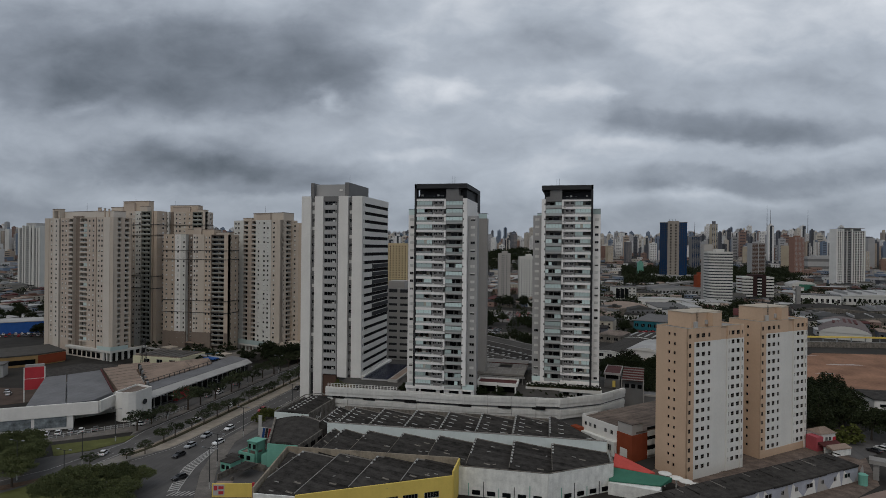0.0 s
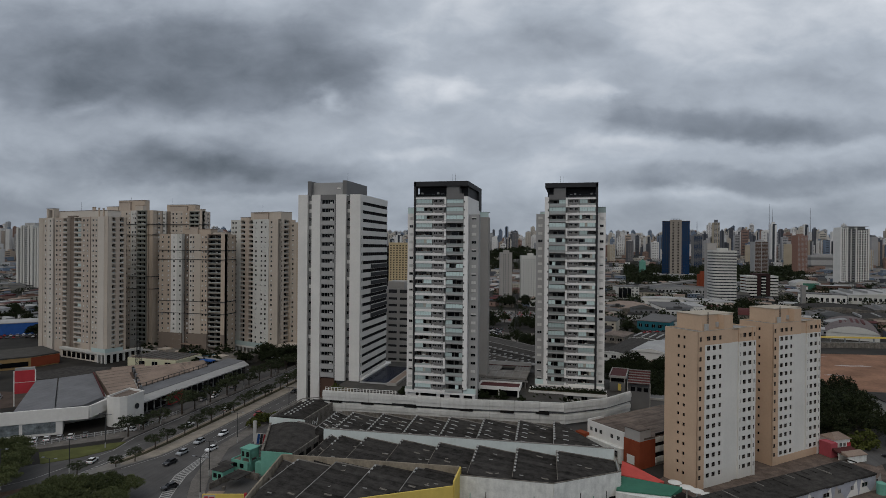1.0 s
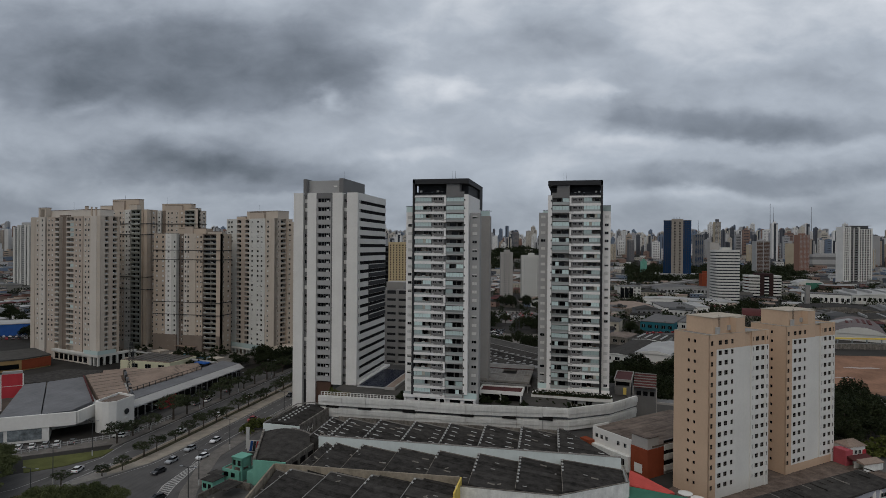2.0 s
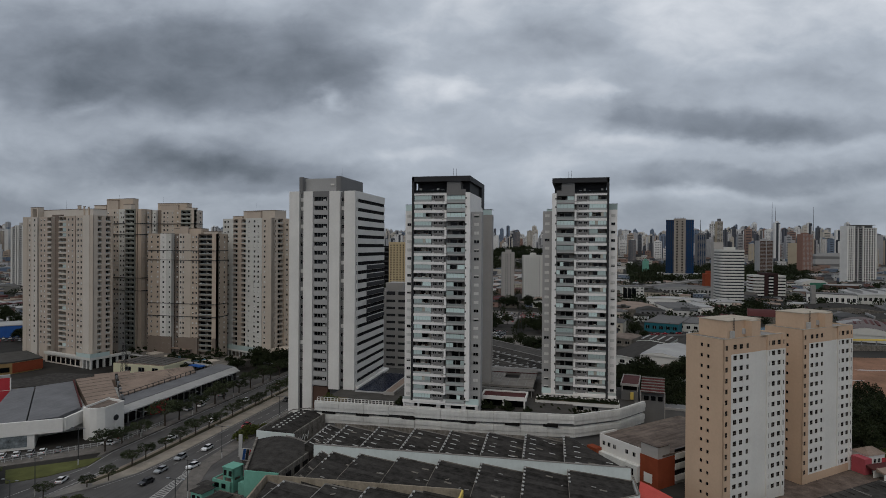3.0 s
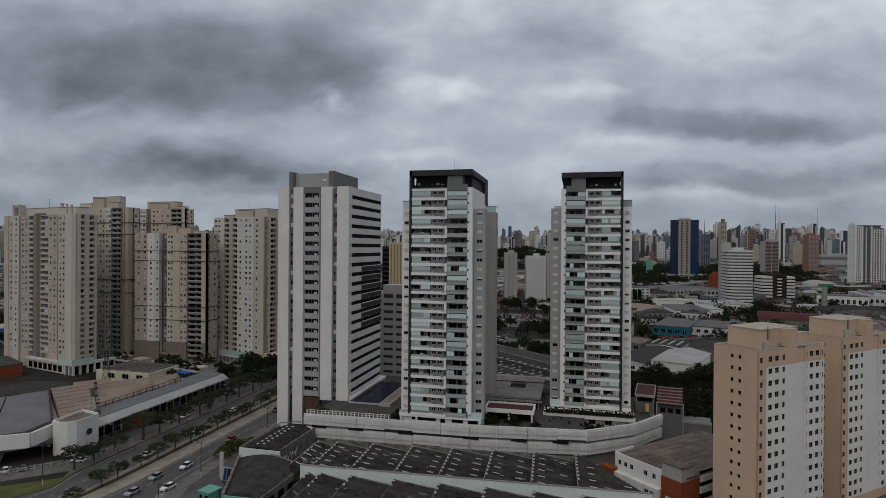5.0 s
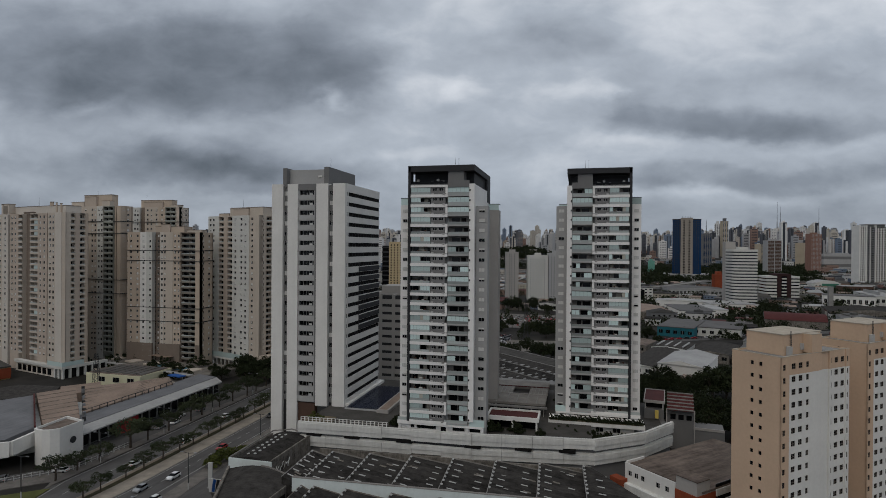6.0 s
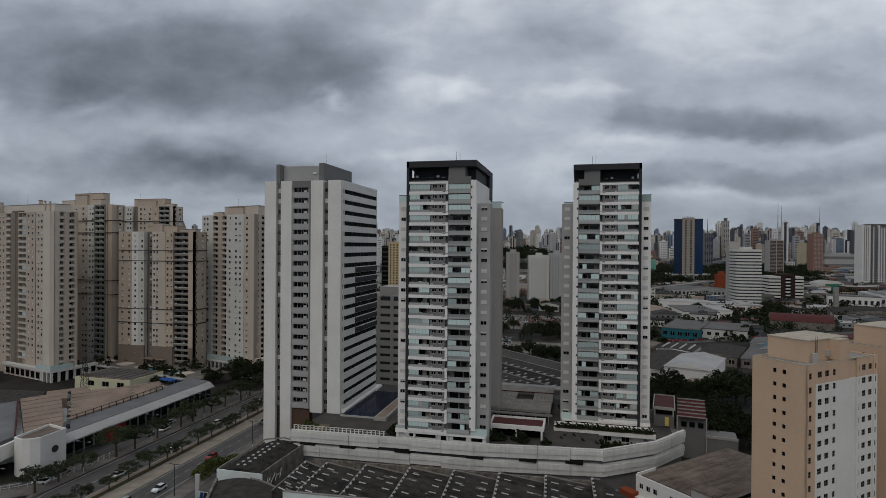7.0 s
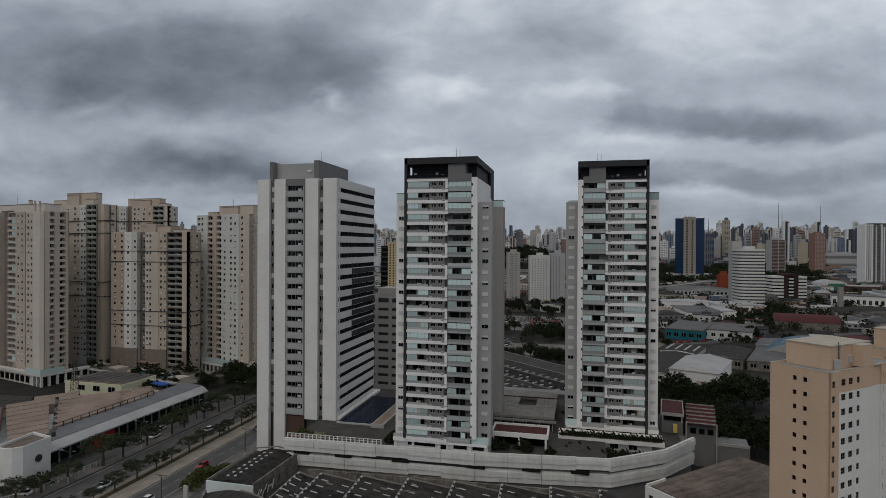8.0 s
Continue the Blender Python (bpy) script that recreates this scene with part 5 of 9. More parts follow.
    for i in range(3):
        # no panes here: near-black blocks give the shade of the openings
        boxes("window", [(-78.2 + i * 0.29, -77.75 + i * 0.29, 157.5 + i * 4.2, 160 + i * 4.2, 3.4, 5.6)], M_SHADOW, t)

    t = thing("green_workshop", -99.5, 150.5, 0, -12, "low green painted workshop with a square tower", "workshop")
    boxes("wall", [(0, 6.5, 5.0, 5.3, 0, 3.2), (0, 0.3, 5.0, 12, 0, 3.2), (6.2, 6.5, 5, 12, 0, 3.0)], M_TEAL, t)
    boxes("roof", [(0.3, 6.2, 5.3, 12, 2.6, 2.9)], M_ROOFD, t)
    bm = bmesh.new()
    for x in (3.4, 6.4):
        for y in (6.0, 9.0):
            box(bm, x - 0.3, x + 0.3, y - 0.3, y + 0.3, 0, 6.2)
    box(bm, 3.1, 6.7, 5.7, 9.3, 3.9, 6.4)
    part("tower", bm, M_TEAL, t)
    boxes("tower_cap", [(2.9, 6.9, 5.5, 9.5, 6.4, 6.65)], M_TEAL, t)
    for r in ((1.2, 5.0, -3.0, 1.0, 0, 3.0), (-0.4, 0.6, 1.4, 4.0, 0, 2.2), (8.2, 11.0, 6, 8.0, 0, 3.2)):
        boxes("annex", [r], M_TEAL, t)
    for r in ((0.9, 5.3, -3.3, 1.3, 3.0, 3.15), (-1.6, 2.0, 1.2, 4.4, 2.6, 2.7)):
        boxes("annex_roof", [r], M_ROOF, t)
    boxes("yard_roof", [(7.2, 12.0, -5.0, 0.6, 2.6, 2.8)], M_ROOF, t)
    boxes("window", [(0.8, 2.4, 4.92, 5.0, 1.2, 2.4), (3.4, 4.8, 4.92, 5.0, 1.2, 2.4), (1.6, 2.8, -3.08, -3.0, 1.0, 2.2), (3.4, 4.4, -3.08, -3.0, 0.1, 2.2)], M_GLASS, t)
    # tower openings are thin near-black plates in place of inner shade
    boxes("tower_slot", [(3.6, 4.4, 5.62, 5.7, 4.4, 5.8), (5.2, 6.2, 5.62, 5.7, 4.4, 5.8)], M_SHADOW, t)
    boxes("rubble", [(2.0, 2.9, 2.2, 3.0, 0, 0.8), (6.8, 7.8, 3.2, 4.0, 0, 0.6), (8.5, 9.0, -6.5, -5.8, 0, 0.9)], M_OLDWALL, t)
    boxes("yard_wall", [(5.2, 5.5, -8, 3, 0, 1.8), (5.2, 13, 2.2, 2.5, 0, 2.0)], M_OLDWALL, t)

    t = thing("hoarding", -90.8, 131.6, 0, 14, "yellow street wall with red and white poster panels", "wall")
    boxes("wall", [(0, 10.8, 0, 0.3, 0, 3.6)], M_YELLOW, t)
    boxes("poster", [(0.3, 3.2, -0.05, 0, 0.6, 3.4)], M_FRAME, t)
    boxes("poster_panel", [(0.5, 1.4, -0.09, -0.05, 1.9, 3.1), (1.7, 3.0, -0.09, -0.05, 2.2, 3.0), (1.7, 3.0, -0.09, -0.05, 0.9, 1.7)], M_RED, t)
    boxes("end_pier", [(10.3, 10.9, -0.08, 0.4, 0, 3.8)], M_RED, t)
    boxes("lean_to", [(0.4, 4.5, 0.3, 3.0, 2.9, 3.1)], M_ROOFB, t)
    boxes("pink_gate", [(10.9, 13.2, 0.5, 0.8, 0, 3.4)], M_PINK, t)

    t = thing("sign_wall", -103.6, 176.2, 0, 2, "low wall panel painted white, blue and red", "sign")
    boxes("panel", [(0, 4.4, 0, 0.25, 0, 3.6)], M_FRAME, t)
    for i, mt in enumerate((M_BLUE, M_DARKG, M_RED)):
        bm = bmesh.new()
        x = 1.3 + i * 1.05
        vs = [bm.verts.new(p) for p in ((x - 0.5, -0.04, 0.2), (x + 0.4, -0.04, 0.2), (x + 0.9, -0.04, 3.5), (x, -0.04, 3.5))]
        bm.faces.new(vs)
        bmesh.ops.extrude_face_region(bm, geom=bm.faces[:])
        part("stripe", bm, mt, t)
    t = thing("sign_totem", -104.6, 178.3, 0, 0, "plain white upright sign totem at the kerb", "sign")
    boxes("panel", [(-0.6, 0.6, -0.2, 0.2, 0.3, 7.0)], M_FRAME, t)
    boxes("footing", [(-0.8, 0.8, -0.4, 0.4, 0, 0.3)], M_CONC, t)


upper_sheds()
lower_sheds()
yellow_workshop()
small_sheds()


def corner_school():
    t = thing("school_building", 3.2, 200.0, 0, -45.5, "white and grey building with brown flat roof", "building")
    L1, D = 15.2, 44
    # local x along the street side, y inward
    rows = [(6.2, 1.3)]
    bm = bmesh.new()
    facade(bm, L1, 4.5, 9.0, [(1.6, 1.1), (3.6, 1.1), (5.6, 1.1), (10.2, 1.1), (12.8, 1.1)], rows, 0.3)
    part("wall", bm, M_WHITE, t)
    for c in (1.6, 3.6, 5.6, 10.2, 12.8):
        piece("window", window_mesh(1.1, 1.3), t, c, 0.12, 6.2)
    boxes("lower_wall", [(0, L1, -1.5, 0, 0, 4.5)], M_WHITEOLD, t)
    for c in (11.8, 13.4):
        piece("window", window_mesh(1.2, 2.0), t, c, -1.6, 1.6)
    boxes("body", [(0.3, L1 + 6, 0.3, 37.7, 0, 8.6)], M_GREYL, t)
    boxes("roof", [(-0.2, L1 + 6.2, 1.5, 38, 8.6, 9.0)], M_ROOFD, t, "brown stained flat roof")
    boxes("parapet", [(0, 0.4, 0.3, 7, 8.9, 9.6), (0, L1, 0, 0.35, 9.0, 9.3)], M_WHITE, t)
    boxes("stair_box", [(L1 + 0.3, L1 + 6.2, -0.6, 6.5, 0, 8.2)], M_ORANGE, t, "brick-red stair block")
    boxes("stair_top", [(L1 + 0.4, L1 + 6.0, -0.3, 4.6, 8.2, 11.4)], M_FIN, t)
    boxes("stair_roof", [(L1 + 0.2, L1 + 6.2, -0.5, 4.2, 11.4, 11.6)], M_ROOFD, t)
    boxes("mural", [(L1 + 1.6, L1 + 4.4, -0.66, -0.6, 1.0, 3.6)], M_OFFW, t)
    for z in (1.0, 4.2, 7.0):
        boxes("side_band", [(L1 + 6.1, L1 + 6.4, 6.6, 36, z, z + 1.6)], M_WHITEOLD, t)
        boxes("side_glass", [(L1 + 6.0, L1 + 6.15, 6.6, 36, z + 1.6, z + 2.8)], M_GLASS, t)
    boxes("red_kiosk", [(-2.8, 1.0, -2.6, -0.2, 0, 5.4)], M_ORANGE, t)

    t = thing("awning_yard", 11.0, 166.8, 0, -12, "coral awning and green roofed lean-to beside a wall", "shed")
    bm = bmesh.new()
    prism(bm, [(0, 0), (15.4, 0.2), (13, -4.5), (0, -7.0)], 3.2, [4.6, 4.3, 3.5, 3.5])
    part("green_roof", bm, M_GRNROOF, t)
    bm = bmesh.new()
    prism(bm, [(-0.4, 7), (1.8, 6.4), (11, 1.4), (9.5, 0.4), (0, 0.4)], 4.0, [6.2, 5.8, 4.5, 4.3, 4.8])
    part("coral_awning", bm, M_CORAL, t, "coral red fabric awning")
    boxes("white_wall", [(0, 14, -7.8, -7.4, 0, 3.2), (0.2, 13, -7.4, 0, 0, 3.1)], M_WHITEOLD, t)
    for i, (x, y) in enumerate(((13.4, 4.2), (16.4, 2.2), (18.8, 0.9), (21.5, -0.6))):
        bm = bmesh.new()
        cyl(bm, x, y, 0, 3.6, 0.2, 0.2, 8)
        cyl(bm, x, y, 3.6, 3.75, 1.7, 1.75, 18)
        cyl(bm, x, y, 3.75, 4.0, 1.75, 0.5, 18)
        part("parasol", bm, M_OFFW, t)


corner_school()


def black_sheds():
    t = thing("long_shed", 10.5, 131.2, 0, 38.3, "long black roofed shed with painted white street wall", "shed")
    L1 = 88
    for k in range(12):
        a, b = k * L1 / 12, (k + 1) * L1 / 12 - 0.04
        bm = bmesh.new()
        prism(bm, [(a, 0), (b, 0), (b, 8.8), (a, 8.8)], 4.4 - 0.2 * (k % 2), [4.7, 4.7, 5.3, 5.3])
        part("roof_bay", bm, M_ROOF, t)
    for k in range(30):
        boxes("roof_rib", [(1.5 + k * 3.05, 1.62 + k * 3.05, 6.2 if k % 3 else 4.0, 8.7, 5.0, 5.34)], M_KERB if k % 4 == 0 else M_ROOF, t)
    boxes("rear_wall", [(0, L1, 8.5, 8.8, 0, 4.5)], M_OLDWALL, t)
    boxes("street_wall", [(0, L1, 0.3, 0.6, 0, 4.3)], mat("lilac_grey_paint", (0.36, 0.37, 0.41), 0.85, 0.25, 0.4, 2.0, streak=0.3), t, "lilac-grey street wall painted with white triangles")
    for k in range(11):
        a = 30 + k * 5.6
        bm = bmesh.new()
        vs = [bm.verts.new(p) for p in ((a, 0.26, 0.1), (a + 5.2, 0.26, 0.1), (a + (1.0 if k % 2 else 4.4), 0.26, 4.2))]
        f = bm.faces.new(vs)
        r = bmesh.ops.extrude_face_region(bm, geom=[f])
        bmesh.ops.translate(bm, verts=[v for v in r["geom"] if isinstance(v, bmesh.types.BMVert)], vec=(0, 0.03, 0))
        part("painted_triangle", bm, (M_WHITE, M_FIN, M_WHITE)[k % 3], t)
        piece("window", window_mesh(2.6 if k % 3 == 0 else 1.1, 1.2), t, a + 2.4, 0.14, 1.9)
    slab("forecourt", [(20, 128), (46, 150), (80, 178), (120, 206), (120, 180), (60, 110)], -0.2, 0.08, mat("pinkish_paving", (0.26, 0.19, 0.16), 0.95, 0.3, 0.2, 2.0), "pinkish paved forecourt")
    t = thing("pipe_bridge", 83, 188.0, 0, -24, "grey concrete beam over the side street", "beam")
    boxes("deck", [(0, 40, 0, 4, 4.6, 5.8)], M_CONC, t)
    boxes("support", [(1, 2.4, 0.6, 3.4, 0, 4.6), (36, 37.5, 0.6, 3.4, 0, 4.6)], M_CONC, t)
    t = thing("corner_house", 77.2, 209.5, 0, 30, "pink and white corner house with red tiled lean-to", "house")
    boxes("wall", [(0.6, 3.4, 0, 4, 0, 4.6)], M_PINK, t)
    boxes("white_block", [(3.4, 9.6, 0.8, 6, 0, 5.2)], M_WHITE, t)
    bm = bmesh.new()
    lo = [bm.verts.new(p) for p in ((3.0, 0.4, 5.2), (10.0, 0.4, 5.2), (10.0, 6.4, 5.2), (3.0, 6.4, 5.2))]
    hi = [bm.verts.new(p) for p in ((5.0, 3.4, 6.8), (8.0, 3.4, 6.8))]
    for f in ((lo[0], lo[1], hi[1], hi[0]), (lo[1], lo[2], hi[1]), (lo[2], lo[3], hi[0], hi[1]), (lo[3], lo[0], hi[0]), (lo[3], lo[2], lo[1], lo[0])):
        bm.faces.new(f)
    part("hip_roof", bm, M_ROOFB, t, "brown hipped roof")
    boxes("red_gable", [(8.4, 9.8, 0.7, 3, 1.8, 4.0)], M_RED, t)
    for c in (5.6, 7.2):
        piece("window", window_mesh(1.0, 1.2), t, c, 0.66, 2.9)
    for k, y in enumerate((-2.4, -5.4)):
        bm = bmesh.new()
        prism(bm, [(1, y), (9, y), (9, y + 2.4), (1, y + 2.4)], 2.3 - k * 0.2, [2.4, 2.4, 3.1, 3.1])
        part("lean_to_roof", bm, M_ROOFR if k == 0 else M_ROOFB, t)
        boxes("lean_to_wall", [(1.2, 8.8, y + 0.2, y + 0.4, 0, 2.2)], M_WHITEOLD, t)
    t = thing("white_warehouse", 117.5, 262, 0, 2, "white warehouse with dark roof among trees", "warehouse")
    boxes("wall", [(0, 60, 0, 17, 0, 6.2)], M_WHITE, t)
    boxes("roof", [(-0.4, 60.4, -0.4, 17.4, 6.2, 6.6)], M_ROOF, t)
    boxes("window_strip", [(2, 58, -0.08, 0.02, 3.6, 4.6)], M_GLASS, t)
    t = thing("blue_tank", 79.5, 183.2, 0, 0, "round blue-green water tank beside the shed", "tank")
    bm = bmesh.new()
    cyl(bm, 0, 0, 0.0, 3.0, 1.1, 1.1, 14)
    cyl(bm, 0, 0, 3.0, 3.3, 1.2, 0.7, 14)
    part("body", bm, M_TEAL, t)


black_sheds()


# podium garden: pool, clubhouse, low blocks
def podium_garden():
    t = thing("swimming_pool", -83.5, 224, 11.6, 0, "dark blue swimming pool with pale deck and railing", "pool")
    boxes("basin", [(0, 11.5, -5, 26, 0, 0.5)], M_GREYL, t)
    boxes("water", [(0.4, 11.1, -4.6, 25.6, 0.5, 0.58)], M_POOL, t)
    boxes("deck", [(11.6, 15, -5, 20, 0, 0.6)], M_ROOFB, t, "brown timber pool deck")
    boxes("deck_edge", [(15.0, 15.6, -6, 20, 0, 1.1), (11.6, 15.6, -6.4, -5.9, 0, 1.1)], M_FIN, t)
    boxes("planter", [(-6.5, 2.0, -21.0, -16, 0, 0.8)], M_SOIL, t)
    t = thing("terrace_railing", -91, 200.8, 12.6, 1.5, "white post railing along the podium edge", "railing")
    bm = bmesh.new()
    for i in range(23):
        piece("post", _post(), t, i * 1.22 + 1, 0.5, 0)
    boxes("rail", [(1, 28.2, 0.42, 0.58, 1.15, 1.25), (1, 28.2, 0.44, 0.56, 0.55, 0.62)], M_WHITE, t)
    bm.free()
    t = thing("clubhouse", -37, 222, 11.6, 0, "low clubhouse with brown slatted roof", "building")
    boxes("wall", [(0, 16.5, 8, 16, 0, 3.0)], M_DARKG, t)
    boxes("rear_wall", [(0, 16.5, 28, 34, 0, 3.0)], M_GREYP, t)
    for r in ((-1, 18, 6, 17, 3.0, 3.7), (-1, 6.2, 17, 27, 3.0, 3.7), (11.8, 18, 17, 27, 3.0, 3.7), (-1, 18, 27, 36, 3.0, 3.7)):
        boxes("roof", [r], mat("grey_brown_roof", (0.23, 0.212, 0.19), 0.9, 0.35, 0.3, 2.0), t)
    for k in range(6):
        boxes("roof_joint", [(-1 + 3.2 * k, -0.75 + 3.2 * k, 6, 16.9, 3.7, 3.85)], M_CONC, t)
    for k in range(5):
        for a in (-1, 11.8):
            boxes("roof_batten", [(a + 0.6 + k * 1.25, a + 0.8 + k * 1.25, 17.1, 26.9, 3.7, 3.84)], M_CONC, t)
    boxes("roof_rim", [(-1.3, 18.3, 16.7, 17.0, 3.75, 4.0)], M_FIN, t)
    boxes("roof_rim", [(-1.3, 18.3, 26.9, 27.3, 3.75, 4.0)], M_ROOFR, t)
    boxes("eave", [(-2.5, 18.6, 4.6, 5.6, 2.4, 2.9)], M_CONC, t)
    for k in range(6):
        boxes("column", [(-1.6 + 3.8 * k, -1.3 + 3.8 * k, 4.9, 5.2, 0, 2.4)], M_CONC, t)
    t = thing("terrace_pavilion", -35.2, 211, 11.6, 0, "white terrace pavilion with red roof infill", "pavilion")
    boxes("fascia", [(0, 15.3, 0, 0.5, 2.8, 4.0), (0, 15.3, 8, 8.5, 2.8, 4.0), (0, 0.5, 0.5, 8, 2.8, 4.0), (14.8, 15.3, 0.5, 8, 2.8, 4.0)], M_WHITE, t)
    boxes("roof", [(0.5, 14.8, 0.5, 8, 3.0, 3.5)], M_ROOFR, t)
    for x in (0.4, 7.4, 14.4):
        boxes("column", [(x, x + 0.5, 0.1, 0.6, 0, 2.8)], M_WHITE, t)
    boxes("glass_wall", [(0.6, 14.6, 3.0, 3.1, 0, 2.8)], M_GLASS, t)
    t = thing("terrace_block", -16.5, 221.5, 8.9, 0, "white terrace block at the tower foot", "building")
    boxes("wall", [(0, 24, 2, 7, 0, 2.4)], M_WHITE, t)
    boxes("roof_edge", [(-1.2, 27, 0.2, 7, 2.4, 3.5)], M_WHITE, t)
    boxes("planting_trough", [(-0.8, 26.6, 0.5, 1.6, 3.5, 3.9)], M_SOIL, t)
    for c in (3, 8, 14, 19):
        piece("window", window_mesh(2.2, 1.4), t, c, 1.87, 0.5)
    t = thing("rear_block", 12.5, 243, 0, -8, "grey block with red terrace roofs beyond the podium", "building")
    boxes("wall", [(0, 6, 0, 16, 0, 12.4), (7, 15, 0.5, 10, 0, 12.8), (15, 24, 0, 9, 0, 7.0)], M_GREYP, t)
    boxes("roof", [(0.0, 6.0, 0.0, 16.0, 14.5, 14.9)], M_ROOFR, t, "dark red flat roof")
    boxes("roof_edge", [(-0.3, 6.3, -0.3, 0.0, 14.3, 15.2), (-0.3, 6.3, 16.0, 16.3, 14.3, 15.2), (-0.3, 0.0, 0.0, 16.0, 14.3, 15.2), (6.0, 6.3, 0.0, 16.0, 14.3, 15.2)], M_FIN, t)
    for x in (0.1, 5.5):
        boxes("column", [(x, x + 0.4, 0.1, 0.5, 12.4, 14.5)], M_FIN, t)
    # block filling the open storey, coloured as the shade under the roof
    boxes("dark_storey", [(0.4, 5.6, 2.0, 15.6, 12.4, 14.5)], M_SHADOW, t)
    bm = bmesh.new()
    prism(bm, [(7.0, -1.5), (15.0, -1.5), (15.0, 8), (7.0, 8)], 12.9, [13.1, 13.1, 16.2, 16.2])
    part("sloped_roof", bm, M_ROOFR, t)
    for k in range(6):
        bm = bmesh.new()
        beam(bm, (6.9, -1.4 + k * 1.9, 13.3 + k * 0.62), (15.1, -1.4 + k * 1.9, 13.3 + k * 0.62), 0.32)
        part("rafter", bm, M_CONC, t)
    for x in (6.7, 15.0):
        boxes("roof_post", [(x, x + 0.3, -1.7, -1.4, 0, 13.4)], M_FIN, t)
    boxes("parapet", [(15, 24, -0.2, 0.1, 7.0, 7.8)], M_FIN, t)
    for k in range(3):
        boxes("window", [(8.0 + k * 2.4, 9.6 + k * 2.4, 0.42, 0.5, 9.6, 11.2)], M_GLASS, t)
    boxes("slide", [(3.3, 4.4, -1.8, -0.6, 9.8, 12.2)], M_YELLOW, t, "yellow play structure")


_post_mesh = []


def _post():
    if not _post_mesh:
        bm = bmesh.new()
        box(bm, -0.11, 0.11, -0.11, 0.11, 0, 1.2)
        _post_mesh.append(mesh_of("post", bm, M_WHITE))
    return _post_mesh[0]


podium_garden()


# store across the avenue
def store():
    t = thing("store", 0, 0, 0, 0, "white car showroom with round corner tower, grey roof and red sign", "store")
    bm = bmesh.new()
    prism(bm, [(-182, 163.5), (-173, 169.6), (-181, 178), (-173, 190), (-164.5, 192), (-164.5, 232), (-205, 212), (-214, 196)], 0, 6.4)
    part("body", bm, M_WHITEOLD, t)

    def run(name, a, b, z0, z1, th, mt, label=""):
        a, b = Vector(a), Vector(b)
        d = (b - a).normalized()
        n = Vector((d.y, -d.x)) * th
        bm = bmesh.new()
        prism(bm, [tuple(a), tuple(b), tuple(b + n), tuple(a + n)], z0, z1)
        return part(name, bm, mt, t, label)

    run("fascia", (-232, 128), (-190.2, 157), 4.6, 8.9, 0.8, M_WHITE)
    run("fascia", (-190.2, 157), (-166.2, 173.6), 4.6, 8.9, 0.8, M_WHITE)
    run("fascia", (-166.2, 173.6), (-168.5, 185), 4.8, 8.9, 0.8, M_WHITE)
    run("wall", (-232, 128), (-172.6, 169.2), 0, 4.7, 0.4, M_WHITE)
    ang = math.degrees(math.atan2(16.6, 24))
    for s, w in ((-17.0, 9.5), (-6.5, 9.5)):
        p = Vector((-174.5, 168.0)) + Vector((24, 16.6)).normalized() * (s + 2)
        ob = boxes("poster", [(-w / 2, w / 2, -0.6, -0.5, 0.8, 4.4)], mat("poster_print", (0.20, 0.225, 0.235), 0.6, 0.95, 0.45, 1.6), t, "large grey printed poster panel")
        ob.matrix_basis = pose(p.x, p.y, 0, 0, 0, ang)
    for s in (-31, -28.4):
        p = Vector((-174.5, 168.0)) + Vector((24, 16.6)).normalized() * s
        bm = bmesh.new()
        cyl(bm, 0, 0, 0, 0.1, 0.9, 0.9, 14)
        ob = part("porthole", bm, M_DARKG, t)
        ob.matrix_basis = pose(p.x + 0.35, p.y - 0.5, 3.0, 90, 0, ang)
    bm = bmesh.new()
    prism(bm, [(-173, 169.4), (-166.4, 173.9), (-168.4, 184.5), (-173, 190), (-181, 178)], 4.7, 6.5)
    part("garage_ceiling", bm, M_GREYP, t)
    # corner tower, rounded to the street
    ring = [(-165.3, 180.4), (-163.6, 179.5), (-161.4, 179.3), (-159.4, 180.1), (-157.9, 181.9), (-158.2, 190.5), (-166.5, 192.5)]
    bm = bmesh.new()
    prism(bm, ring, 0, 9.9)
    part("corner_tower", bm, M_WHITE, t, "white rounded corner tower")
    c = (-161.9, 186.0)
    for a, b in zip(ring, ring[1:] + ring[:1]):
        q = [(c[0] + (p[0] - c[0]) * k, c[1] + (p[1] - c[1]) * k) for k in (1.012, 0.93) for p in ((a, b) if k > 1 else (b, a))]
        bm = bmesh.new()
        prism(bm, q, 9.9, 10.7)
        part("tower_rim", bm, M_WHITE, t)
    bm = bmesh.new()
    prism(bm, [(c[0] + (p[0] - c[0]) * 0.92, c[1] + (p[1] - c[1]) * 0.92) for p in ring], 9.9, 10.05)
    part("tower_roof", bm, M_ROOFD, t)
    for z, r in ((6.0, 1.0), (3.2, 0.9)):
        bm = bmesh.new()
        cyl(bm, 0, 0, 0, 0.2, r, r, 16)
        ob = part("tower_disc", bm, M_DARKG if z > 5 else M_OFFW, t)
        ob.matrix_basis = pose(-157.8, 186.4, z, 90, 0, 88)
    # roofs
    bm = bmesh.new()
    prism(bm, [(-186, 160.5), (-170.4, 175.5), (-171.5, 185.2), (-176.0, 168.0)], 6, [8.4, 8.4, 8.8, 8.6])
    part("front_roof", bm, M_SHEET, t)
    for k, q in enumerate(([(-184.0, 160.6), (-175.2, 168.3), (-210.0, 202.0), (-214.6, 196.4)], [(-174.9, 168.6), (-171.0, 185.2), (-203.5, 213.3), (-209.7, 202.3)])):
        bm = bmesh.new()
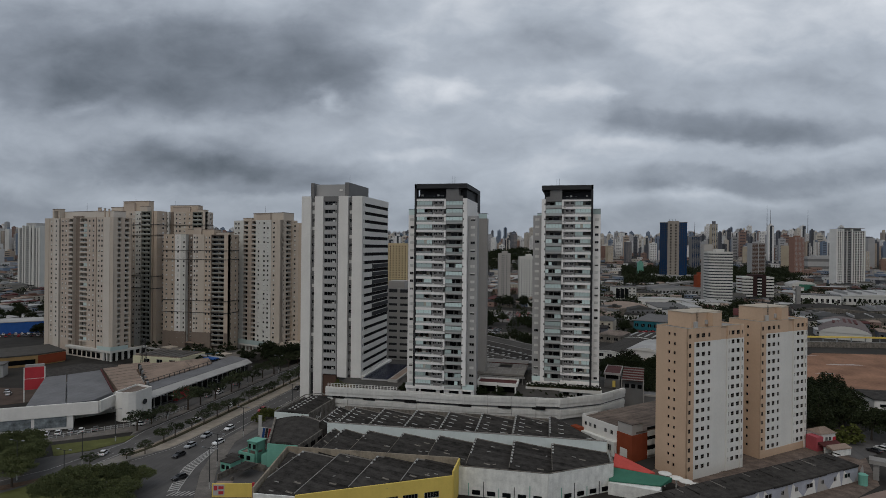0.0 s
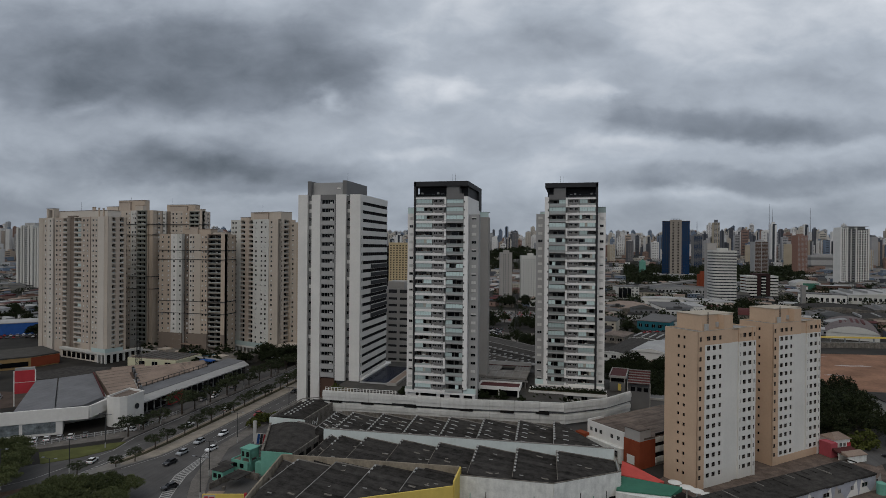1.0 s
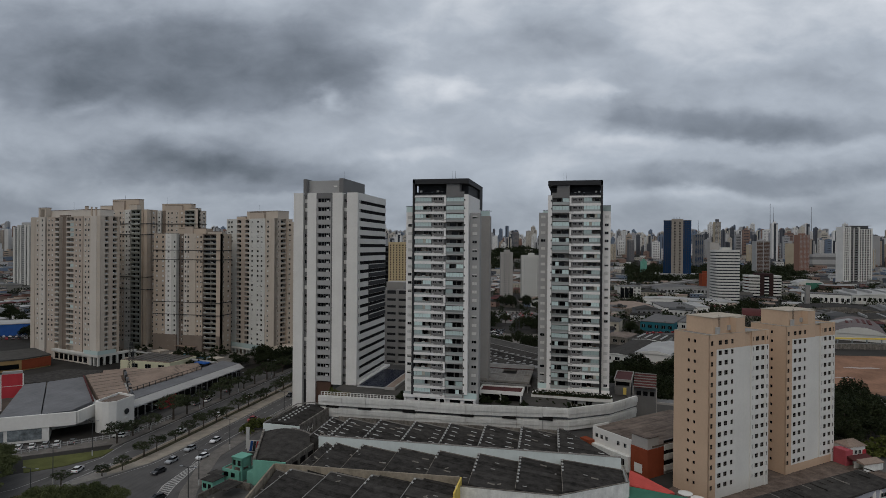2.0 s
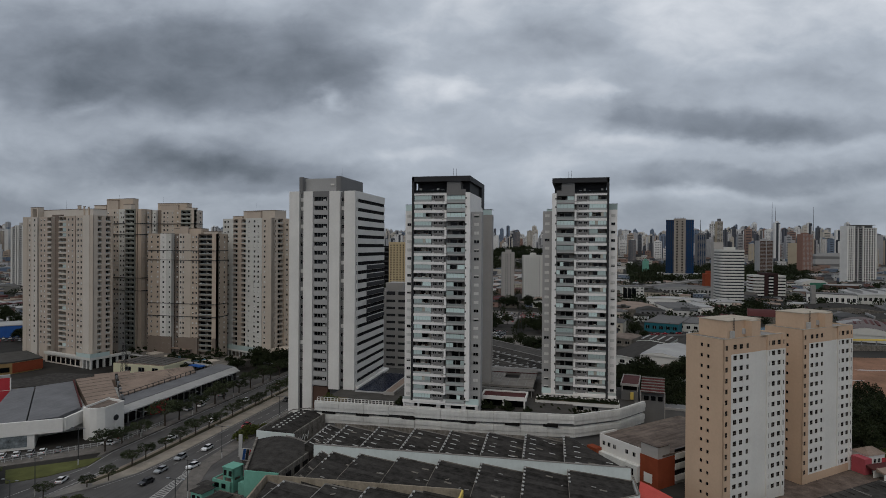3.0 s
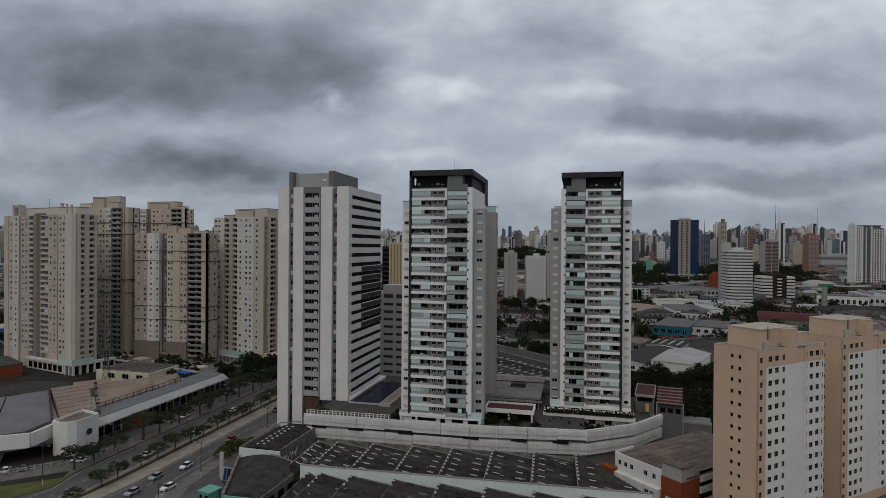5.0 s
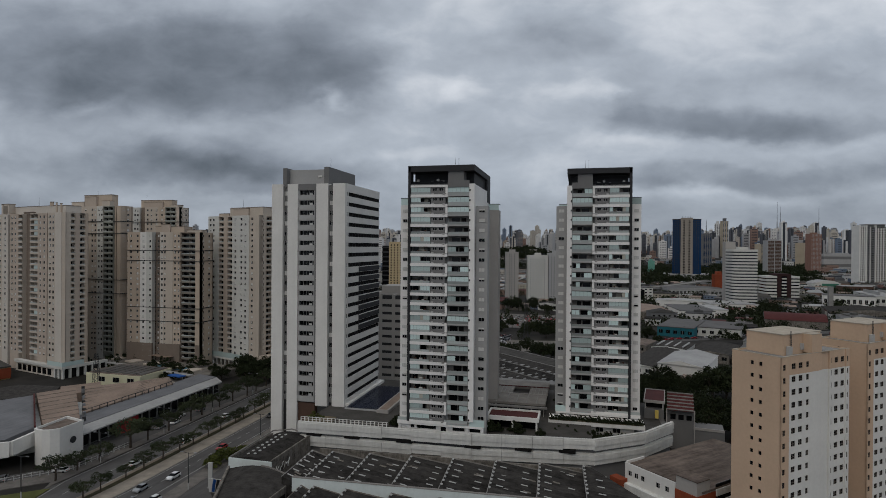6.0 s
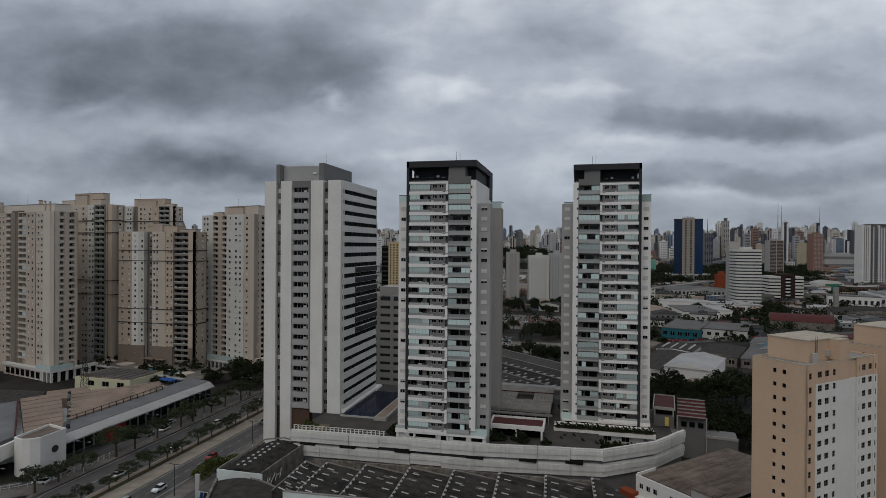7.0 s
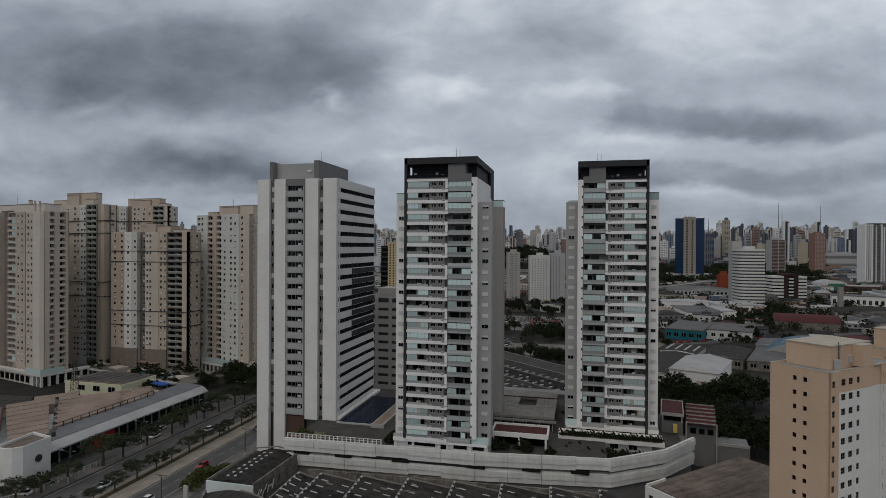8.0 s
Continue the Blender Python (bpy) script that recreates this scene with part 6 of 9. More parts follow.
        prism(bm, q, 6, [8.6, 8.6, 9.6, 9.6])
        part("main_roof", bm, M_SHEET, t, "grey sheet metal roof")
    bm = bmesh.new()
    beam(bm, (-171.0, 185.4, 9.0), (-203.5, 213.5, 9.9), 0.5)
    part("roof_flashing", bm, M_ROOFR, t)
    # tan shed roofs and service gap
    for q, h in (([(-172, 189), (-167.2, 198), (-197, 225), (-203, 214)], (8.6, 8.4, 10.2, 10.2)), ([(-171.4, 203.0), (-171.2, 231), (-180.4, 240), (-194, 226.5)], (8.2, 8.2, 10.0, 10.2)), ([(-171.2, 231.5), (-171.2, 247), (-177, 252), (-184, 240)], (8.0, 8.0, 9.4, 9.6))):
        bm = bmesh.new()
        prism(bm, q, 5.5, list(h))
        part("tan_roof", bm, M_ROOFB, t, "tan corrugated shed roof")
        a, b, c, d = [Vector((*p, z)) for p, z in zip(q, h)]
        for i in range(1, 8):
            s = i / 8
            bm = bmesh.new()
            beam(bm, a.lerp(d, s) + Vector((0, 0, 0.06)), b.lerp(c, s) + Vector((0, 0, 0.06)), 0.14)
            part("roof_seam", bm, M_OLDWALL, t)
    for i in range(9):
        bm = bmesh.new()
        p = Vector((-166.5, 199, 8.7)).lerp(Vector((-194.5, 226, 10.5)), i / 8)
        box(bm, p.x - 0.4, p.x + 0.4, p.y - 0.35, p.y + 0.35, p.z - 2.5, p.z - 0.1 + 0.3 * (i % 2))
        part("roof_unit", bm, M_STEEL if i % 2 else M_DARKM, t)
    bm = bmesh.new()
    for i in range(14):
        box(bm, -170.9, -170.7, 203 + i * 3.3, 203.2 + i * 3.3, 7.5, 9.3)
    box(bm, -170.9, -170.7, 203, 246, 9.2, 9.35)
    part("roof_rail", bm, M_DARKM, t)
    # long glazed wing with canopy
    boxes("wing", [(-172, -163.6, 192, 266, 0, 5.6)], M_GREYP, t)
    bm = bmesh.new()
    prism(bm, [(-164.2, 190), (-164.2, 266), (-173.0, 266), (-171.0, 190)], 5.6, [7.0, 7.0, 7.8, 7.8])
    part("wing_roof", bm, M_SHEET, t)
    bm = bmesh.new()
    prism(bm, [(-158.6, 191), (-158.6, 262), (-164.0, 266), (-164.0, 191)], 5.7, [6.1, 6.1, 6.9, 6.9])
    part("canopy", bm, M_ROOFW, t, "pale metal entrance canopy")
    for k in range(12):
        boxes("canopy_seam", [(-164, -158.7, 194 + k * 6, 194.1 + k * 6, 6.1, 6.2)], M_ROOFG, t)
    boxes("sign_band", [(-163.7, -163.4, 192, 266, 4.2, 5.7)], M_DARKG, t)
    for k in range(19):
        y = 194 + k * 3.8
        boxes("column", [(-163.5, -163.1, y, y + 0.35, 0, 4.3)], M_FRAME, t)
        boxes("shop_window", [(-163.55, -163.45, y + 0.4, y + 3.7, 0.5, 4.2)], M_GLASS, t)
    boxes("red_entrance", [(-163.2, -161.4, 209, 217, 0, 6.0)], M_RED, t, "bright red entrance portal")
    # red roof sign
    ang2 = math.degrees(math.atan2(4.4, 5.1))
    for nm, rows, mt, lab in (("sign_leg", [(-0.35, 0.0, -0.3, 0.3, 0, 14.2)], M_WHITE, ""), ("sign_leg", [(6.7, 6.7 + 0.35, -0.3, 0.3, 0, 14.2)], M_WHITE, ""),
                              ("red_sign", [(0, 6.7, -0.25, 0.2, 5.0, 9.4), (0, 6.7, -0.25, 0.2, 9.6, 14.2)], M_RED, "red sign panel with white rule"),
                              ("sign_rule", [(0, 6.7, -0.2, 0.1, 9.4, 9.6)], M_WHITE, ""), ("sign_head", [(0.1, 6.7 - 0.1, 0.0, 1.6, 14.2, 15.2)], M_ROOFW, "")):
        ob = boxes(nm, rows, mt, t, lab)
        ob.matrix_basis = pose(-219.5, 191.3, 0, 0, 0, ang2)


store()


def left_blocks():
    t = thing("low_shop", 0, 0, 0, 0, "ochre and brick-red low shop with flat brown roof", "shop")
    plan = [(-278.5, 250.4), (-275.4, 263.8), (-300, 276), (-322, 238), (-302, 222)]
    bm = bmesh.new()
    prism(bm, plan, 0, 5.6)
    part("wall", bm, mat("ochre_wall", (0.33, 0.22, 0.10), 0.85, 0.2, 0.3, 2.0), t)
    bm = bmesh.new()
    prism(bm, [(-278.3, 250.0), (-275.0, 263.9), (-275.4, 264.1), (-278.7, 250.4)], 0.6, 5.4)
    part("red_side", bm, M_ORANGE, t, "brick-red side wall")
    bm = bmesh.new()
    prism(bm, [(-279.2, 249.2), (-297, 228.0), (-297.4, 228.4), (-279.6, 249.8)], 1.2, 3.6)
    part("window_strip", bm, M_GLASS, t)
    bm = bmesh.new()
    prism(bm, [(-289 + (p[0] + 289) * 1.02, 250 + (p[1] - 250) * 1.02) for p in plan], 5.6, 6.3)
    part("roof", bm, M_TERR, t)
    t = thing("dark_hall", 0, 0, 0, 0, "long hall with black roof behind the showroom", "hall")
    plan = [(-241, 213), (-231, 231), (-213, 233), (-206, 224), (-228, 207)]
    bm = bmesh.new()
    prism(bm, plan, 0, 6.4)
    part("wall", bm, M_OLDWALL, t)
    bm = bmesh.new()
    prism(bm, plan, 6.4, [6.8, 7.6, 7.6, 6.9, 6.7])
    part("roof", bm, M_ROOF, t)
    bm = bmesh.new()
    prism(bm, [(-213, 233.5), (-204, 224.5), (-194, 234), (-204, 244)], 0, [7.4, 7.0, 6.8, 7.4])
    part("tan_bay", bm, M_ROOFB, t)
    t = thing("cream_depot", -231, 263.5, 0, -1.5, "cream depot with flat dark roof and roof lights", "depot")
    boxes("wall", [(0, 30, 0, 20, 0, 5.6)], mat("cream_render", (0.60, 0.57, 0.40), 0.85, 0.15, 0.2, 2.0, streak=0.3), t)
    boxes("roof", [(0.5, 29.5, 0.5, 19.5, 5.6, 5.8)], M_ROOFD, t)
    for k in range(7):
        boxes("roof_panel", [(2 + k * 4, 5 + k * 4, 2, 18, 5.8, 6.05)], M_ROOFG, t)
    for c in (9, 17, 25):
        piece("window", window_mesh(3.6, 2.2), t, c, -0.12, 2.2)
    t = thing("garden_podium", -262, 296, 0, -14, "pale podium with colonnade between the residential towers", "podium")
    boxes("deck", [(0, 84, 0, 26, 0, 3.6)], mat("stained_court_paving", (0.17, 0.155, 0.135), 0.95, 0.5, 0.2, 1.5), t)
    boxes("lower_deck", [(18, 84, -8, 0, 0, 2.0)], M_DIRTY, t)
    boxes("edge", [(0, 84, -0.4, 0.1, 3.4, 4.4), (18, 84, -8.3, -8.0, 1.6, 2.6)], M_LCREAM, t)
    for k in range(26):
        boxes("column", [(2 + k * 3.2, 2.5 + k * 3.2, -0.6, -0.1, 0, 3.4)], M_LCREAM, t)
    boxes("walkway", [(20, 82, -3.6, -1.2, 4.6, 5.0)], M_ROOFW, t)
    for k in range(10):
        boxes("walkway_post", [(22 + k * 6, 22.3 + k * 6, -2.5, -2.2, 2.0, 4.6)], M_WHITE, t)
    for k in range(5):
        boxes("planter", [(6 + k * 15, 13 + k * 15, 6, 12, 3.6, 4.2)], M_LCREAM, t)
    boxes("pergola", [(30, 44, 14, 20, 6.4, 6.7)], M_ROOFB, t)
    boxes("pool", [(40, 66, 6, 12, 3.6, 3.75)], mat("shallow_pool_tiles", (0.10, 0.24, 0.32), 0.2, 0.2, 0.5, 2.0, spec=0.4), t)
    boxes("blue_awning", [(72, 80, -7, -2, 4.4, 4.9)], M_BLUE, t)
    t = thing("tower_base", -316, 287.6, 0, -14, "white colonnaded base of the broad residential tower", "building")
    boxes("deck", [(26, 68.4, -2.4, 0.0, 4.6, 5.9)], M_LWHITE, t)
    boxes("side_deck", [(66.5, 68.4, 0.0, 20, 4.6, 5.9)], M_LWHITE, t)
    boxes("front_wall", [(26, 60, -1.6, -0.1, 0, 4.6)], M_LSTRIP, t)
    for k in range(7):
        boxes("shop_window", [(28.5 + k * 4.4, 31.5 + k * 4.4, -1.75, -1.6, 0.8, 3.8)], M_GLASS, t)
    for k in range(3):
        boxes("column", [(61 + k * 3.2, 62.1 + k * 3.2, -2.2, -1.3, 0, 4.6)], M_LWHITE, t)
    for k in range(6):
        boxes("side_column", [(67.3, 68.2, 1.2 + k * 3.6, 2.2 + k * 3.6, 0, 4.6)], M_LWHITE, t)
    # near-black blocks behind the columns stand for the arcade's shade
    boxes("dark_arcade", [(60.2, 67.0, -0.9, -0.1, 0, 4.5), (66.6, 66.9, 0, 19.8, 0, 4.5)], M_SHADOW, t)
    boxes("glass_parapet", [(56, 68.3, -2.4, -2.32, 5.9, 8.0)], M_GLAZ, t)
    boxes("side_glass_parapet", [(68.3, 68.38, -2.3, 8, 5.9, 8.0)], M_GLAZ, t)
    t = thing("tower_base", -210.5, 318.3, 0, -18, "glazed and colonnaded base of a residential tower", "building")
    boxes("deck", [(0, 46, 0, 5.4, 4.6, 5.6)], M_LWHITE, t)
    boxes("glass_parapet", [(0, 34, 0, 0.08, 5.6, 8.2)], M_GLAZ, t)
    for k in range(15):
        boxes("column", [(0.5 + k * 3.2, 1.1 + k * 3.2, 0.1, 0.7, 0, 4.6)], M_LWHITE, t)
    boxes("side_wing", [(42, 64, 4, 30, 0, 8.0)], M_LCREAM, t)
    for k in range(7):
        boxes("side_window", [(42.5 + k * 3, 44.5 + k * 3, 3.9, 4.0, 2.0, 6.5)], M_GLASS, t)
    t = thing("white_shed", -300, 170, 0, 36, "grey-white shed wall beside the car park", "shed")
    boxes("wall", [(30, 56, 26, 34, 0, 6.0)], M_GREYL, t)
    boxes("roof", [(29.5, 56.5, 25.5, 34.5, 6.0, 6.4)], M_ROOFG, t)
    slab("car_park", [(-262, 168), (-236, 172), (-214, 196), (-222, 212), (-262, 206)], -0.2, 0.1, mat("dark_earth", (0.085, 0.062, 0.05), 0.95, 0.4, 0.2, 2.0), "dark brown earth car park")


left_blocks()


# the city beyond
def at(a, d):
    """Plan place d metres ahead and a * d to the side of the walk's middle."""
    return -5 + d * (-0.224 + 0.974 * a), 28 + d * (0.974 + 0.224 * a)


def slab_tower(name, x, y, turn, w, dep, H, wall, glz, label, category="building", piers=6, floor=3.2, band=1.5, base=0.0, crown=None, group=""):
    """A far block: glazed core behind floor bands and piers."""
    t = thing(name, x, y, lift(x, y), turn, label, category, group)
    boxes("core", [(-w / 2 + 0.4, w / 2 - 0.4, 0.4, dep - 0.4, 0, H - 0.5)], glz, t)
    n = int((H - base) / floor)
    bm = bmesh.new()
    for i in range(n + 1):
        z = base + i * floor
        box(bm, -w / 2, w / 2, 0, dep, z - band / 2 if i else 0, min(z + band / 2, H))
    ob = part("banding", bm, wall, t)
    tagged(ob, kind="stuff")
    if piers:
        bm = bmesh.new()
        for i in range(piers + 1):
            px = -w / 2 + i * w / piers
            box(bm, px - 0.7, px + 0.7, -0.06, dep + 0.06, 0, H)
        m = max(2, round(dep / w * piers))
        for i in range(m):
            py = (i + 0.5) * dep / m
            box(bm, -w / 2 - 0.06, w / 2 + 0.06, py - 0.6, py + 0.6, 0, H)
        tagged(part("pier_grid", bm, wall, t), kind="stuff")
    boxes("roof_block", [(-w / 4, w / 4, dep * 0.25, dep * 0.75, H - 0.2, H + (crown or 3.5))], wall, t)
    return t


def special_towers():
    # dark blue glass tower with a concrete spine
    t = thing("glass_tower", 205.8, 1300, 0, -8, "dark blue glass office tower with grey concrete spine", "tower")
    boxes("glass_wing", [(-27, -9.5, 1, 34, 12, 123)], M_GLASSB, t)
    boxes("glass_wing", [(9.5, 27, 1, 34, 12, 123)], M_GLASSB, t)
    boxes("spine", [(-11.5, 11.5, 0, 36, 0, 127)], mat("grey_tan_concrete", (0.30, 0.265, 0.225), 0.9, 0.2, 0.1, 1.0, streak=0.3), t, "grey concrete spine with small windows")
    boxes("wing_cap", [(-27.3, -9.5, 0.8, 34.3, 123, 124.5), (9.5, 27.3, 0.8, 34.3, 123, 124.5)], M_DARKG, t)
    for i in range(33):
        for x in (-6.6, 3.4):
            boxes("spine_window", [(x, x + 3.2, -0.3, 0.1, 14 + i * 3.3, 15.6 + i * 3.3)], M_GLASS, t)
    for x in (-22.6, -18.2, -13.9, 13.9, 18.2, 22.6):
        boxes("mullion", [(x - 0.25, x + 0.25, 0.6, 1.1, 12, 123)], M_DARKG, t)
    lines = boxes("floor_grid", [(a, b, 0.75, 1.1, 15 + i * 4, 15.4 + i * 4) for i in range(27) for a, b in ((-27.1, -9.5), (9.5, 27.1))], M_DARKG, t)
    tagged(lines, kind="stuff")
    boxes("podium", [(-44, 44, -10, 44, 0, 12), (-44, 44, -10.5, -9.8, 3.5, 4.6), (-44, 44, -10.5, -9.8, 8, 9)], M_GREYL, t)
    bm = bmesh.new()
    for k in range(6):
        cyl(bm, -8 + k * 3, 10, 127, 131 - k % 2, 0.3, 0.2, 6)
    part("roof_masts", bm, M_DARKM, t)
    # rounded white banded office
    t = thing("banded_tower", 172.5, 745, 0, 6, "white office tower with rounded corner and dark window bands", "tower")
    bm = bmesh.new()
    out = [(-13, 8), (-12.4, 5), (-11, 2.6), (-8.8, 0.8), (-6, 0), (13, 0), (13, 24), (-13, 24)]
    inn = [(x * 0.965, 1 + (y - 1) * 0.96) for x, y in out]
    prism(bm, inn, 0, 63)
    part("core", bm, mat("grey_band_glass", (0.045, 0.047, 0.053), 0.3, 0.3, 0.2, 1.0), t)
    for i in range(18):
        bm = bmesh.new()
        prism(bm, out, 2.0 + i * 3.5, 4.1 + i * 3.5 if i < 17 else 64.0)
        part("floor_band", bm, M_LWHITE, t)
    boxes("roof_block", [(-4, 6, 8, 18, 63.5, 67)], M_LWHITE, t)
    boxes("rear_block", [(-13, -2, 24.1, 34, 0, 73)], M_FIN, t, "taller grey rear stair block")
    # small office with dark centre
    t = thing("small_office", 243, 850, 0, 4, "white office with dark brick centre bay", "building")
    boxes("core", [(-19.5, 19.5, 0.5, 24, 0, 29)], M_GLASS, t)
    for i in range(7):
        boxes("floor_band", [(-20, -6.5, 0, 24.4, 3 + i * 4.1, 5.6 + i * 4.1)], M_LWHITE, t)
        boxes("floor_band", [(10, 20, 0, 24.4, 3 + i * 4.1, 5.6 + i * 4.1)], M_LWHITE, t)
        boxes("bay_band", [(-1.2, 4.4, -0.8, 0, 1.5 + i * 4.1, 3.3 + i * 4.1)], M_LWHITE, t)
    boxes("centre", [(-6.5, 10, -0.4, 24.5, 0, 33)], mat("dark_brick", (0.040, 0.022, 0.021), 0.9, 0.2), t)
    boxes("bay", [(-1.5, 4.8, -0.7, -0.3, 0, 30)], M_GLASS, t)
    # large white-framed apartment tower
    t = thing("apartment_tower_far", 520, 1250, 0, 15, "white and glass apartment tower with open frame bays", "tower")
    boxes("core", [(-29, 27, 1, 18, 0, 106)], M_GLASS, t)
    for x, w, h in ((-28, 1.6, 109), (-23.5, 0.7, 106), (-19.5, 0.7, 106), (-15.5, 1.5, 109), (-8, 0.9, 106), (2.0, 1.3, 109), (7.0, 0.7, 104), (12, 0.7, 104), (17, 0.7, 104), (22, 0.7, 104), (26.6, 1.2, 106)):
        boxes("pier", [(x - w, x + w, 0, 19, 0, h)], M_WHITE, t)
    for i in range(32):
        boxes("floor_band", [(-28, -15.5, 0.4, 18.6, 3 + i * 3.25, 3.9 + i * 3.25), (2, 27, 0.4, 18.6, 3 + i * 3.25, 4.0 + i * 3.25)], M_WHITE, t)
        boxes("balcony_band", [(-15, 1.2, -0.6, 18.7, 3 + i * 3.25, 4.1 + i * 3.25)], M_GREYL, t)
    boxes("roof_block", [(-14, 22, 4, 16, 106, 110.5)], M_GREYP, t)
    boxes("roof_slab", [(-16, 27, 1, 18, 110.5, 111.3)], M_GREYL, t)
    # slim dark tower with a spire
    x, y = at(0.449, 1700)
    t = slab_tower("spire_tower", x, y, 8, 24, 22, 106 - lift(x, y), M_GREYP, M_GLASSB, "slim dark office tower with a tall spire", "tower", 4, 3.4, 1.2)
    bm = bmesh.new()
    cyl(bm, 0, 11, 90, 150 - lift(x, y), 1.6, 0.3, 6)
    part("spire", bm, M_DARKM, t)
    # slim towers seen between the twins
    faded = mat("faded_window_glass", (0.085, 0.09, 0.10), 0.4, 0.3, 0.3, 2.0)
    for x, w, H, mt, lab in ((-88.5, 15, 58.8, M_FIN, "pale concrete apartment tower with narrow window slots"), (-57, 24, 55.0, M_LWHITE, "white apartment block with columns of small windows"), (-36, 16, 58.0, M_GREYL, "grey apartment block with columns of windows")):
        t = thing("apartment_block", x, 750, 0, 13, lab, "tower", "mid-distance blocks")
        bm = bmesh.new()
        cols = [(c, 1.2) for c in ([-3.5, -1.2, 2.6] if w < 16 and mt is M_FIN else [-w / 2 + 2.6 + k * 3.4 for k in range(int((w - 3) / 3.4))])]
        rows = [(2 + k * 2.8, 1.2) for k in range(int(H / 2.8) - 1)]
        facade(bm, w, 0, H, cols, rows, 0.5, 0, 0, -w / 2)
        box(bm, -w / 2, w / 2, 1.0, 16, 0, H)
        part("wall", bm, mt, t)
        for c, ww in cols:
            boxes("window_column", [(c - ww / 2 - 0.1, c + ww / 2 + 0.1, 0.3, 1.0, 1, H - 1)], faded, t)
        boxes("roof_block", [(-3, 4, 4, 12, H, H + 3)], mt, t)
    slab_tower("banded_block", -91, 283, -2, 18, 20, 44, M_FIN, M_DARKG, "grey block with horizontal window bands behind the office tower", piers=3, floor=3.4, band=2.2)
    t = thing("yellow_block", -252, 800, 0, 13, "yellow apartment block with dark windows", "tower")
    bm = bmesh.new()
    cols = [(-10 + k * 4.4, 1.8) for k in range(6)]
    rows = [(2.5 + k * 3.5, 1.9) for k in range(19)]
    facade(bm, 28, 0, 71, cols, rows, 0.6, 0, 0, -13)
    box(bm, -13, 15, 1.2, 20, 0, 71)
    part("wall", bm, mat("ochre_paint", (0.50, 0.395, 0.235), 0.85, 0.15, 0.1, 1.0), t)
    boxes("glazing", [(-12.8, 14.8, 0.6, 1.2, 1, 70)], M_GLASS, t)
    slab_tower("dark_office", -276, 860, 13, 40, 20, 66, M_DARKG, M_GLASS, "dark banded office block", piers=0, floor=7.0, band=2.2)
    t = thing("apartment_tower_far", -771, 675, 0, -6, "pale grey apartment tower with tall white piers and dark recesses", "tower")
    boxes("core", [(-22, 22, 1.5, 22, 0, 88)], M_GREYP, t)
    for x, w in ((-20.5, 1.8), (-12.5, 1.3), (-7.5, 1.3), (2.0, 1.6), (8.5, 2.4), (16.0, 1.2), (20.8, 1.6)):
        boxes("pier", [(x - w, x + w, 0, 23, 0, 91 if abs(x) < 14 else 88)], M_LWHITE, t)
    for i in range(28):
        boxes("floor_band", [(-18.7, -13.8, 0.6, 3, 3 + i * 3.05, 4.3 + i * 3.05), (10.9, 14.8, 0.6, 3, 3 + i * 3.05, 4.3 + i * 3.05), (-6.2, 0.4, 0.9, 3, 3 + i * 3.05, 4.6 + i * 3.05)], M_GREYL, t)
    boxes("dark_slot", [(3.6, 6.1, 1.2, 1.6, 0, 88)], M_GLASS, t)
    boxes("roof_block", [(-12, 8, 5, 18, 88, 95)], M_GREYL, t)
    for x, y, w, H, mt in ((-700, 830, 30, 74, M_GREYL), (-1010, 900, 46, 100, M_LCREAM), (-620, 800, 26, 70, M_LWHITE)):
        slab_tower("apartment_block", x, y, -20, w, 22, H, mt, M_GLASS, "pale apartment block far across the avenue", "tower", 6, 3.0, 1.4, group="far left blocks")
    slab_tower("orange_block", 189, 938, 10, 14, 12, 28, M_ORANGE, M_ORANGE, "plain brick-red block beside a warehouse", piers=0)
    slab_tower("grey_hall", 735, 1930, 12, 105, 40, 44, M_GREYL, M_GREYP, "broad grey concrete hall on the ridge", piers=0, floor=22, band=14)
    slab_tower("brick_tower", 568, 1650, 15, 25, 22, 102, mat("red_brick_far", (0.27, 0.155, 0.12), 0.9, 0.2), M_GREYL, "red brick apartment tower", "tower", 7, 3.2, 1.5)
    slab_tower("brown_tower", 429, 1500, 8, 30, 24, 84, M_GREYL, M_BROWN, "grey apartment tower with brown centre", "tower", 2, 3.2, 0.7)
    slab_tower("teal_sign_block", 162, 1500, 8, 14, 10, 34, M_TEAL, M_TEAL, "teal block with large hoarding", piers=0)


special_towers()


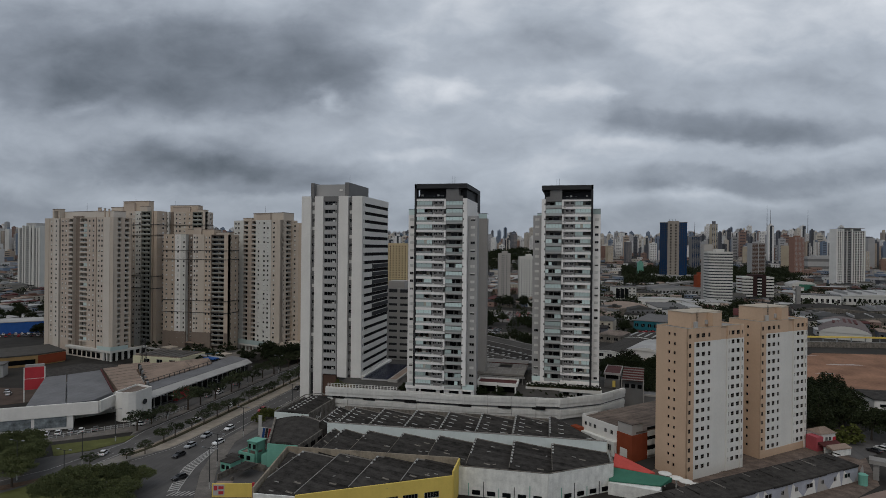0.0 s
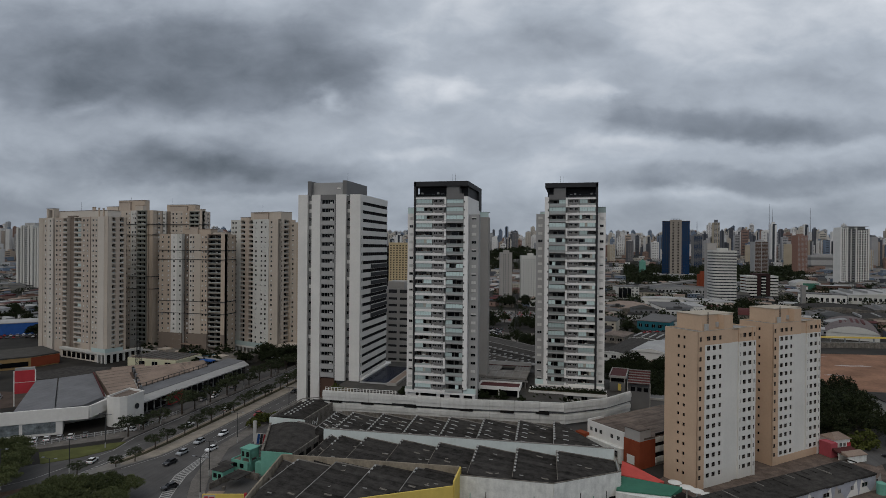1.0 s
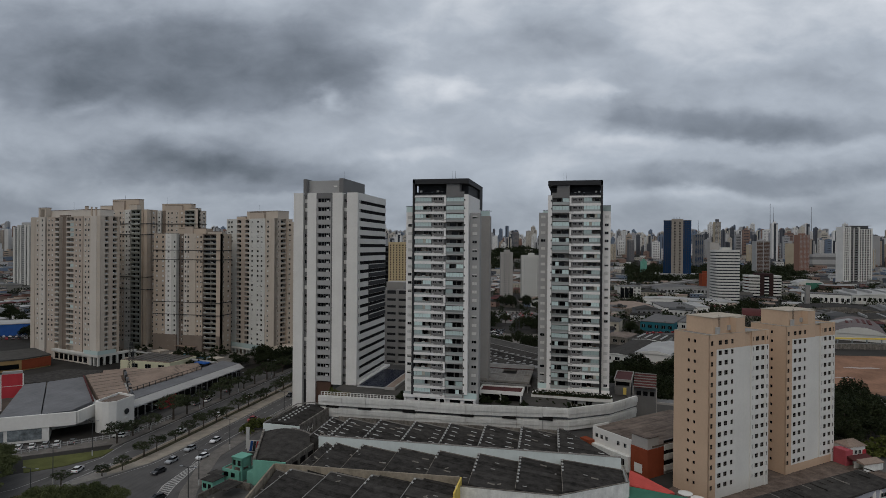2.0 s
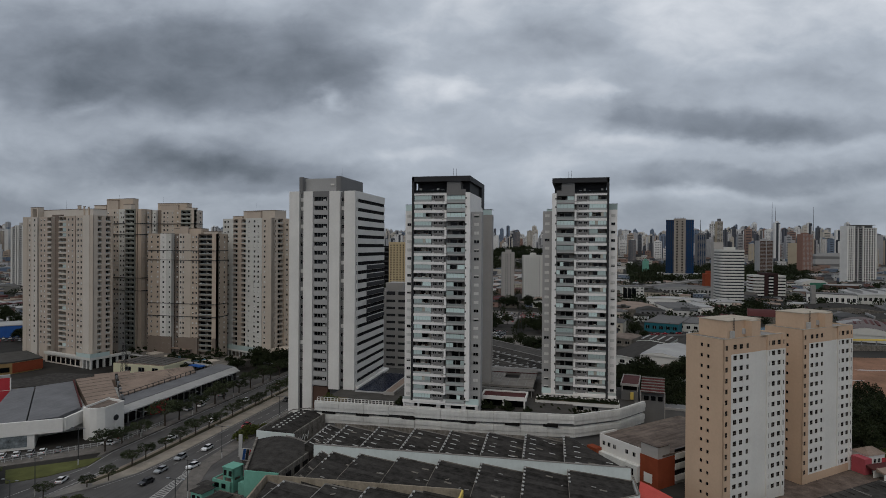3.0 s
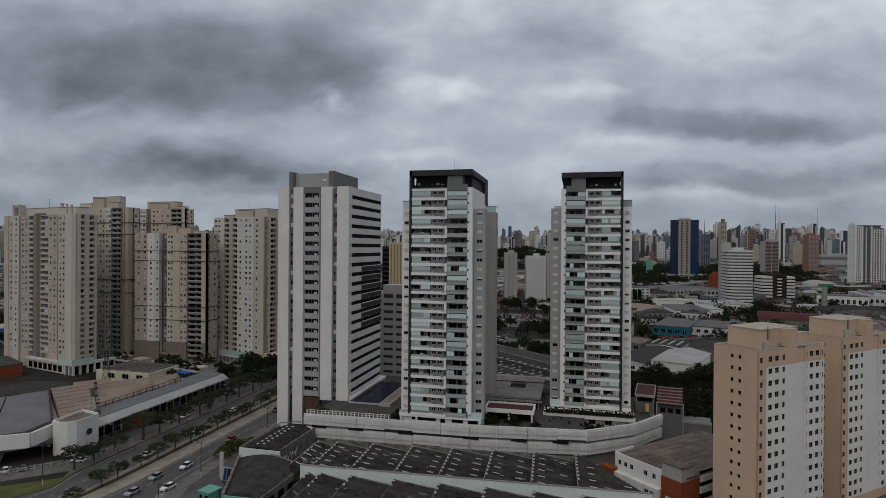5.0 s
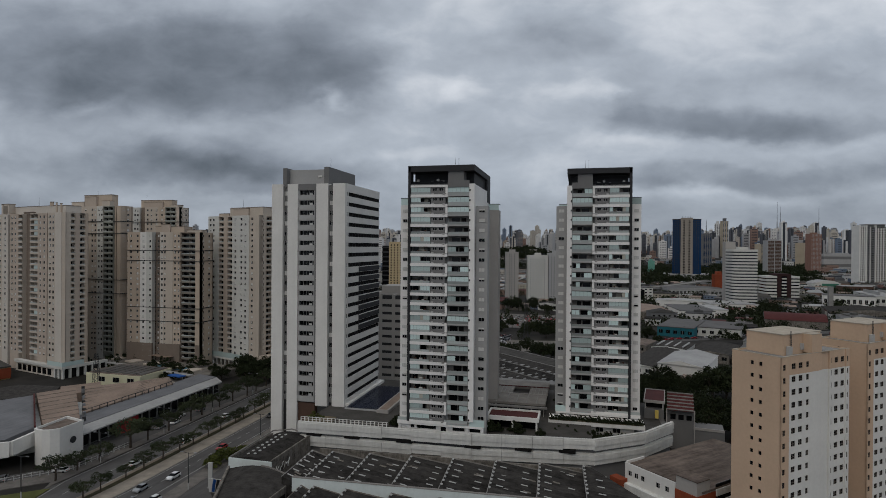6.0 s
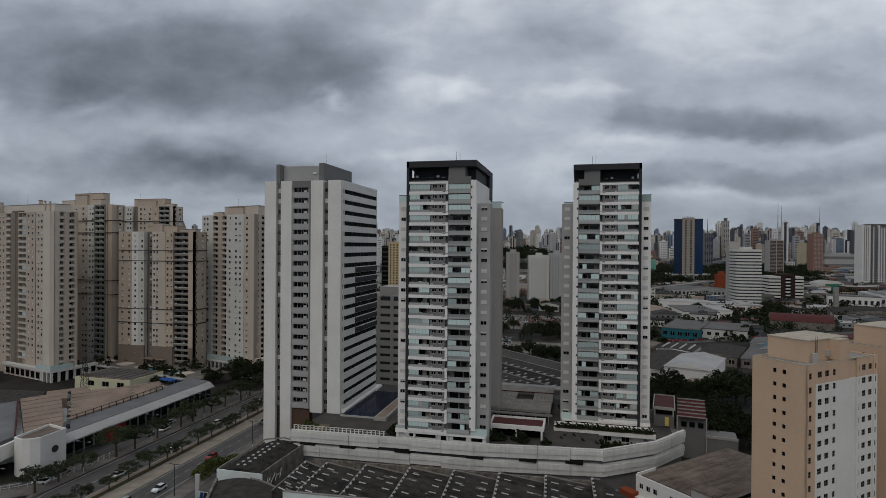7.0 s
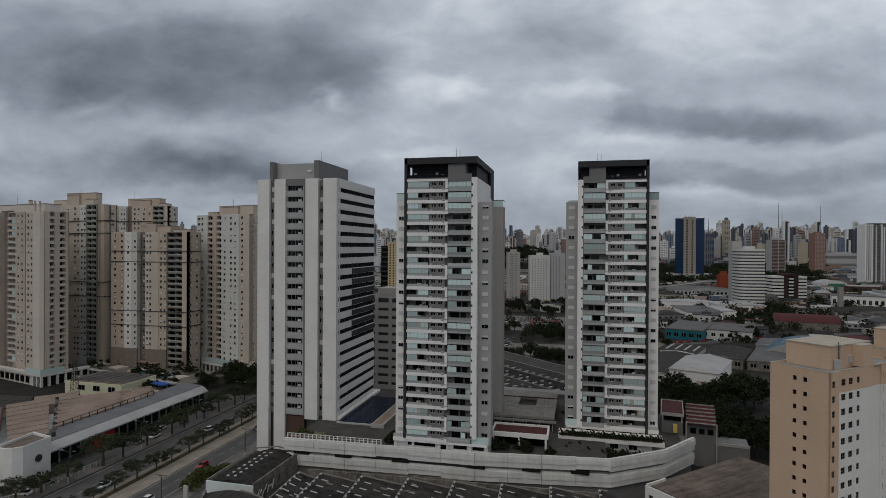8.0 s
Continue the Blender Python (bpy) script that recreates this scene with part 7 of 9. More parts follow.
def hall(x, y, turn, w, dep, h, wall, roof, label, rise=1.6, kind="gable", seams=0, blank=False, floors=1):
    t = thing("warehouse", x, y, 0, turn, label, "warehouse")
    boxes("wall", [(-w / 2, w / 2, 0, dep, 0, h)], wall, t)
    bm = bmesh.new()
    if kind == "gable":
        a = [(-w / 2 - 0.5, h), (0, h + rise), (w / 2 + 0.5, h)]
        vs = [[bm.verts.new((p[0], yy, p[1])) for p in a] for yy in (-0.5, dep + 0.5)]
        bm.faces.new((vs[0][0], vs[0][1], vs[1][1], vs[1][0]))
        bm.faces.new((vs[0][1], vs[0][2], vs[1][2], vs[1][1]))
        bm.faces.new(vs[0]).material_index = 1
        bm.faces.new(vs[1][::-1]).material_index = 1
        bm.faces.new((vs[0][2], vs[0][0], vs[1][0], vs[1][2]))
    elif kind == "vault":
        vault(bm, -w / 2 - 0.4, w / 2 + 0.4, -0.4, dep + 0.4, h, rise, 12, 1)
    else:
        box(bm, -w / 2 - 0.3, w / 2 + 0.3, -0.3, dep + 0.3, h, h + 0.5)
    part("roof", bm, (roof, wall), t)
    for i in range(seams):
        boxes("roof_light", [(-w / 2 + (i + 0.5) * w / seams - 0.5, -w / 2 + (i + 0.5) * w / seams + 0.5, dep * 0.15, dep * 0.85, h + 0.5, h + rise + 0.05)], M_ROOFW, t)
    if w > 12 and not blank:
        n = int(w / 5)
        for i in range(n):
            c = -w / 2 + (i + 0.5) * w / n
            for f in range(floors):
                z = h * (f + 0.35) / floors
                boxes("window", [(c - 1.3, c + 1.3, -0.12, 0.0, z, z + 0.35 * h / floors)], M_GLASS, t)
                if floors == 1:
                    boxes("window_bar", [(c - 0.06, c + 0.06, -0.16, -0.12, z, z + 0.35 * h)], M_FRAME, t)
    return t


def mid_halls():
    rng = random.Random(14)
    teal = mat("deep_teal_paint", (0.02, 0.12, 0.15), 0.7, 0.2)
    hall(60, 490, -19, 25, 55, 7, teal, M_ROOFG, "teal fronted depot with grey roof", 0.6, "flat")
    hall(89, 497, -19, 32, 44, 6.5, M_LWHITE, M_ROOFG, "pale depot with dark flat roof", 0.6, "flat")
    hall(41, 350, -21, 22, 40, 6.5, M_WHITE, M_ROOFW, "white gabled warehouse with pale grey roof", 2.2, blank=True)
    hall(41.5, 322, -21, 13, 14, 4.2, M_LWHITE, M_ROOFB, "low white annex with a window strip", 0.5, "flat")
    hall(21, 352, -21, 15, 60, 5, M_WHITEOLD, M_ROOF, "low shed with black flat roof", 0.8)
    hall(64, 396, -21, 20, 40, 5.5, M_OLDWALL, M_ROOF, "low shed with stained black roof", 1.2)
    hall(84, 390, -21, 18, 56, 5.0, M_OLDWALL, M_ROOFG, "low shed with dark grey roof", 1.0)
    hall(44, 412, -21, 20, 28, 4.6, M_WHITEOLD, M_ROOF, "low shed with patched dark roof", 1.0, seams=4)
    hall(24, 418, -21, 16, 24, 5, M_OLDWALL, M_ROOFD, "low shed with brown stained roof", 0.8)
    hall(104, 440, -21, 22, 30, 6, M_GREYL, M_ROOFG, "grey depot with dark sheet roof", 1.2)
    for x, y, w, dp, h, mt in ((-5, 470, 22, 16, 6, M_OLDWALL), (18, 486, 20, 18, 7, M_LWHITE), (20, 520, 24, 18, 6, M_OLDWALL), (15, 556, 26, 20, 6, M_GREYL), (28, 590, 22, 16, 5, M_OLDWALL), (-8, 610, 26, 20, 8, M_GREYL), (-40, 640, 20, 16, 7, M_LWHITE), (-70, 632, 18, 14, 6, M_OLDWALL)):
        hall(x, y, -12, w, dp, h, mt, rng.choice((M_ROOF, M_ROOFG, M_ROOFD, M_ROOF)), "low workshop with weathered dark roof", 1.2)
    t = thing("lattice_vault", 112, 418, 0, -21, "arched roof with pale blue lattice panels", "hall")
    bm = bmesh.new()
    vault(bm, -22, 22, 0, 34, 4, 7.5, 14)
    part("roof", bm, M_ROOFW, t)
    for k in range(9):
        bm = bmesh.new()
        for i in range(14):
            s0, s1 = i / 14, (i + 1) / 14
            beam(bm, (-22 + 44 * s0, 1 + k * 4, 4.1 + 7.5 * math.sin(math.pi * s0) ** 0.8), (-22 + 44 * s1, 1 + k * 4, 4.1 + 7.5 * math.sin(math.pi * s1) ** 0.8), 0.5)
        part("lattice_rib", bm, mat("lattice_blue", (0.12, 0.20, 0.26), 0.7, 0.2) if k == 0 else bpy.data.materials["lattice_blue"], t)
    boxes("wall", [(-21.5, 21.5, 0.5, 33.5, 0, 4.2)], M_WHITEOLD, t)
    t = hall(196, 480, -20, 32, 80, 5, M_LWHITE, mat("pinkish_grey_roof", (0.14, 0.115, 0.11), 0.8, 0.35, 0.2, 2.0), "vaulted hall with red roof stripes", 5.0, "vault", blank=True)
    for k in range(5):
        boxes("red_stripe", [(-7 + k * 3.6, -5.2 + k * 3.6, 30, 60, 9.4 - abs(k - 2) * 0.35, 10.1 - abs(k - 2) * 0.25)], M_ROOFR, t)
    hall(190, 578, 76, 30, 44, 6, M_OLDWALL, M_ROOFR, "hall with dark red vaulted roof", 5.0, "vault", blank=True)
    hall(283, 766, -18, 48, 26, 13, M_WHITE, M_ROOFG, "white block with rows of dark windows", 1, "flat")
    hall(384, 790, -9, 122, 90, 11, M_LWHITE, M_ROOFW, "large pale warehouse with ribbed metal roofs", 4, "gable", 8)
    hall(250, 640, -12, 62, 50, 7, M_OLDWALL, M_ROOF, "wide old hall with dark weathered roof", 3)
    hall(318, 640, -12, 66, 56, 7, M_OLDWALL, M_ROOFG, "wide old hall with grey sheet roof", 3.4, seams=5)
    hall(262, 566, -12, 56, 46, 6, M_OLDWALL, M_ROOF, "old shed with patched dark roof", 2.5, seams=4)
    hall(330, 560, -12, 60, 50, 6, M_OLDWALL, M_ROOFD, "old shed with brown stained roof", 2.5)
    hall(225, 600, -12, 26, 30, 6, M_GREYL, M_ROOFG, "grey depot with sheet roof", 2)
    M_SHEDTOP = mat("weathered_grey_fibre", (0.075, 0.071, 0.066), 0.95, 0.5, 0.3, 2.0, streak=0.4, run=(1.2, 0.15, 1.0), spec=0.05)
    t = thing("sawtooth_hall", -38, 318, 0, -43, "dark sawtooth workshop hall with rows of small roof lights", "hall")
    boxes("wall", [(-48, 38, -22, 26, 0, 6.2)], M_OLDWALL, t)
    for k, (v0, v1, mt) in enumerate(((-22, -11, M_ROOF), (-11, 1, M_ROOF), (1, 13, M_ROOF), (13, 26, M_SHEDTOP))):
        bm = bmesh.new()
        prism(bm, [(-48.4, v0), (38.4, v0), (38.4, v1 - 0.3), (-48.4, v1 - 0.3)], 6.0, [6.5, 6.5, 8.8, 8.8])
        part("roof_bay", bm, mt, t)
        boxes("ridge", [(-48.5, 38.5, v1 - 0.4, v1 - 0.05, 8.6, 9.0)], M_CONC, t)
        for j in range(18 if k < 3 else 3):
            u = -44 + j * 4.6 if k < 3 else 14 + j * 6.5
            boxes("roof_light", [(u, u + 0.8, v0 + 3.4 + 0.5 * (j % 2), v0 + 5.8 + 0.5 * (j % 2), 7.0, 7.95)], M_ROOFW, t)
            if k < 2 and j % 3:
                boxes("roof_light", [(u + 1.4, u + 2.1, v0 + 7.4, v0 + 8.8, 8.0, 8.5)], M_ROOFW, t)
    t = hall(-36, 268, -2, 52, 5, 12.0, M_GREYP, M_CONC, "low grey gallery with open bays behind the clubhouse", 0.6, "flat")
    hall(58, 592, 5, 44, 72, 5, M_OLDWALL, M_ROOFB, "long hall with tan curved roof", 3.0, "vault", blank=True)
    hall(96, 600, 5, 30, 60, 8, M_OFFW, M_ROOFG, "cream depot with flat dark roof", 1, "flat")
    hall(118, 612, 5, 13, 46, 8.5, M_WHITE, M_ROOFW, "white depot with flat roof", 1, "flat", blank=True)
    hall(100, 716, -14, 52, 26, 7, M_WHITE, M_ROOFW, "long white warehouse with flat pale roof", 1.2, blank=True)
    hall(148, 690, 6, 48, 40, 7, M_WHITE, M_ROOFW, "white low sheds with grey pillars", 2, "flat")
    t = hall(66, 783, 12, 28, 22, 16, M_LWHITE, M_ROOFG, "pale five-storey block with a black glazed front", 1, "flat", floors=4)
    for k in range(3):
        boxes("black_glazing", [(-12.5 + k * 5.6, -7.4 + k * 5.6, -0.35, -0.15, 1.5, 13.8)], M_GLASS, t)
    hall(150, 880, 4, 80, 60, 9, M_GREYL, M_ROOFG, "grey warehouse below the viaduct", 2)
    hall(-392, 335, 45, 60, 26, 8, M_BLUE, M_ROOFW, "blue depot with white roof", 1, "flat", blank=True)
    hall(-430, 300, 40, 40, 22, 9, M_LTAN, M_ROOFG, "tan depot across the avenue", 1, "flat")
    t = hall(376, 1070, 4, 38, 30, 10, M_LWHITE, M_ROOFW, "white hall with green centre front", 5, "vault")
    boxes("green_front", [(-8, 16, -0.5, -0.05, 0, 10)], M_GRNROOF, t)
    hall(398, 1020, 0, 40, 24, 9, M_BROWN, M_ROOFW, "dark red block with pale roof", 1, "flat")
    hall(262, 905, 4, 14, 14, 14, mat("faded_orange_paint", (0.42, 0.20, 0.10), 0.85, 0.2), M_ROOFG, "faded orange block beside an office", 1, "flat")
    # viaduct
    t = thing("viaduct", 0, 0, 0, 0, "pale concrete viaduct with parapets", "bridge")
    pts = [(60, 860), (97, 917), (150, 1010), (205, 1120), (300, 1230), (420, 1330), (560, 1400)]
    for a, b in zip(pts, pts[1:]):
        d = (Vector(b) - Vector(a)).normalized()
        n = Vector((-d.y, d.x)) * 8
        bm = bmesh.new()
        prism(bm, [(a[0] + n.x, a[1] + n.y), (a[0] - n.x, a[1] - n.y), (b[0] - n.x, b[1] - n.y), (b[0] + n.x, b[1] + n.y)], 6.5, 8.0)
        part("deck", bm, M_CONC, t)
        for s in (1, -1):
            m = n * s
            e = n.normalized() * s * 0.5
            bm = bmesh.new()
            prism(bm, [(a[0] + m.x, a[1] + m.y), (b[0] + m.x, b[1] + m.y), (b[0] + m.x - e.x, b[1] + m.y - e.y), (a[0] + m.x - e.x, a[1] + m.y - e.y)], 8.0, 9.2)
            part("parapet", bm, M_KERB, t)
        bm = bmesh.new()
        box(bm, a[0] - 2, a[0] + 2, a[1] - 2, a[1] + 2, 0, 6.5)
        part("column", bm, M_CONC, t)
    t = thing("railway_fence", 150, 436, 0, 11, "pale concrete wall and yellow gantry beside the earth lot", "wall")
    boxes("wall", [(0, 220, 0, 0.6, 0, 3.6)], M_OLDWALL, t)
    boxes("coping", [(0, 220, -0.1, 0.7, 3.6, 3.9)], M_CONC, t)
    for k in range(44):
        boxes("pilaster", [(k * 5.0, k * 5.0 + 0.4, -0.15, 0.0, 0, 3.6)], M_OLDWALL, t)
    boxes("gantry", [(0, 70, 6, 7.5, 5.6, 6.6)], M_YELLOW, t)
    for k in range(8):
        boxes("gantry_post", [(1 + k * 9.6, 1.6 + k * 9.6, 6.4, 7.0, 0, 5.6)], M_STEEL, t)
    for k, pts in enumerate(([(142, 372.5), (147, 375.5), (152, 375), (158, 377), (163, 374.5), (155, 373.5), (150, 372)], [(126, 343.5), (129, 345.6), (134, 346.2), (137, 345), (131, 343.8)], [(138, 401), (144, 403), (150, 402.6), (146, 401.4)])):
        slab("puddle", pts, 0.0, 0.135, M_POOLPALE, "shallow pale puddle on the red earth")
    t = thing("water_tower", 240, 700, 0, 0, "grey concrete chimney among trees", "chimney")
    boxes("shaft", [(-2, 2, -2, 2, 0, 27)], M_CONC, t)


mid_halls()


def far_city():
    rng = random.Random(21)
    protos = []
    for k in range(9):
        w, dep = rng.uniform(14, 25), rng.uniform(14, 22)
        n = rng.randint(15, 29)
        H = n * 3.0
        t = thing("apartment_building", 0, 0, -900 - 10 * k, 0, "distant apartment building in the skyline", "building", "skyline buildings")
        boxes("core", [(-w / 2 + 0.5, w / 2 - 0.5, 0.5, dep - 0.5, 0, H - 0.4)], M_GLASS, t)
        bm = bmesh.new()
        for i in range(n + 1):
            box(bm, -w / 2, w / 2, 0, dep, i * 3.0 - (0.9 if i else 0), i * 3.0 + 0.9)
        tagged(part("banding", bm, M_CITY, t), kind="stuff")
        bm = bmesh.new()
        m = rng.randint(3, 6)
        for i in range(m + 1):
            px = -w / 2 + i * w / m
            e = rng.uniform(0.7, 1.7)
            box(bm, max(px - e, -w / 2 - 0.1), min(px + e, w / 2 + 0.1), -0.15, dep + 0.15, 0, H + 0.5)
        for i in range(m):
            py = (i + 0.5) * dep / m
            box(bm, -w / 2 - 0.15, w / 2 + 0.15, py - 1.0, py + 1.0, 0, H + 0.4)
        tagged(part("pier_grid", bm, M_CITY, t), kind="stuff")
        boxes("roof_block", [(-w / 5, w / 4, dep * 0.2, dep * 0.7, H, H + rng.uniform(3, 8))], M_CITY, t)
        protos.append(t)
    used = [(205, 1300, 60), (172, 745, 40), (243, 850, 40), (514, 1250, 60), (560, 1650, 50), (395, 1500, 40), (735, 1930, 80), (130, 1480, 40), (-252, 800, 40), (-276, 860, 40), (-60, 750, 60)]
    placed = 0
    tries = 0
    while placed < 180 and tries < 6000:
        tries += 1
        a = rng.uniform(-0.86, 0.86)
        d = 1250 + 1450 * rng.random() ** 0.9
        if a < -0.4 and d < 1500 and rng.random() < 0.6:
            continue
        x, y = at(a, d)
        if any(math.hypot(x - u, y - v) < r for u, v, r in used):
            continue
        # park and hill without towers
        if 0.30 < a < 0.66 and d < 1700 or (0.06 < a < 0.2 and d < 2000):
            continue
        if d < 1500 and rng.random() < 0.7:
            continue
        used.append((x, y, 30))
        s = rng.uniform(0.75, 1.35) * (0.8 if d < 1700 else 1.0)
        m = pose(x, y, lift(x, y) - 1, 0, 0, rng.uniform(-35, 35)) @ Matrix.Diagonal((1, 1, s, 1))
        if placed < len(protos):
            protos[placed].matrix_basis = m
        else:
            copy_thing(rng.choice(protos), m)
        placed += 1
    # the rest of the skyline, too far to tell apart
    bm = bmesh.new()
    tones = (0, 0, 0, 0, 0, 1, 1, 1, 1, 2, 2, 2, 3, 3, 4, 5, 5, 7)
    for i in range(3000):
        a, d = rng.uniform(-0.88, 0.88), 1750 + 2900 * rng.random() ** 0.8
        if (0.28 < a < 0.66 and d < 2000) or (0.04 < a < 0.2 and d < 2150):
            continue
        x, y = at(a, d)
        w, dep, H = rng.uniform(10, 22), rng.uniform(11, 20), rng.uniform(26, 90) + (24 if abs(a - 0.61) < 0.12 else 0)
        if rng.random() < 0.08:
            H += 24
        g = lift(x, y) - 2
        s = rng.choice(tones)
        style = rng.randrange(4)
        box(bm, x - w / 2 + 0.6, x + w / 2 - 0.6, y + 0.6, y + dep - 0.6, g, g + H - 0.5, 6)
        if style < 2:
            for k in range(int(H / 6.0) + 1):
                box(bm, x - w / 2, x + w / 2, y, y + dep, g + k * 6.0, min(g + k * 6.0 + 3.9, g + H), s)
            for p in ((-0.5, -0.16, 0.2, 0.5) if style else (-0.5, 0.5)):
                box(bm, x + p * w - 1.3, x + p * w + 1.3, y - 0.2, y + dep, g, g + H, s)
        elif style == 2:
            m = rng.randint(3, 5)
            for p in range(m + 1):
                px = x - w / 2 + p * w / m
                box(bm, px - 1.5, px + 1.5, y, y + dep, g, g + H, s)
            box(bm, x - w / 2, x + w / 2, y + 0.3, y + dep - 0.2, g + H - 4, g + H, s)
        else:
            e = rng.uniform(0.25, 0.4) * w
            box(bm, x - w / 2, x - w / 2 + e, y, y + dep, g, g + H, s)
            box(bm, x + w / 2 - e, x + w / 2, y, y + dep, g, g + H * rng.uniform(0.9, 1.0), rng.choice((s, s, 1)))
            box(bm, x - w / 2 + e, x + w / 2 - e, y + 1.2, y + dep, g, g + H * 0.97, 3 if s != 3 else 1)
        box(bm, x - w * 0.2, x + w * 0.25, y + 4, y + dep - 4, g + H - 1, g + H + rng.uniform(2, 7), s)
    mats = [mat("skyline_" + n, c, 0.9, 0.15, 0.02, 0.2) for n, c in (("white", (0.66, 0.65, 0.63)), ("grey", (0.36, 0.36, 0.365)), ("cream", (0.50, 0.46, 0.40)), ("dark", (0.10, 0.105, 0.12)), ("brick", (0.26, 0.175, 0.145)), ("blue", (0.17, 0.21, 0.27)))]
    extra = [mat("skyline_" + n, c, 0.9, 0.15, 0.02, 0.2) for n, c in (("tan", (0.38, 0.31, 0.25)), ("ochre", (0.46, 0.36, 0.20)))]
    shade = mat("skyline_window", (0.05, 0.055, 0.065), 0.5, 0.2, 0.05, 0.4)
    solid("skyline", bm, mats + [shade] + extra, "dense far skyline of apartment towers along the ridge", kind="stuff")
    # radio masts on the ridge
    for a, d, H in ((0.571, 3300, 208), (0.577, 3350, 190), (0.643, 3400, 198)):
        x, y = at(a, d)
        t = thing("radio_mast", x, y, lift(x, y), 0, "tall lattice radio mast on the ridge", "mast", "radio masts")
        bm = bmesh.new()
        cyl(bm, 0, 0, 0, H * 0.75, 5.0, 1.6, 4)
        part("lattice", bm, M_GREYP, t)
        bm = bmesh.new()
        cyl(bm, 0, 0, H * 0.75, H * 1.25, 1.3, 0.5, 6)
        part("antenna", bm, M_DARKM, t)


far_city()


def low_city():
    """Low roofs between the mid-distance buildings."""
    rng = random.Random(33)
    keep_out = [(-60, 750, 60), (-48, 425, 60), (-55, 550, 90), (-40, 318, 90), (42, 400, 70), (66, 420, 60), (96, 465, 40), (58, 510, 45), (158, 540, 50), (180, 630, 55), (300, 760, 80), (420, 850, 120), (330, 675, 110), (86, 660, 55), (80, 733, 45), (150, 720, 55), (60, 870, 35), (150, 930, 70), (205, 1300, 70), (172, 745, 35), (243, 850, 40),
                (514, 1250, 50), (-40, 315, 60), (-91, 290, 25), (-252, 800, 35), (-276, 860, 35), (-392, 345, 50), (-430, 310, 40), (220, 400, 110), (360, 970, 60), (395, 1030, 50), (-55, 470, 70), (-60, 590, 70), (-316, 300, 60), (-260, 300, 80), (-190, 330, 60), (-280, 350, 60), (-300, 250, 50), (-140, 350, 30), (-138, 420, 30), (-270, 200, 60)]
    houses = []
    for k in range(8):
        w, dep, h = rng.uniform(12, 26), rng.uniform(12, 24), rng.uniform(4, 9)
        t = thing("low_house", 0, 0, -1300 - 10 * k, 0, "low city building with pitched or flat roof", "house", "low city buildings")
        bm = bmesh.new()
        box(bm, -w / 2, w / 2, 0, dep, 0, h)
        part("wall", bm, M_LOW, t)
        bm = bmesh.new()
        if k % 3:
            hip = 1.2 + 0.08 * w
            lo = [bm.verts.new(p) for p in ((-w / 2 - 0.5, -0.5, h), (w / 2 + 0.5, -0.5, h), (w / 2 + 0.5, dep + 0.5, h), (-w / 2 - 0.5, dep + 0.5, h))]
            r = [bm.verts.new((0, dep * 0.2, h + hip)), bm.verts.new((0, dep * 0.8, h + hip))]
            for f in ((lo[0], lo[1], r[0]), (lo[1], lo[2], r[1], r[0]), (lo[2], lo[3], r[1]), (lo[3], lo[0], r[0], r[1]), (lo[3], lo[2], lo[1], lo[0])):
                bm.faces.new(f)
        else:
            box(bm, -w / 2 - 0.2, w / 2 + 0.2, -0.2, dep + 0.2, h, h + 0.6)
            box(bm, -w / 5, w / 6, dep * 0.4, dep * 0.7, h + 0.6, h + 2.4)
        part("roof", bm, M_LOWROOF, t)
        n = int(w / 4)
        bm = bmesh.new()
        for i in range(n):
            for z in ((0.3, 0.62) if h > 6.5 else (0.4,)):
                box(bm, -w / 2 + (i + 0.5) * w / n - 0.8, -w / 2 + (i + 0.5) * w / n + 0.8, -0.1, 0.05, h * z, h * z + 1.3)
        tagged(part("window_rows", bm, M_GLASS, t), kind="stuff")
        houses.append(t)
    placed, tries, done = 0, 0, []
    while placed < 270 and tries < 9000:
        tries += 1
        a = rng.uniform(-0.82, 0.84)
        d = 300 + 1000 * rng.random() ** 0.75
        if a < -0.05 and d < 330 or (-0.32 < a < 0.05 and d < 420):
            continue
        x, y = at(a, d)
        if -170 < x < -100 and y < 520:
            continue
        if any(math.hypot(x - u, y - v) < r for u, v, r in keep_out) or any(math.hypot(x - u, y - v) < 27 for u, v in done):
            continue
        if 0.34 < a < 0.64 and d > 1000:
            continue
        done.append((x, y))
        m = pose(x, y, 0, 0, 0, rng.choice((0, 8, -12, 90, 78))) @ Matrix.Diagonal((1, 1, 1, 1))
        if placed < len(houses):
            houses[placed].matrix_basis = m
        else:
            copy_thing(rng.choice(houses), m)
        placed += 1
    # small sheds and lean-tos packed between the larger roofs
    bm = bmesh.new()
    count = 0
    while count < 620:
        a, d = rng.uniform(-0.84, 0.84), rng.uniform(380, 1050)
        x, y = at(a, d)
        if a < 0.2 and rng.random() < 0.5 or -175 < x < -96 and y < 520 or any(math.hypot(x - u, y - v) < r * 0.8 for u, v, r in keep_out) or any(math.hypot(x - u, y - v) < 17 for u, v in done):
            continue
        done.append((x, y))
        count += 1
        w, dep, h = rng.uniform(7, 16), rng.uniform(7, 15), rng.uniform(3, 6.5)
        c, n = math.cos(radians(-14)), math.sin(radians(-14))
        z1, z2 = h, h + rng.uniform(0.2, 1.6)
        wall = rng.randrange(6)
        plan = [(x + p * c - q * n, y + p * n + q * c) for p, q in ((-w / 2, 0), (w / 2, 0), (w / 2, dep), (-w / 2, dep))]
        prism(bm, plan, 0, z1, wall)
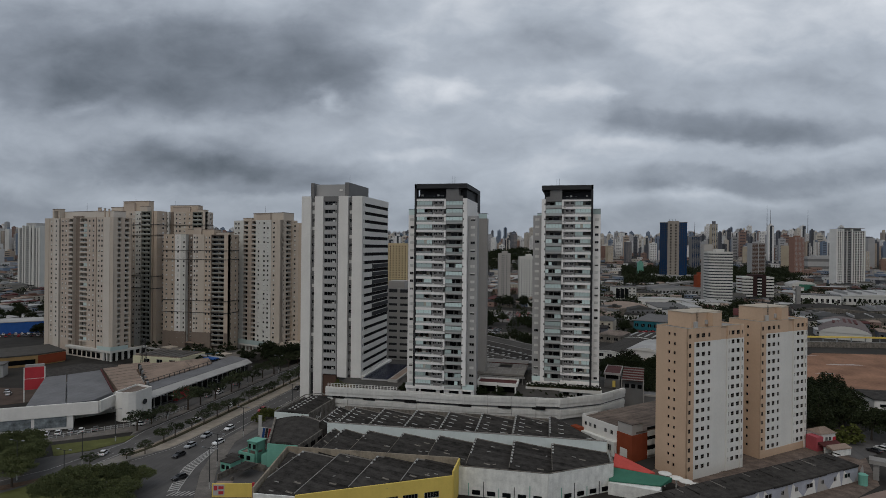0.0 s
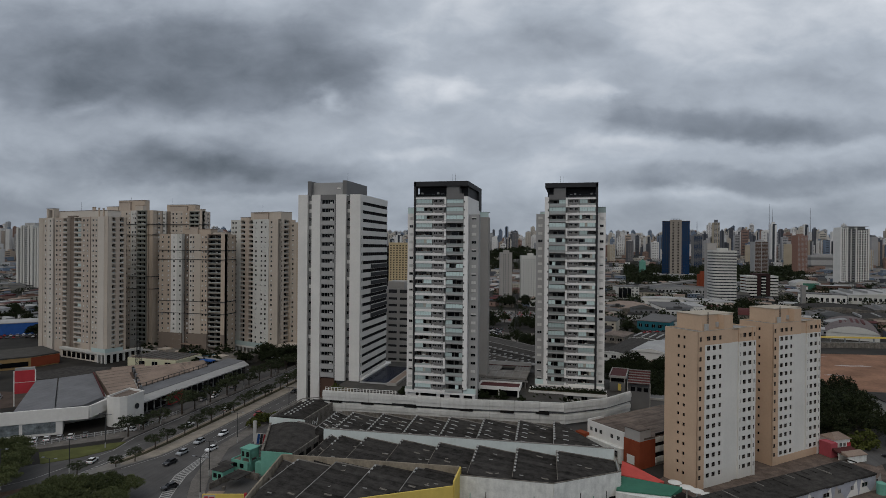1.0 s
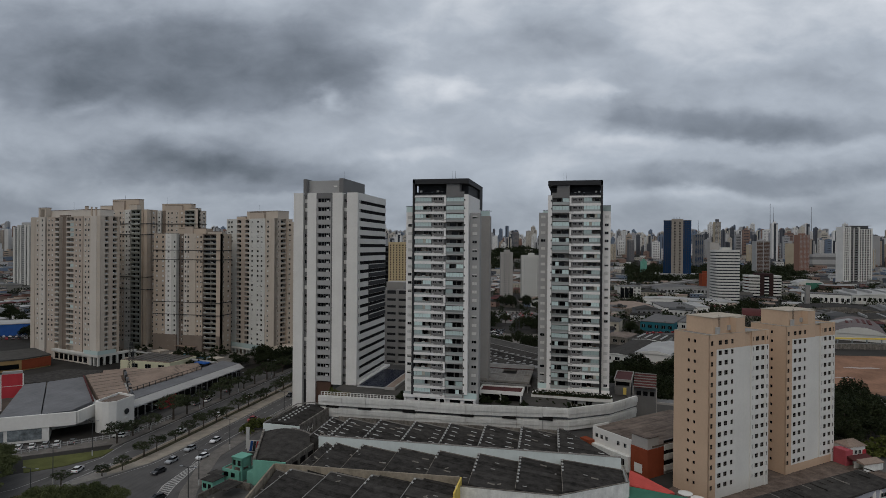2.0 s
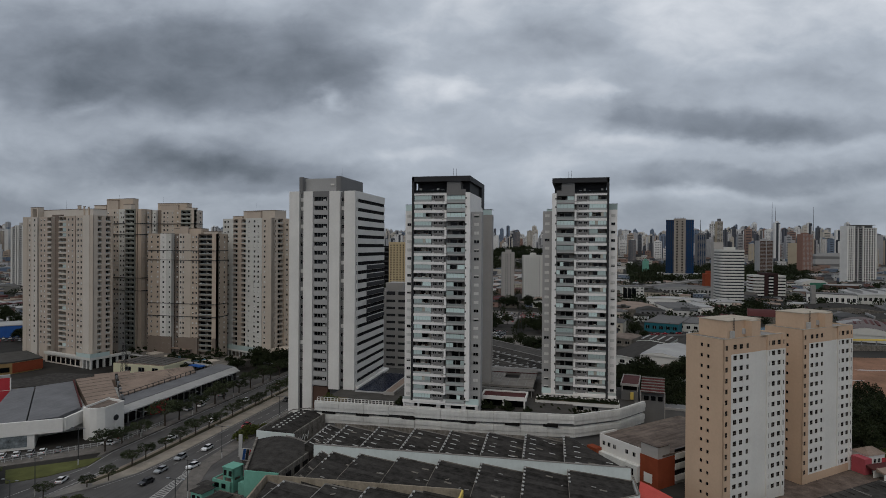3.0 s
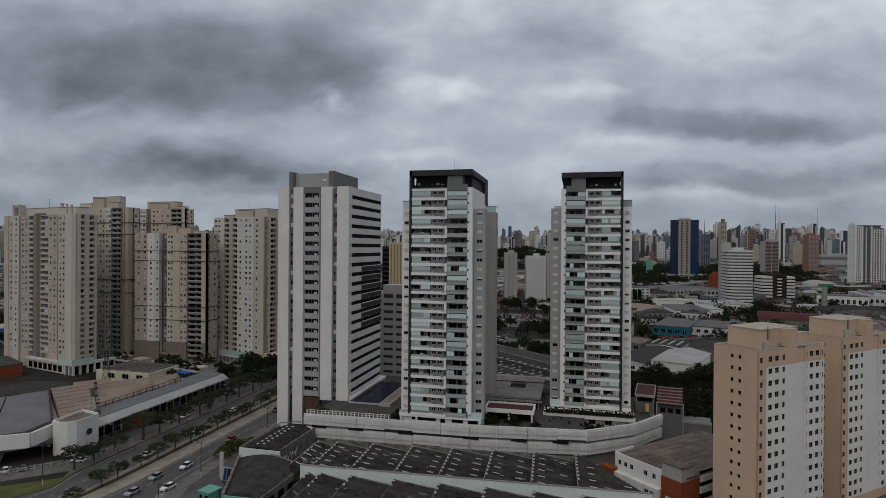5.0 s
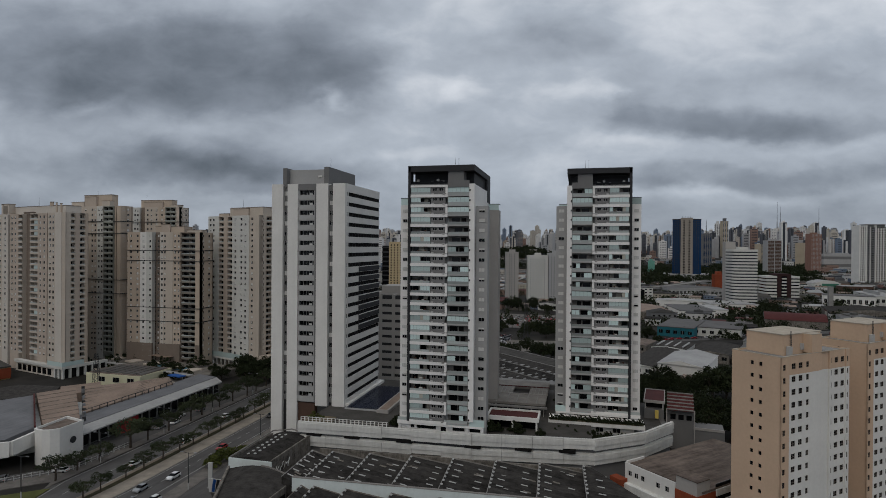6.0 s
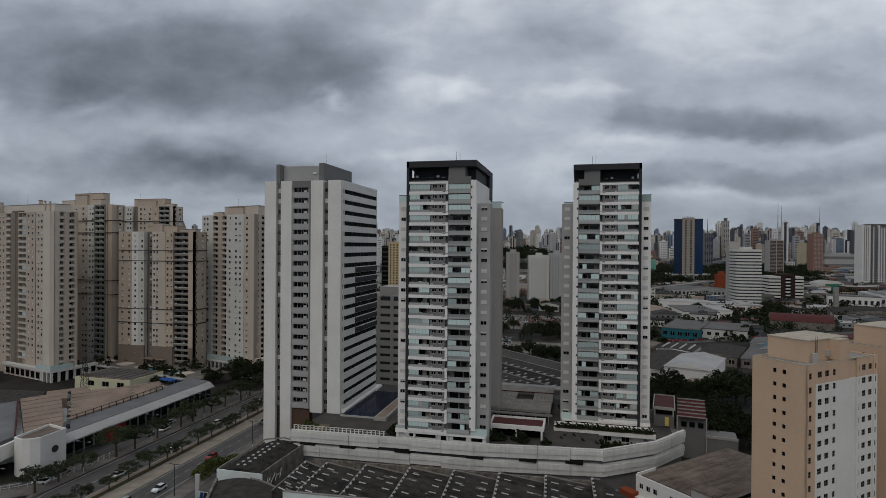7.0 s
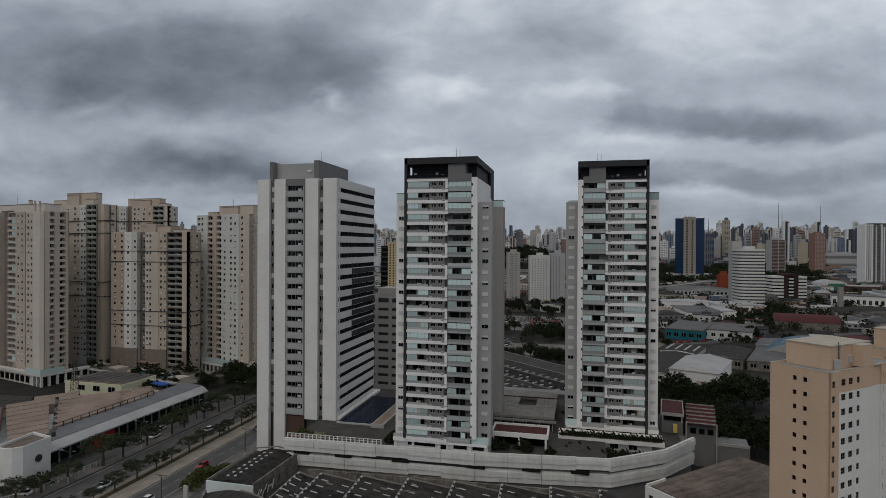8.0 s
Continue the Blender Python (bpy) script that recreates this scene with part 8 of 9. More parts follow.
        wide = [(x + p * c - q * n, y + p * n + q * c) for p, q in ((-w / 2 - 0.4, -0.4), (w / 2 + 0.4, -0.4), (w / 2 + 0.4, dep + 0.4), (-w / 2 - 0.4, dep + 0.4))]
        prism(bm, wide, z1, [z1 + 0.3, z1 + 0.3, z2 + 0.3, z2 + 0.3], rng.choice((6, 6, 7, 8, 10, 10, 11)))
        for k in range(int(w / 4)):
            u = -w / 2 + 1.2 + k * 4
            prism(bm, [(x + p * c - q * n, y + p * n + q * c) for p, q in ((u, -0.1), (u + 1.6, -0.1), (u + 1.6, 0.1), (u, 0.1))], h * 0.35, h * 0.35 + 1.3, 9)
    mats = [bpy.data.materials["skyline_" + n] for n in ("white", "grey", "cream", "dark", "brick", "blue")]
    solid("small_sheds", bm, mats + [M_ROOFG, M_ROOFB, M_ROOFW, M_GLASS, M_ROOF, M_ROOFR], "small sheds and lean-tos packed between larger roofs", kind="stuff")
    bm = bmesh.new()
    for i in range(1500):
        a, d = rng.uniform(-0.86, 0.86), rng.uniform(1000, 2500)
        if 0.32 < a < 0.64 and d < 1750:
            continue
        x, y = at(a, d)
        w, dep, h = rng.uniform(10, 30), rng.uniform(10, 26), rng.uniform(4, 14)
        if math.hypot(x - 205, y - 1310) < 60 or math.hypot(x - 514, y - 1260) < 50:
            continue
        g = lift(x, y) - 1
        s = rng.randrange(6)
        box(bm, x - w / 2, x + w / 2, y, y + dep, g, g + h, s)
        box(bm, x - w / 2 - 0.4, x + w / 2 + 0.4, y - 0.4, y + dep + 0.4, g + h, g + h + 0.6, 6 + s % 3)
        for k in range(int(w / 5)):
            box(bm, x - w / 2 + 1.5 + k * 5, x - w / 2 + 3.8 + k * 5, y - 0.15, y + 0.1, g + h * 0.5, g + h * 0.5 + 1.6, 9)
    mats = [bpy.data.materials["skyline_" + n] for n in ("white", "grey", "cream", "dark", "brick", "blue")]
    solid("far_roofs", bm, mats + [M_ROOFG, M_ROOFB, M_ROOFW, M_GLASS], "low roofs spread over the far plain", kind="stuff")


low_city()


# trees
def tree_mesh(seed, h, r, clumps, leaf, per, lift_=0.42, flat=0.75):
    """Trunk with limbs, and a crown of small leaf faces in uneven clumps."""
    rng = random.Random(seed)
    bm = bmesh.new()
    fork = Vector((rng.uniform(-0.3, 0.3), rng.uniform(-0.3, 0.3), h * lift_))
    cyl(bm, 0, 0, 0, fork.z, 0.05 * r + 0.08, 0.035 * r + 0.06, 7)
    tips = []
    for i in range(6):
        an = i * 1.047 + rng.uniform(-0.4, 0.4)
        tip = Vector((math.cos(an) * r * rng.uniform(0.4, 0.75), math.sin(an) * r * rng.uniform(0.4, 0.75), h * rng.uniform(0.62, 0.85)))
        beam(bm, (0, 0, fork.z - 0.3), tip, 0.03 * r + 0.04)
        tips.append(tip)
    trunk = mesh_of("trunk", bm, M_BARK)
    pts = []
    verts, faces = [], []
    for c in range(clumps):
        an, rad = rng.uniform(0, 6.283), r * math.sqrt(rng.random())
        zz = h * (lift_ + 0.12) + (h * (1 - lift_ - 0.12)) * rng.random() * math.sqrt(max(0.08, 1 - (rad / r) ** 2))
        cx, cy = math.cos(an) * rad, math.sin(an) * rad
        cr = r * rng.uniform(0.16, 0.3)
        for k in range(per):
            p = Vector((rng.gauss(0, 1), rng.gauss(0, 1), rng.gauss(0, 1)))
            p = p.normalized() * cr * rng.random() ** 0.4
            p.z *= flat
            o = Vector((cx, cy, zz)) + p
            u = Vector((rng.uniform(-1, 1), rng.uniform(-1, 1), rng.uniform(-0.6, 0.6))).normalized()
            w = u.cross(Vector((rng.uniform(-1, 1), rng.uniform(-1, 1), rng.uniform(-1, 1)))).normalized()
            s = leaf * rng.uniform(0.6, 1.3)
            b = len(verts)
            verts += [o + u * s, o + w * s * 0.7, o - u * s, o - w * s * 0.7]
            faces.append((b, b + 1, b + 2, b + 3))
    return trunk, verts, faces


def crown_mesh(verts, faces, mt):
    me = bpy.data.meshes.new("crown")
    me.from_pydata([tuple(v) for v in verts], [], faces)
    me.materials.append(mt)
    return me


def plant(kind, x, y, s=1.0, z=0.0):
    tr, cr, label, grp = kind
    t = thing("tree", x, y, z, random.uniform(0, 360), label, "tree", grp)
    t.scale = (s, s, s * random.uniform(0.9, 1.1))
    for n, me in (("trunk", tr), ("crown", cr)):
        o = new(n, me)
        o.parent = t
    return t


def hedge(name, rows, label):
    """Crowns joined into one planting: rows of kind, x, y, z and size."""
    verts, faces = [], []
    for kind, x, y, z, s in rows:
        me = kind[1]
        b = len(verts)
        verts += [(x + v.co.x * s, y + v.co.y * s, z + v.co.z * s) for v in me.vertices]
        faces += [tuple(b + i for i in p.vertices) for p in me.polygons]
    ob = new(name, crown_mesh([Vector(v) for v in verts], faces, rows[0][0][1].materials[0]))
    tagged(ob, label, kind="stuff")


def kinds(specs, mt, label, grp):
    out = []
    for sp in specs:
        tr, v, f = tree_mesh(*sp)
        out.append((tr, crown_mesh(v, f, mt), label, grp))
    return out


STREET = kinds(((1, 6.0, 3.4, 44, 0.17, 46, 0.44, 0.5), (2, 6.6, 3.9, 50, 0.17, 46, 0.44, 0.5), (3, 5.2, 3.0, 38, 0.17, 46, 0.42, 0.5)), M_LEAF, "street tree with thin dark green crown beside the avenue", "avenue trees")
BROAD = kinds(((4, 9.5, 6.2, 120, 0.2, 80, 0.5, 0.5), (5, 8.5, 5.6, 110, 0.2, 80, 0.5, 0.5)), M_LEAF4, "broad green street tree on the traffic island", "island trees")
DARK = kinds(((6, 11, 6.0, 80, 0.36, 40, 0.3), (7, 13, 6.5, 84, 0.36, 40, 0.3), (8, 9, 5.0, 60, 0.36, 36, 0.3)), M_LEAF2, "dense dark green tree among the buildings", "garden trees")
BUSH = kinds(((9, 3.4, 2.6, 34, 0.26, 26, 0.1), (10, 2.6, 2.0, 26, 0.24, 24, 0.1)), M_LEAF3, "yellow-green bush beside the workshops", "bushes")

SHRUB = kinds(((11, 2.6, 1.9, 26, 0.24, 22, 0.1), (12, 3.4, 1.5, 22, 0.24, 22, 0.1)), M_LEAF2, "dark green shrub in the podium garden", "garden shrubs")


def planting():
    rng = random.Random(8)
    y = 164.0
    while y < 330:
        plant(rng.choice(STREET), -131.2 + rng.uniform(-0.3, 0.3), y, rng.uniform(0.72, 1.1), 0.2)
        y += rng.uniform(5.0, 8.5)
    y = 172.0
    while y < 330:
        plant(rng.choice(STREET), -148.4 + rng.uniform(-0.6, 0.6), y, rng.uniform(1.1, 1.55), 0.15)
        y += rng.uniform(7, 12)
    for i in range(26):
        plant(rng.choice(DARK), rng.uniform(-176, -149), rng.uniform(272, 345), rng.uniform(0.6, 0.95))
    for i in range(12):
        plant(rng.choice(DARK), rng.uniform(-128, -112), rng.uniform(262, 360), rng.uniform(0.5, 0.9))
    for x, y, s in ((-128, 126, 0.72), (-122, 125, 0.8), (-116.5, 128, 0.8), (-112.5, 131, 0.7), (-124, 116, 0.8), (-116, 118, 0.82), (-110, 122, 0.78), (-107, 117, 0.7), (-120, 133, 0.5)):
        plant(rng.choice(BROAD), x, y, s, 0.15)
    for x, y, s in ((-157, 138, 0.95), (-151, 131, 0.95), (-146, 124, 0.9), (-161, 130, 1.0), (-167, 140, 0.9), (-163, 144, 0.75)):
        plant(rng.choice(BROAD), x, y, s)
    for x, y, s in ((-137.4, 140.6, 0.62), (-131.8, 148.5, 0.72), (-129.6, 153.5, 0.6)):
        plant(rng.choice(STREET), x, y, s, 0.15)
    for x, y, s in ((-113.6, 196, 1.3), (-112.0, 199, 1.5), (-110.5, 202, 1.4), (-113, 191, 1.0)):
        plant(rng.choice(BUSH), x, y, s)
    for x, y, s in ((-87.5, 204.6, 0.8), (-85.5, 205.0, 0.6), (-89, 205.5, 0.7)):
        plant(rng.choice(BUSH), x, y + 1.0, s, 11.6)
    rows = []
    for i in range(90):
        x, y = rng.choice(((rng.uniform(-36, -19), rng.uniform(208, 210.5)), (rng.uniform(-17, 4), rng.uniform(213, 219)), (rng.uniform(-17, 8), rng.uniform(215, 220.5)), (rng.uniform(-63, -60), rng.uniform(206, 222)), (rng.uniform(-18, -15), rng.uniform(222, 250))))
        rows.append((rng.choice(SHRUB), x, y, 11.5 if x < -18 else 8.9, rng.uniform(0.5, 1.0)))
    for i in range(70):
        rows.append((rng.choice(SHRUB), -16.8 + i * 0.385, 222.5 + rng.uniform(-0.2, 0.3), 12.3, rng.uniform(0.4, 0.62)))
    hedge("podium_planting", rows, "dark green shrubs and hedges planted on the podium")
    for i in range(46):
        plant(rng.choice(DARK), rng.uniform(80, 112), rng.uniform(226, 296), rng.uniform(0.6, 0.95))
    for i in range(34):
        plant(rng.choice(DARK), rng.uniform(14, 42), rng.uniform(272, 322), rng.uniform(0.6, 0.9))
    for x, y, s in ((-366, 330, 1.1), (-360, 326, 1.2), (108, 232, 0.8)):
        plant(rng.choice(DARK), x, y, s)
    for x, y, s in ((90, 222.5, 2.0), (93, 224, 1.8)):
        plant(rng.choice(BUSH), x, y, s)
    for x, y, r in ((30, 252, 0.7), (36, 258, 0.8), (42, 254, 0.75), (33, 266, 0.85), (47, 262, 0.8), (52, 252, 0.7), (58, 262, 0.8), (40, 268, 0.9)):
        plant(rng.choice(DARK), x, y, r)
    for x, y in ((46, 304), (52, 306), (57, 312), (48, 312), (55, 318)):
        plant(rng.choice(DARK), x, y, 1.15)
    for i in range(64):
        plant(rng.choice(DARK), rng.uniform(-84, -14), rng.choice((rng.uniform(372, 392), rng.uniform(452, 500), rng.uniform(452, 500), rng.uniform(590, 720), rng.uniform(590, 720))), rng.uniform(0.6, 0.95))
    rows = []
    for i in range(44):
        x, y = at(rng.uniform(0.24, 0.56), rng.uniform(400, 620))
        rows.append((rng.choice(DARK), x, y, 0, rng.uniform(0.5, 0.9)))
    hedge("street_planting", rows, "dark green trees along streets between warehouses")
    rows = []
    for i in range(60):
        u, v = rng.uniform(2, 80), rng.uniform(-7, 24)
        c, n = math.cos(radians(-14)), math.sin(radians(-14))
        rows.append((rng.choice(SHRUB), -262 + u * c - v * n, 296 + u * n + v * c, 3.6 if v > 0.5 else 2.0, rng.uniform(0.7, 1.5)))
    hedge("courtyard_planting", rows, "dark green shrubs between the residential towers")
    hedge("depot_trees", [(rng.choice(DARK), rng.uniform(-500, -395), rng.uniform(360, 440), 0, rng.uniform(0.6, 0.95)) for i in range(40)], "dark green trees round the far depots")
    # woods and tree-lined streets far off
    spots = []
    for i in range(760):
        spots.append((*at(rng.uniform(0.32, 0.64), rng.uniform(1020, 1720)), rng.uniform(6, 11)))
    for i in range(520):
        spots.append((*at(rng.uniform(0.05, 0.22), rng.uniform(1500, 2050)), rng.uniform(7, 12)))
    for i in range(900):
        spots.append((*at(rng.uniform(-0.84, 0.84), rng.uniform(420, 1400)), rng.uniform(2.6, 5.5)))
    for i in range(620):
        spots.append((*at(rng.uniform(0.2, 0.85), rng.uniform(480, 1000)), rng.uniform(3, 6.5)))
    for i in range(300):
        spots.append((*at(rng.uniform(-0.86, 0.86), rng.uniform(1300, 3000)), rng.uniform(6, 11)))
    spots = [(x, y, r) for x, y, r in spots if not (math.hypot(x - 172, y - 755) < 26 or math.hypot(x - 243, y - 860) < 26 or abs(x + 130) < 30 and y < 520)]
    gen = np.random.default_rng(8)
    k = 95
    c = np.array([(x, y, lift(x, y) + r * 0.75, r) for x, y, r in spots])
    o = gen.normal(size=(len(spots), k, 3))
    o *= (gen.random((len(spots), k)) ** 0.35 / np.linalg.norm(o, axis=2))[..., None] * c[:, None, 3:4]
    o[..., 2] *= 0.7 + 0.25 * gen.random((len(spots), 1))
    o += c[:, None, :3]
    u = gen.uniform(-1, 1, o.shape) * (1, 1, 0.6)
    w = np.cross(u, gen.uniform(-1, 1, o.shape))
    size = c[:, None, 3:4] * gen.uniform(0.09, 0.19, (len(spots), k, 1))
    u *= size / np.linalg.norm(u, axis=2, keepdims=True)
    w *= size / np.linalg.norm(w, axis=2, keepdims=True)
    verts = np.stack((o + u, o + w, o - u, o - w), axis=2).reshape(-1, 3).tolist()
    faces = [(i, i + 1, i + 2, i + 3) for i in range(0, len(verts), 4)]
    ob = new("far_woods", crown_mesh(verts, faces, M_LEAF2))
    tagged(ob, "dark green trees and woods across the city", kind="stuff")


def palm(x, y, h):
    """A bare trunk with a crown of arched fronds, each a folded strip of leaflets."""
    t = thing("palm_tree", x, y, 0, random.uniform(0, 360), "tall palm tree with drooping fronds beside the earth lot", "palm", "palms")
    bm = bmesh.new()
    cyl(bm, 0, 0, 0, h, 0.28, 0.2, 8)
    part("trunk", bm, M_BARK, t)
    rng = random.Random(int(x))
    for k in range(16):
        an, up = k * 0.393 * 1.03 + rng.uniform(-0.15, 0.15), rng.uniform(0.2, 1.3)
        bm = bmesh.new()
        last = None
        for i in range(7):
            q = i / 6
            r, z = 3.6 * q, h + 3.0 * q * up - 3.4 * q * q
            w = 0.55 * math.sin(math.pi * min(0.95, q + 0.12))
            o = Vector((math.cos(an) * r, math.sin(an) * r, z))
            e = Vector((-math.sin(an), math.cos(an), 0)) * w
            row = [bm.verts.new(o - e - Vector((0, 0, w * 0.6))), bm.verts.new(o), bm.verts.new(o + e - Vector((0, 0, w * 0.6)))]
            if last:
                bm.faces.new((last[0], last[1], row[1], row[0]))
                bm.faces.new((last[1], last[2], row[2], row[1]))
            last = row
        part("frond", bm, M_LEAF2, t)


planting()
for place in ((218, 470, 11), (226, 476, 12), (234, 468, 10), (246, 480, 11), (258, 474, 9)):
    palm(*place)


# vehicles
def car_proto(k, mt, label):
    t = thing("car", 0, 0, -1600 - 5 * k, 0, label, "car", "cars on the streets")
    bm = bmesh.new()
    prof = [(-2.05, 0.35), (-2.1, 0.75), (-1.95, 0.95), (-1.5, 1.0), (1.0, 0.98), (1.9, 0.85), (2.1, 0.65), (2.1, 0.35)]
    vs = [[bm.verts.new((s * 0.86, x, z)) for x, z in prof] for s in (-1, 1)]
    n = len(prof)
    for i in range(n):
        j = (i + 1) % n
        bm.faces.new((vs[0][i], vs[0][j], vs[1][j], vs[1][i]))
    bm.faces.new(vs[0])
    bm.faces.new(vs[1][::-1])
    part("body", bm, mt, t)
    bm = bmesh.new()
    cab = [(-1.75, 0.98), (-1.35, 1.46), (0.25, 1.46), (0.95, 0.98)]
    lo = [[bm.verts.new((s * (0.82 if z < 1.2 else 0.66), x, z)) for x, z in cab] for s in (-1, 1)]
    for i in range(4):
        j = (i + 1) % 4
        bm.faces.new((lo[0][i], lo[0][j], lo[1][j], lo[1][i]))
    bm.faces.new(lo[0])
    bm.faces.new(lo[1][::-1])
    part("cabin_glass", bm, M_GLASS, t)
    bm = bmesh.new()
    box(bm, -0.64, 0.64, -1.3, 0.22, 1.45, 1.5)
    part("car_roof", bm, mt, t)
    bm = bmesh.new()
    cyl(bm, 0, 0, -0.1, 0.1, 0.32, 0.32, 12)
    wheel = mesh_of("wheel", bm, M_TYRE)
    for x in (-0.8, 0.8):
        for y in (-1.3, 1.3):
            o = piece("wheel", wheel, t, x, y, 0.32)
            o.matrix_basis = pose(x, y, 0.32, 0, 90, 0)
    for x in (-0.6, 0.6):
        boxes("headlight", [(x - 0.18, x + 0.18, 2.05, 2.13, 0.62, 0.78)], M_FRAME, t)
        boxes("tail_light", [(x - 0.15, x + 0.15, -2.14, -2.06, 0.66, 0.8)], M_RED, t)
    return t


def vehicles():
    rng = random.Random(12)
    protos = [car_proto(k, m, lab) for k, (m, lab) in enumerate(zip(M_CARS, ("white hatchback car on asphalt", "silver hatchback car on asphalt", "black hatchback car on asphalt", "red hatchback car on asphalt", "dark grey hatchback car on asphalt")))]
    spots = [(-120.2, 162.5, 178, 1), (-118.2, 154.4, 172, 2), (-121.5, 172.6, 180, 1), (-118.6, 181.5, 180, 0), (-113.4, 167.5, 172, 0), (-134.6, 207.3, 0, 0), (-138.5, 235.3, 0, 0), (-136.2, 187.0, 0, 0), (-119.5, 205, 180, 3), (-138.6, 263.8, 0, 0), (-135, 280, 0, 2),
             (-118, 262, 180, 4), (-122.6, 240, 180, 2), (-137, 300, 0, 0), (-141.5, 150, 20, 0), (-106.5, 139.6, 155, 2),
             (-174.4, 159.9, 40, 0), (-171.6, 162.1, 42, 0), (-168.6, 164.2, 40, 1), (-166.2, 166.2, 38, 0), (-177.6, 157.6, 40, 0), (-162.8, 168.8, 40, 4), (-152.6, 177.4, 100, 0), (-152.4, 184, 10, 4), (-151.7, 224.0, 5, 0), (-153, 218, 5, 1), (-155, 231, 4, 0), (-153.0, 240, 5, 4),
             (-236.2, 198.5, 40, 0), (-232, 188.6, 40, 2), (-228.5, 186.0, 40, 0), (-240.6, 201.5, 40, 1), (96, 214, 40, 2), (99.5, 217, 40, 0), (103.2, 220, 40, 1), (106, 223, 40, 4), (110, 226, 45, 2)]
    for i in range(70):
        spots.append((-76 + (i % 14) * 3.6 + rng.uniform(-0.4, 0.4), 520 + (i // 14) * 14 + rng.uniform(-1, 1), rng.choice((0, 180)), rng.randrange(5)))
    for i in range(18):
        spots.append((-66 + rng.uniform(0, 10), 428 + i * 1.9, 70, rng.randrange(5)))
    for i in range(26):
        spots.append((-400 + (i % 13) * 3.2, 310 + (i // 13) * 12 + (i % 13) * 2.0, 50, rng.randrange(5)))
    for i in range(16):
        spots.append((44 + i * 5.5 + rng.uniform(-1, 1), 470 + i * 3.2, 110, rng.randrange(5)))
    first = set()
    for x, y, turn, k in spots:
        m = pose(x, y, 0.05, 0, 0, turn)
        if k in first:
            copy_thing(protos[k], m)
        else:
            first.add(k)
            protos[k].matrix_basis = m
    slab("parking_lot", [(-82, 505), (-20, 505), (-18, 600), (-95, 600)], -0.2, 0.06, M_DIRTY, "pale concrete car park beyond the towers")
    slab("sports_court", [(-68, 400), (-14, 408), (-16, 448), (-72, 444)], -0.2, 0.06, mat("bare_grey_earth", (0.17, 0.155, 0.135), 0.95, 0.5, 0.15, 1.0), "pale bare court beyond the dark hall")
    slab("cross_street", [(20, 452), (60, 470), (160, 530), (260, 590), (260, 602), (160, 543), (58, 484), (16, 462)], -0.2, 0.05, M_ASPHALT, "asphalt cross street between warehouses")


vehicles()


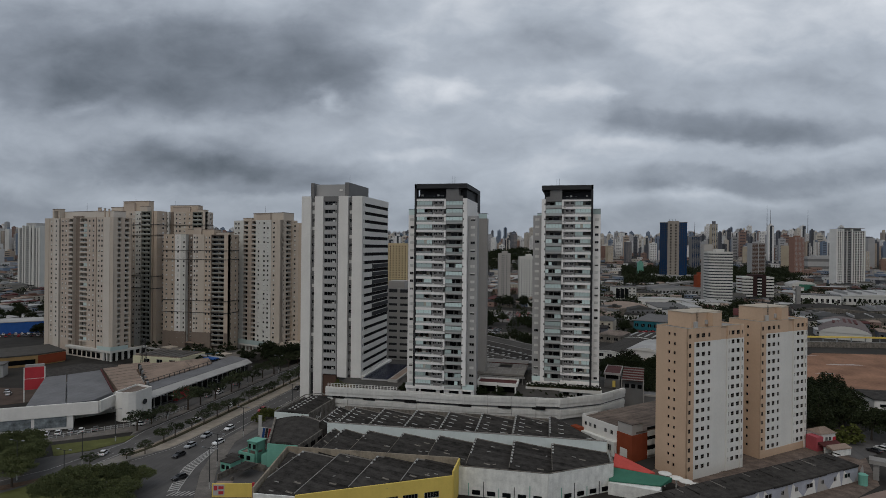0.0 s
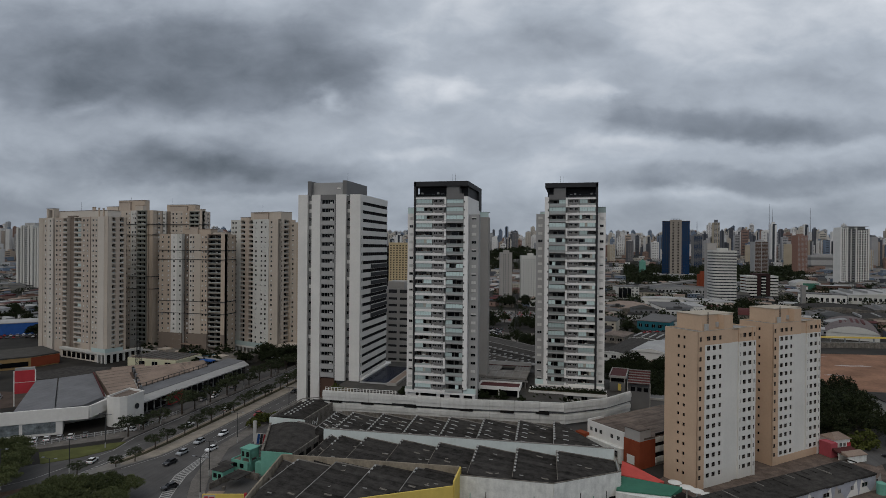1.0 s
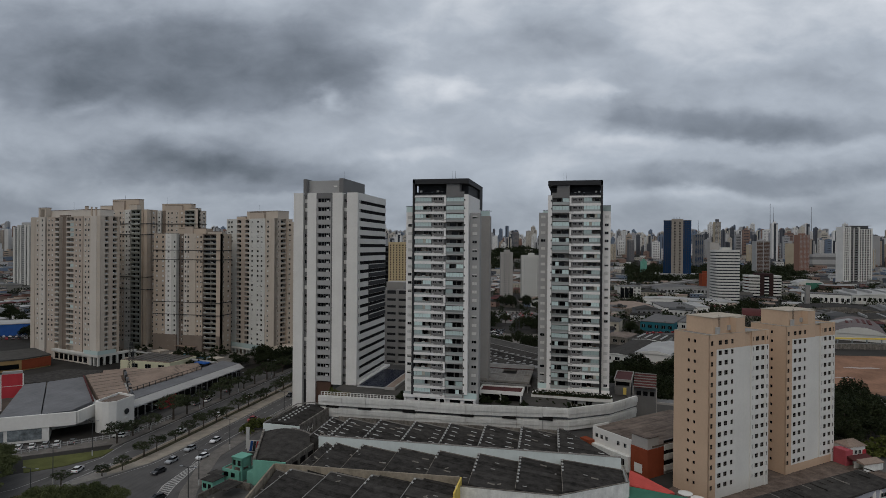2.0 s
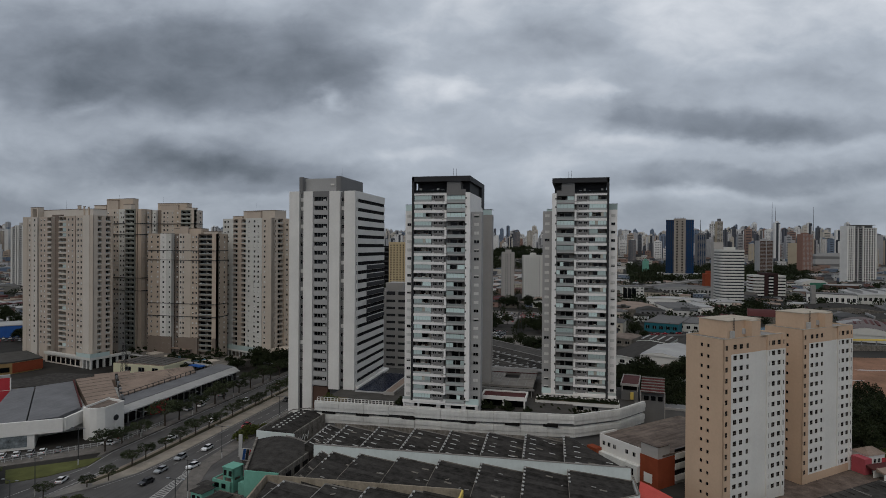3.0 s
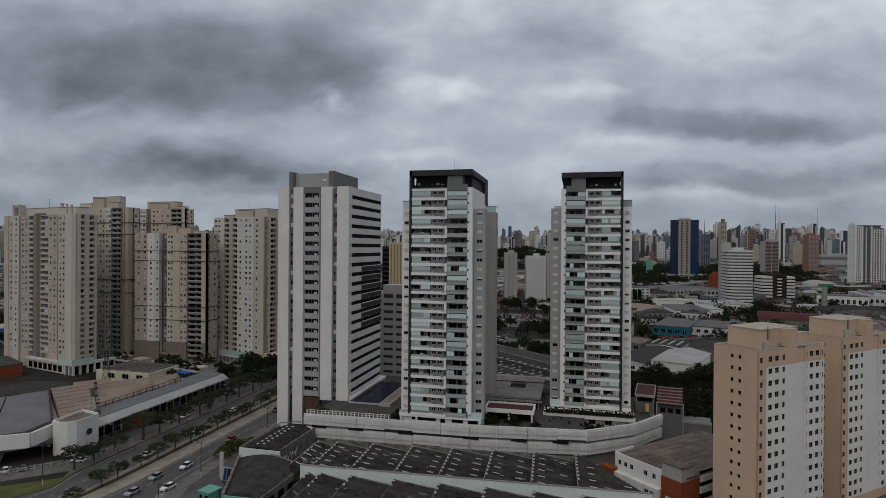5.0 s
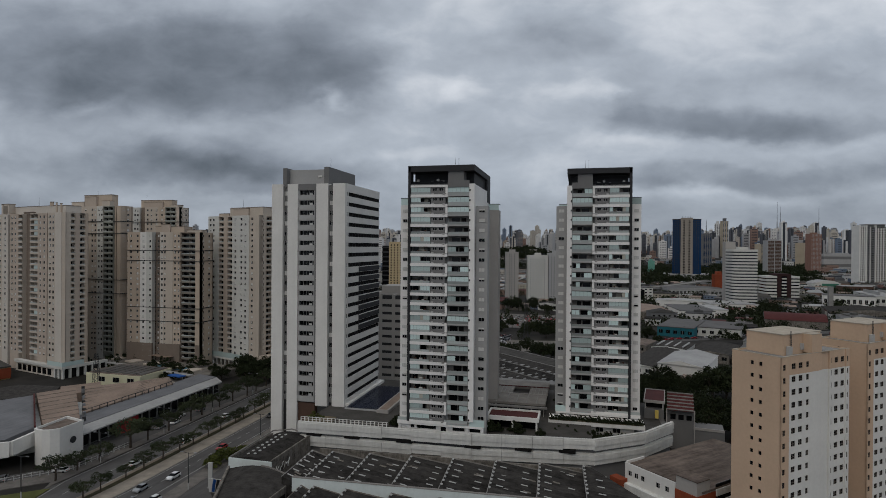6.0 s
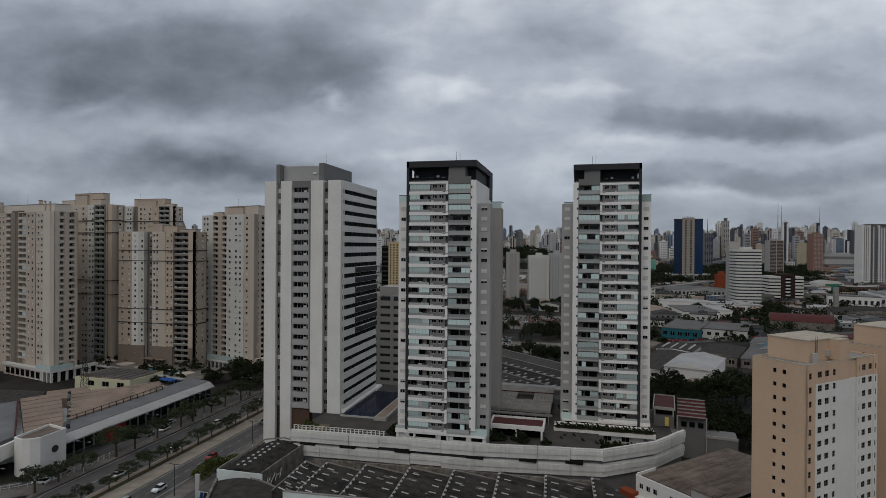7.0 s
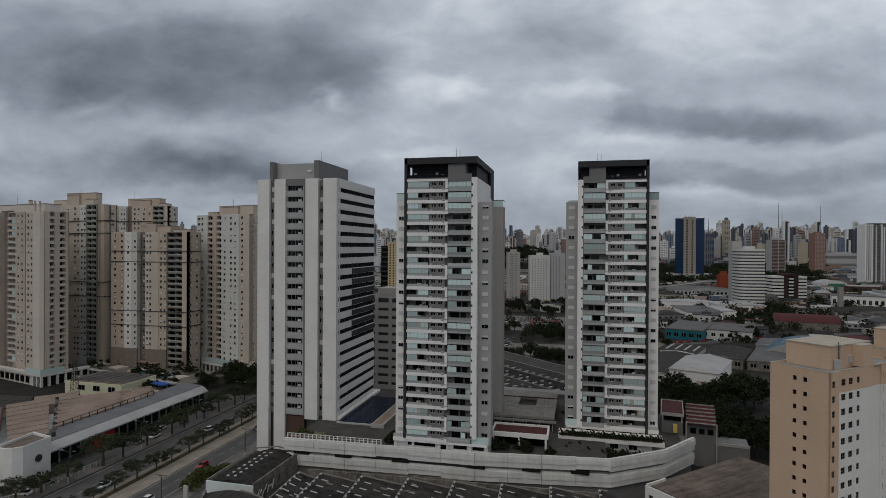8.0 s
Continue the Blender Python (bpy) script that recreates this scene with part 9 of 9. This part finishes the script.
# street furniture
def street_furniture():
    def lamp(x, y, h, label, turn=0, arm=2.0):
        t = thing("street_lamp", x, y, 0, turn, label, "lamp post", "street lamps")
        bm = bmesh.new()
        cyl(bm, 0, 0, 0, 1.9, 0.16, 0.15, 8)
        part("painted_foot", bm, M_FRAME, t, "white painted foot")
        bm = bmesh.new()
        cyl(bm, 0, 0, 1.9, h, 0.13, 0.08, 8)
        part("pole", bm, M_DARKM, t)
        bm = bmesh.new()
        beam(bm, (0, 0, h - 0.2), (arm, 0, h + 0.1), 0.1)
        beam(bm, (0, 0, h - 0.2), (-arm, 0, h + 0.1), 0.1)
        bracket = part("arm", bm, M_DARKM, t)
        for s in (-1, 1):
            boxes("lantern", [(s * arm - 0.4, s * arm + 0.4, -0.16, 0.16, h, h + 0.16)], M_STEEL, bracket)

    for x, y, h in ((-147.2, 160.8, 11), (-147.4, 186, 9), (-147.5, 213, 9), (-147.6, 240, 9), (-147.4, 268, 9), (-94.6, 136, 11), (-101.5, 149.5, 10), (-109.6, 176, 10), (-111.8, 215, 9), (-135.4, 130, 9), (-149, 128, 11), (-140.5, 141, 10)):
        lamp(x, y, h, "dark street lamp with white painted foot on the kerb")
    # white post fence of the forecourt
    t = thing("fence", 0, 0, 0, 0, "white post and rail fence along the pavement", "fence")
    bm = bmesh.new()
    box(bm, -0.12, 0.12, -0.12, 0.12, 0, 1.5)
    post = mesh_of("post", bm, M_FRAME)
    line = [Vector((-172, 153.5)), Vector((-163.2, 164.6)), Vector((-150.2, 179.2)), Vector((-149.9, 200))]
    for a, b in zip(line, line[1:]):
        d = b - a
        n = int(d.length / 1.9)
        for i in range(n):
            p = a + d * (i / n)
            piece("post", post, t, p.x, p.y, 0.1, math.degrees(math.atan2(d.y, d.x)))
        for z in (0.75, 1.4):
            bm = bmesh.new()
            beam(bm, (*a, z), (*b, z), 0.1)
            part("rail", bm, M_FRAME, t)
    t = thing("control_cabinet", -135.2, 129.7, 0.15, 20, "yellow roadside control cabinet", "cabinet")
    boxes("body", [(-0.9, 0.9, -0.5, 0.5, 0, 1.6)], M_YELLOW, t)
    boxes("lid", [(-1.0, 1.0, -0.6, 0.6, 1.6, 1.7)], M_YELLOW, t)
    # lattice pylons
    for x, y, h in ((-44, 440, 30), (-216, 254, 17), (-270, 216, 17)):
        t = thing("lattice_pylon", x, y, 0, 20, "dark steel lattice pylon", "pylon", "pylons")
        w = 1.4
        for sx in (-1, 1):
            for sy in (-1, 1):
                bm = bmesh.new()
                beam(bm, (sx * w, sy * w, 0), (sx * 0.5, sy * 0.5, h), 0.14)
                part("leg", bm, M_DARKM, t)
        n = 8
        for k in range(n):
            z0, z1 = k * h / n, (k + 1) * h / n
            r0, r1 = w + (0.5 - w) * z0 / h, w + (0.5 - w) * z1 / h
            bm = bmesh.new()
            for a, b in (((-1, -1), (1, -1)), ((1, -1), (1, 1)), ((1, 1), (-1, 1)), ((-1, 1), (-1, -1))):
                beam(bm, (a[0] * r0, a[1] * r0, z0), (b[0] * r1, b[1] * r1, z1), 0.07)
                beam(bm, (b[0] * r0, b[1] * r0, z0), (a[0] * r1, a[1] * r1, z1), 0.07)
            part("bracing", bm, M_DARKM, t)
        for z in (0.7, 0.85):
            bm = bmesh.new()
            beam(bm, (-2.2, 0, h * z), (2.2, 0, h * z), 0.14)
            part("crossarm", bm, M_DARKM, t)


street_furniture()
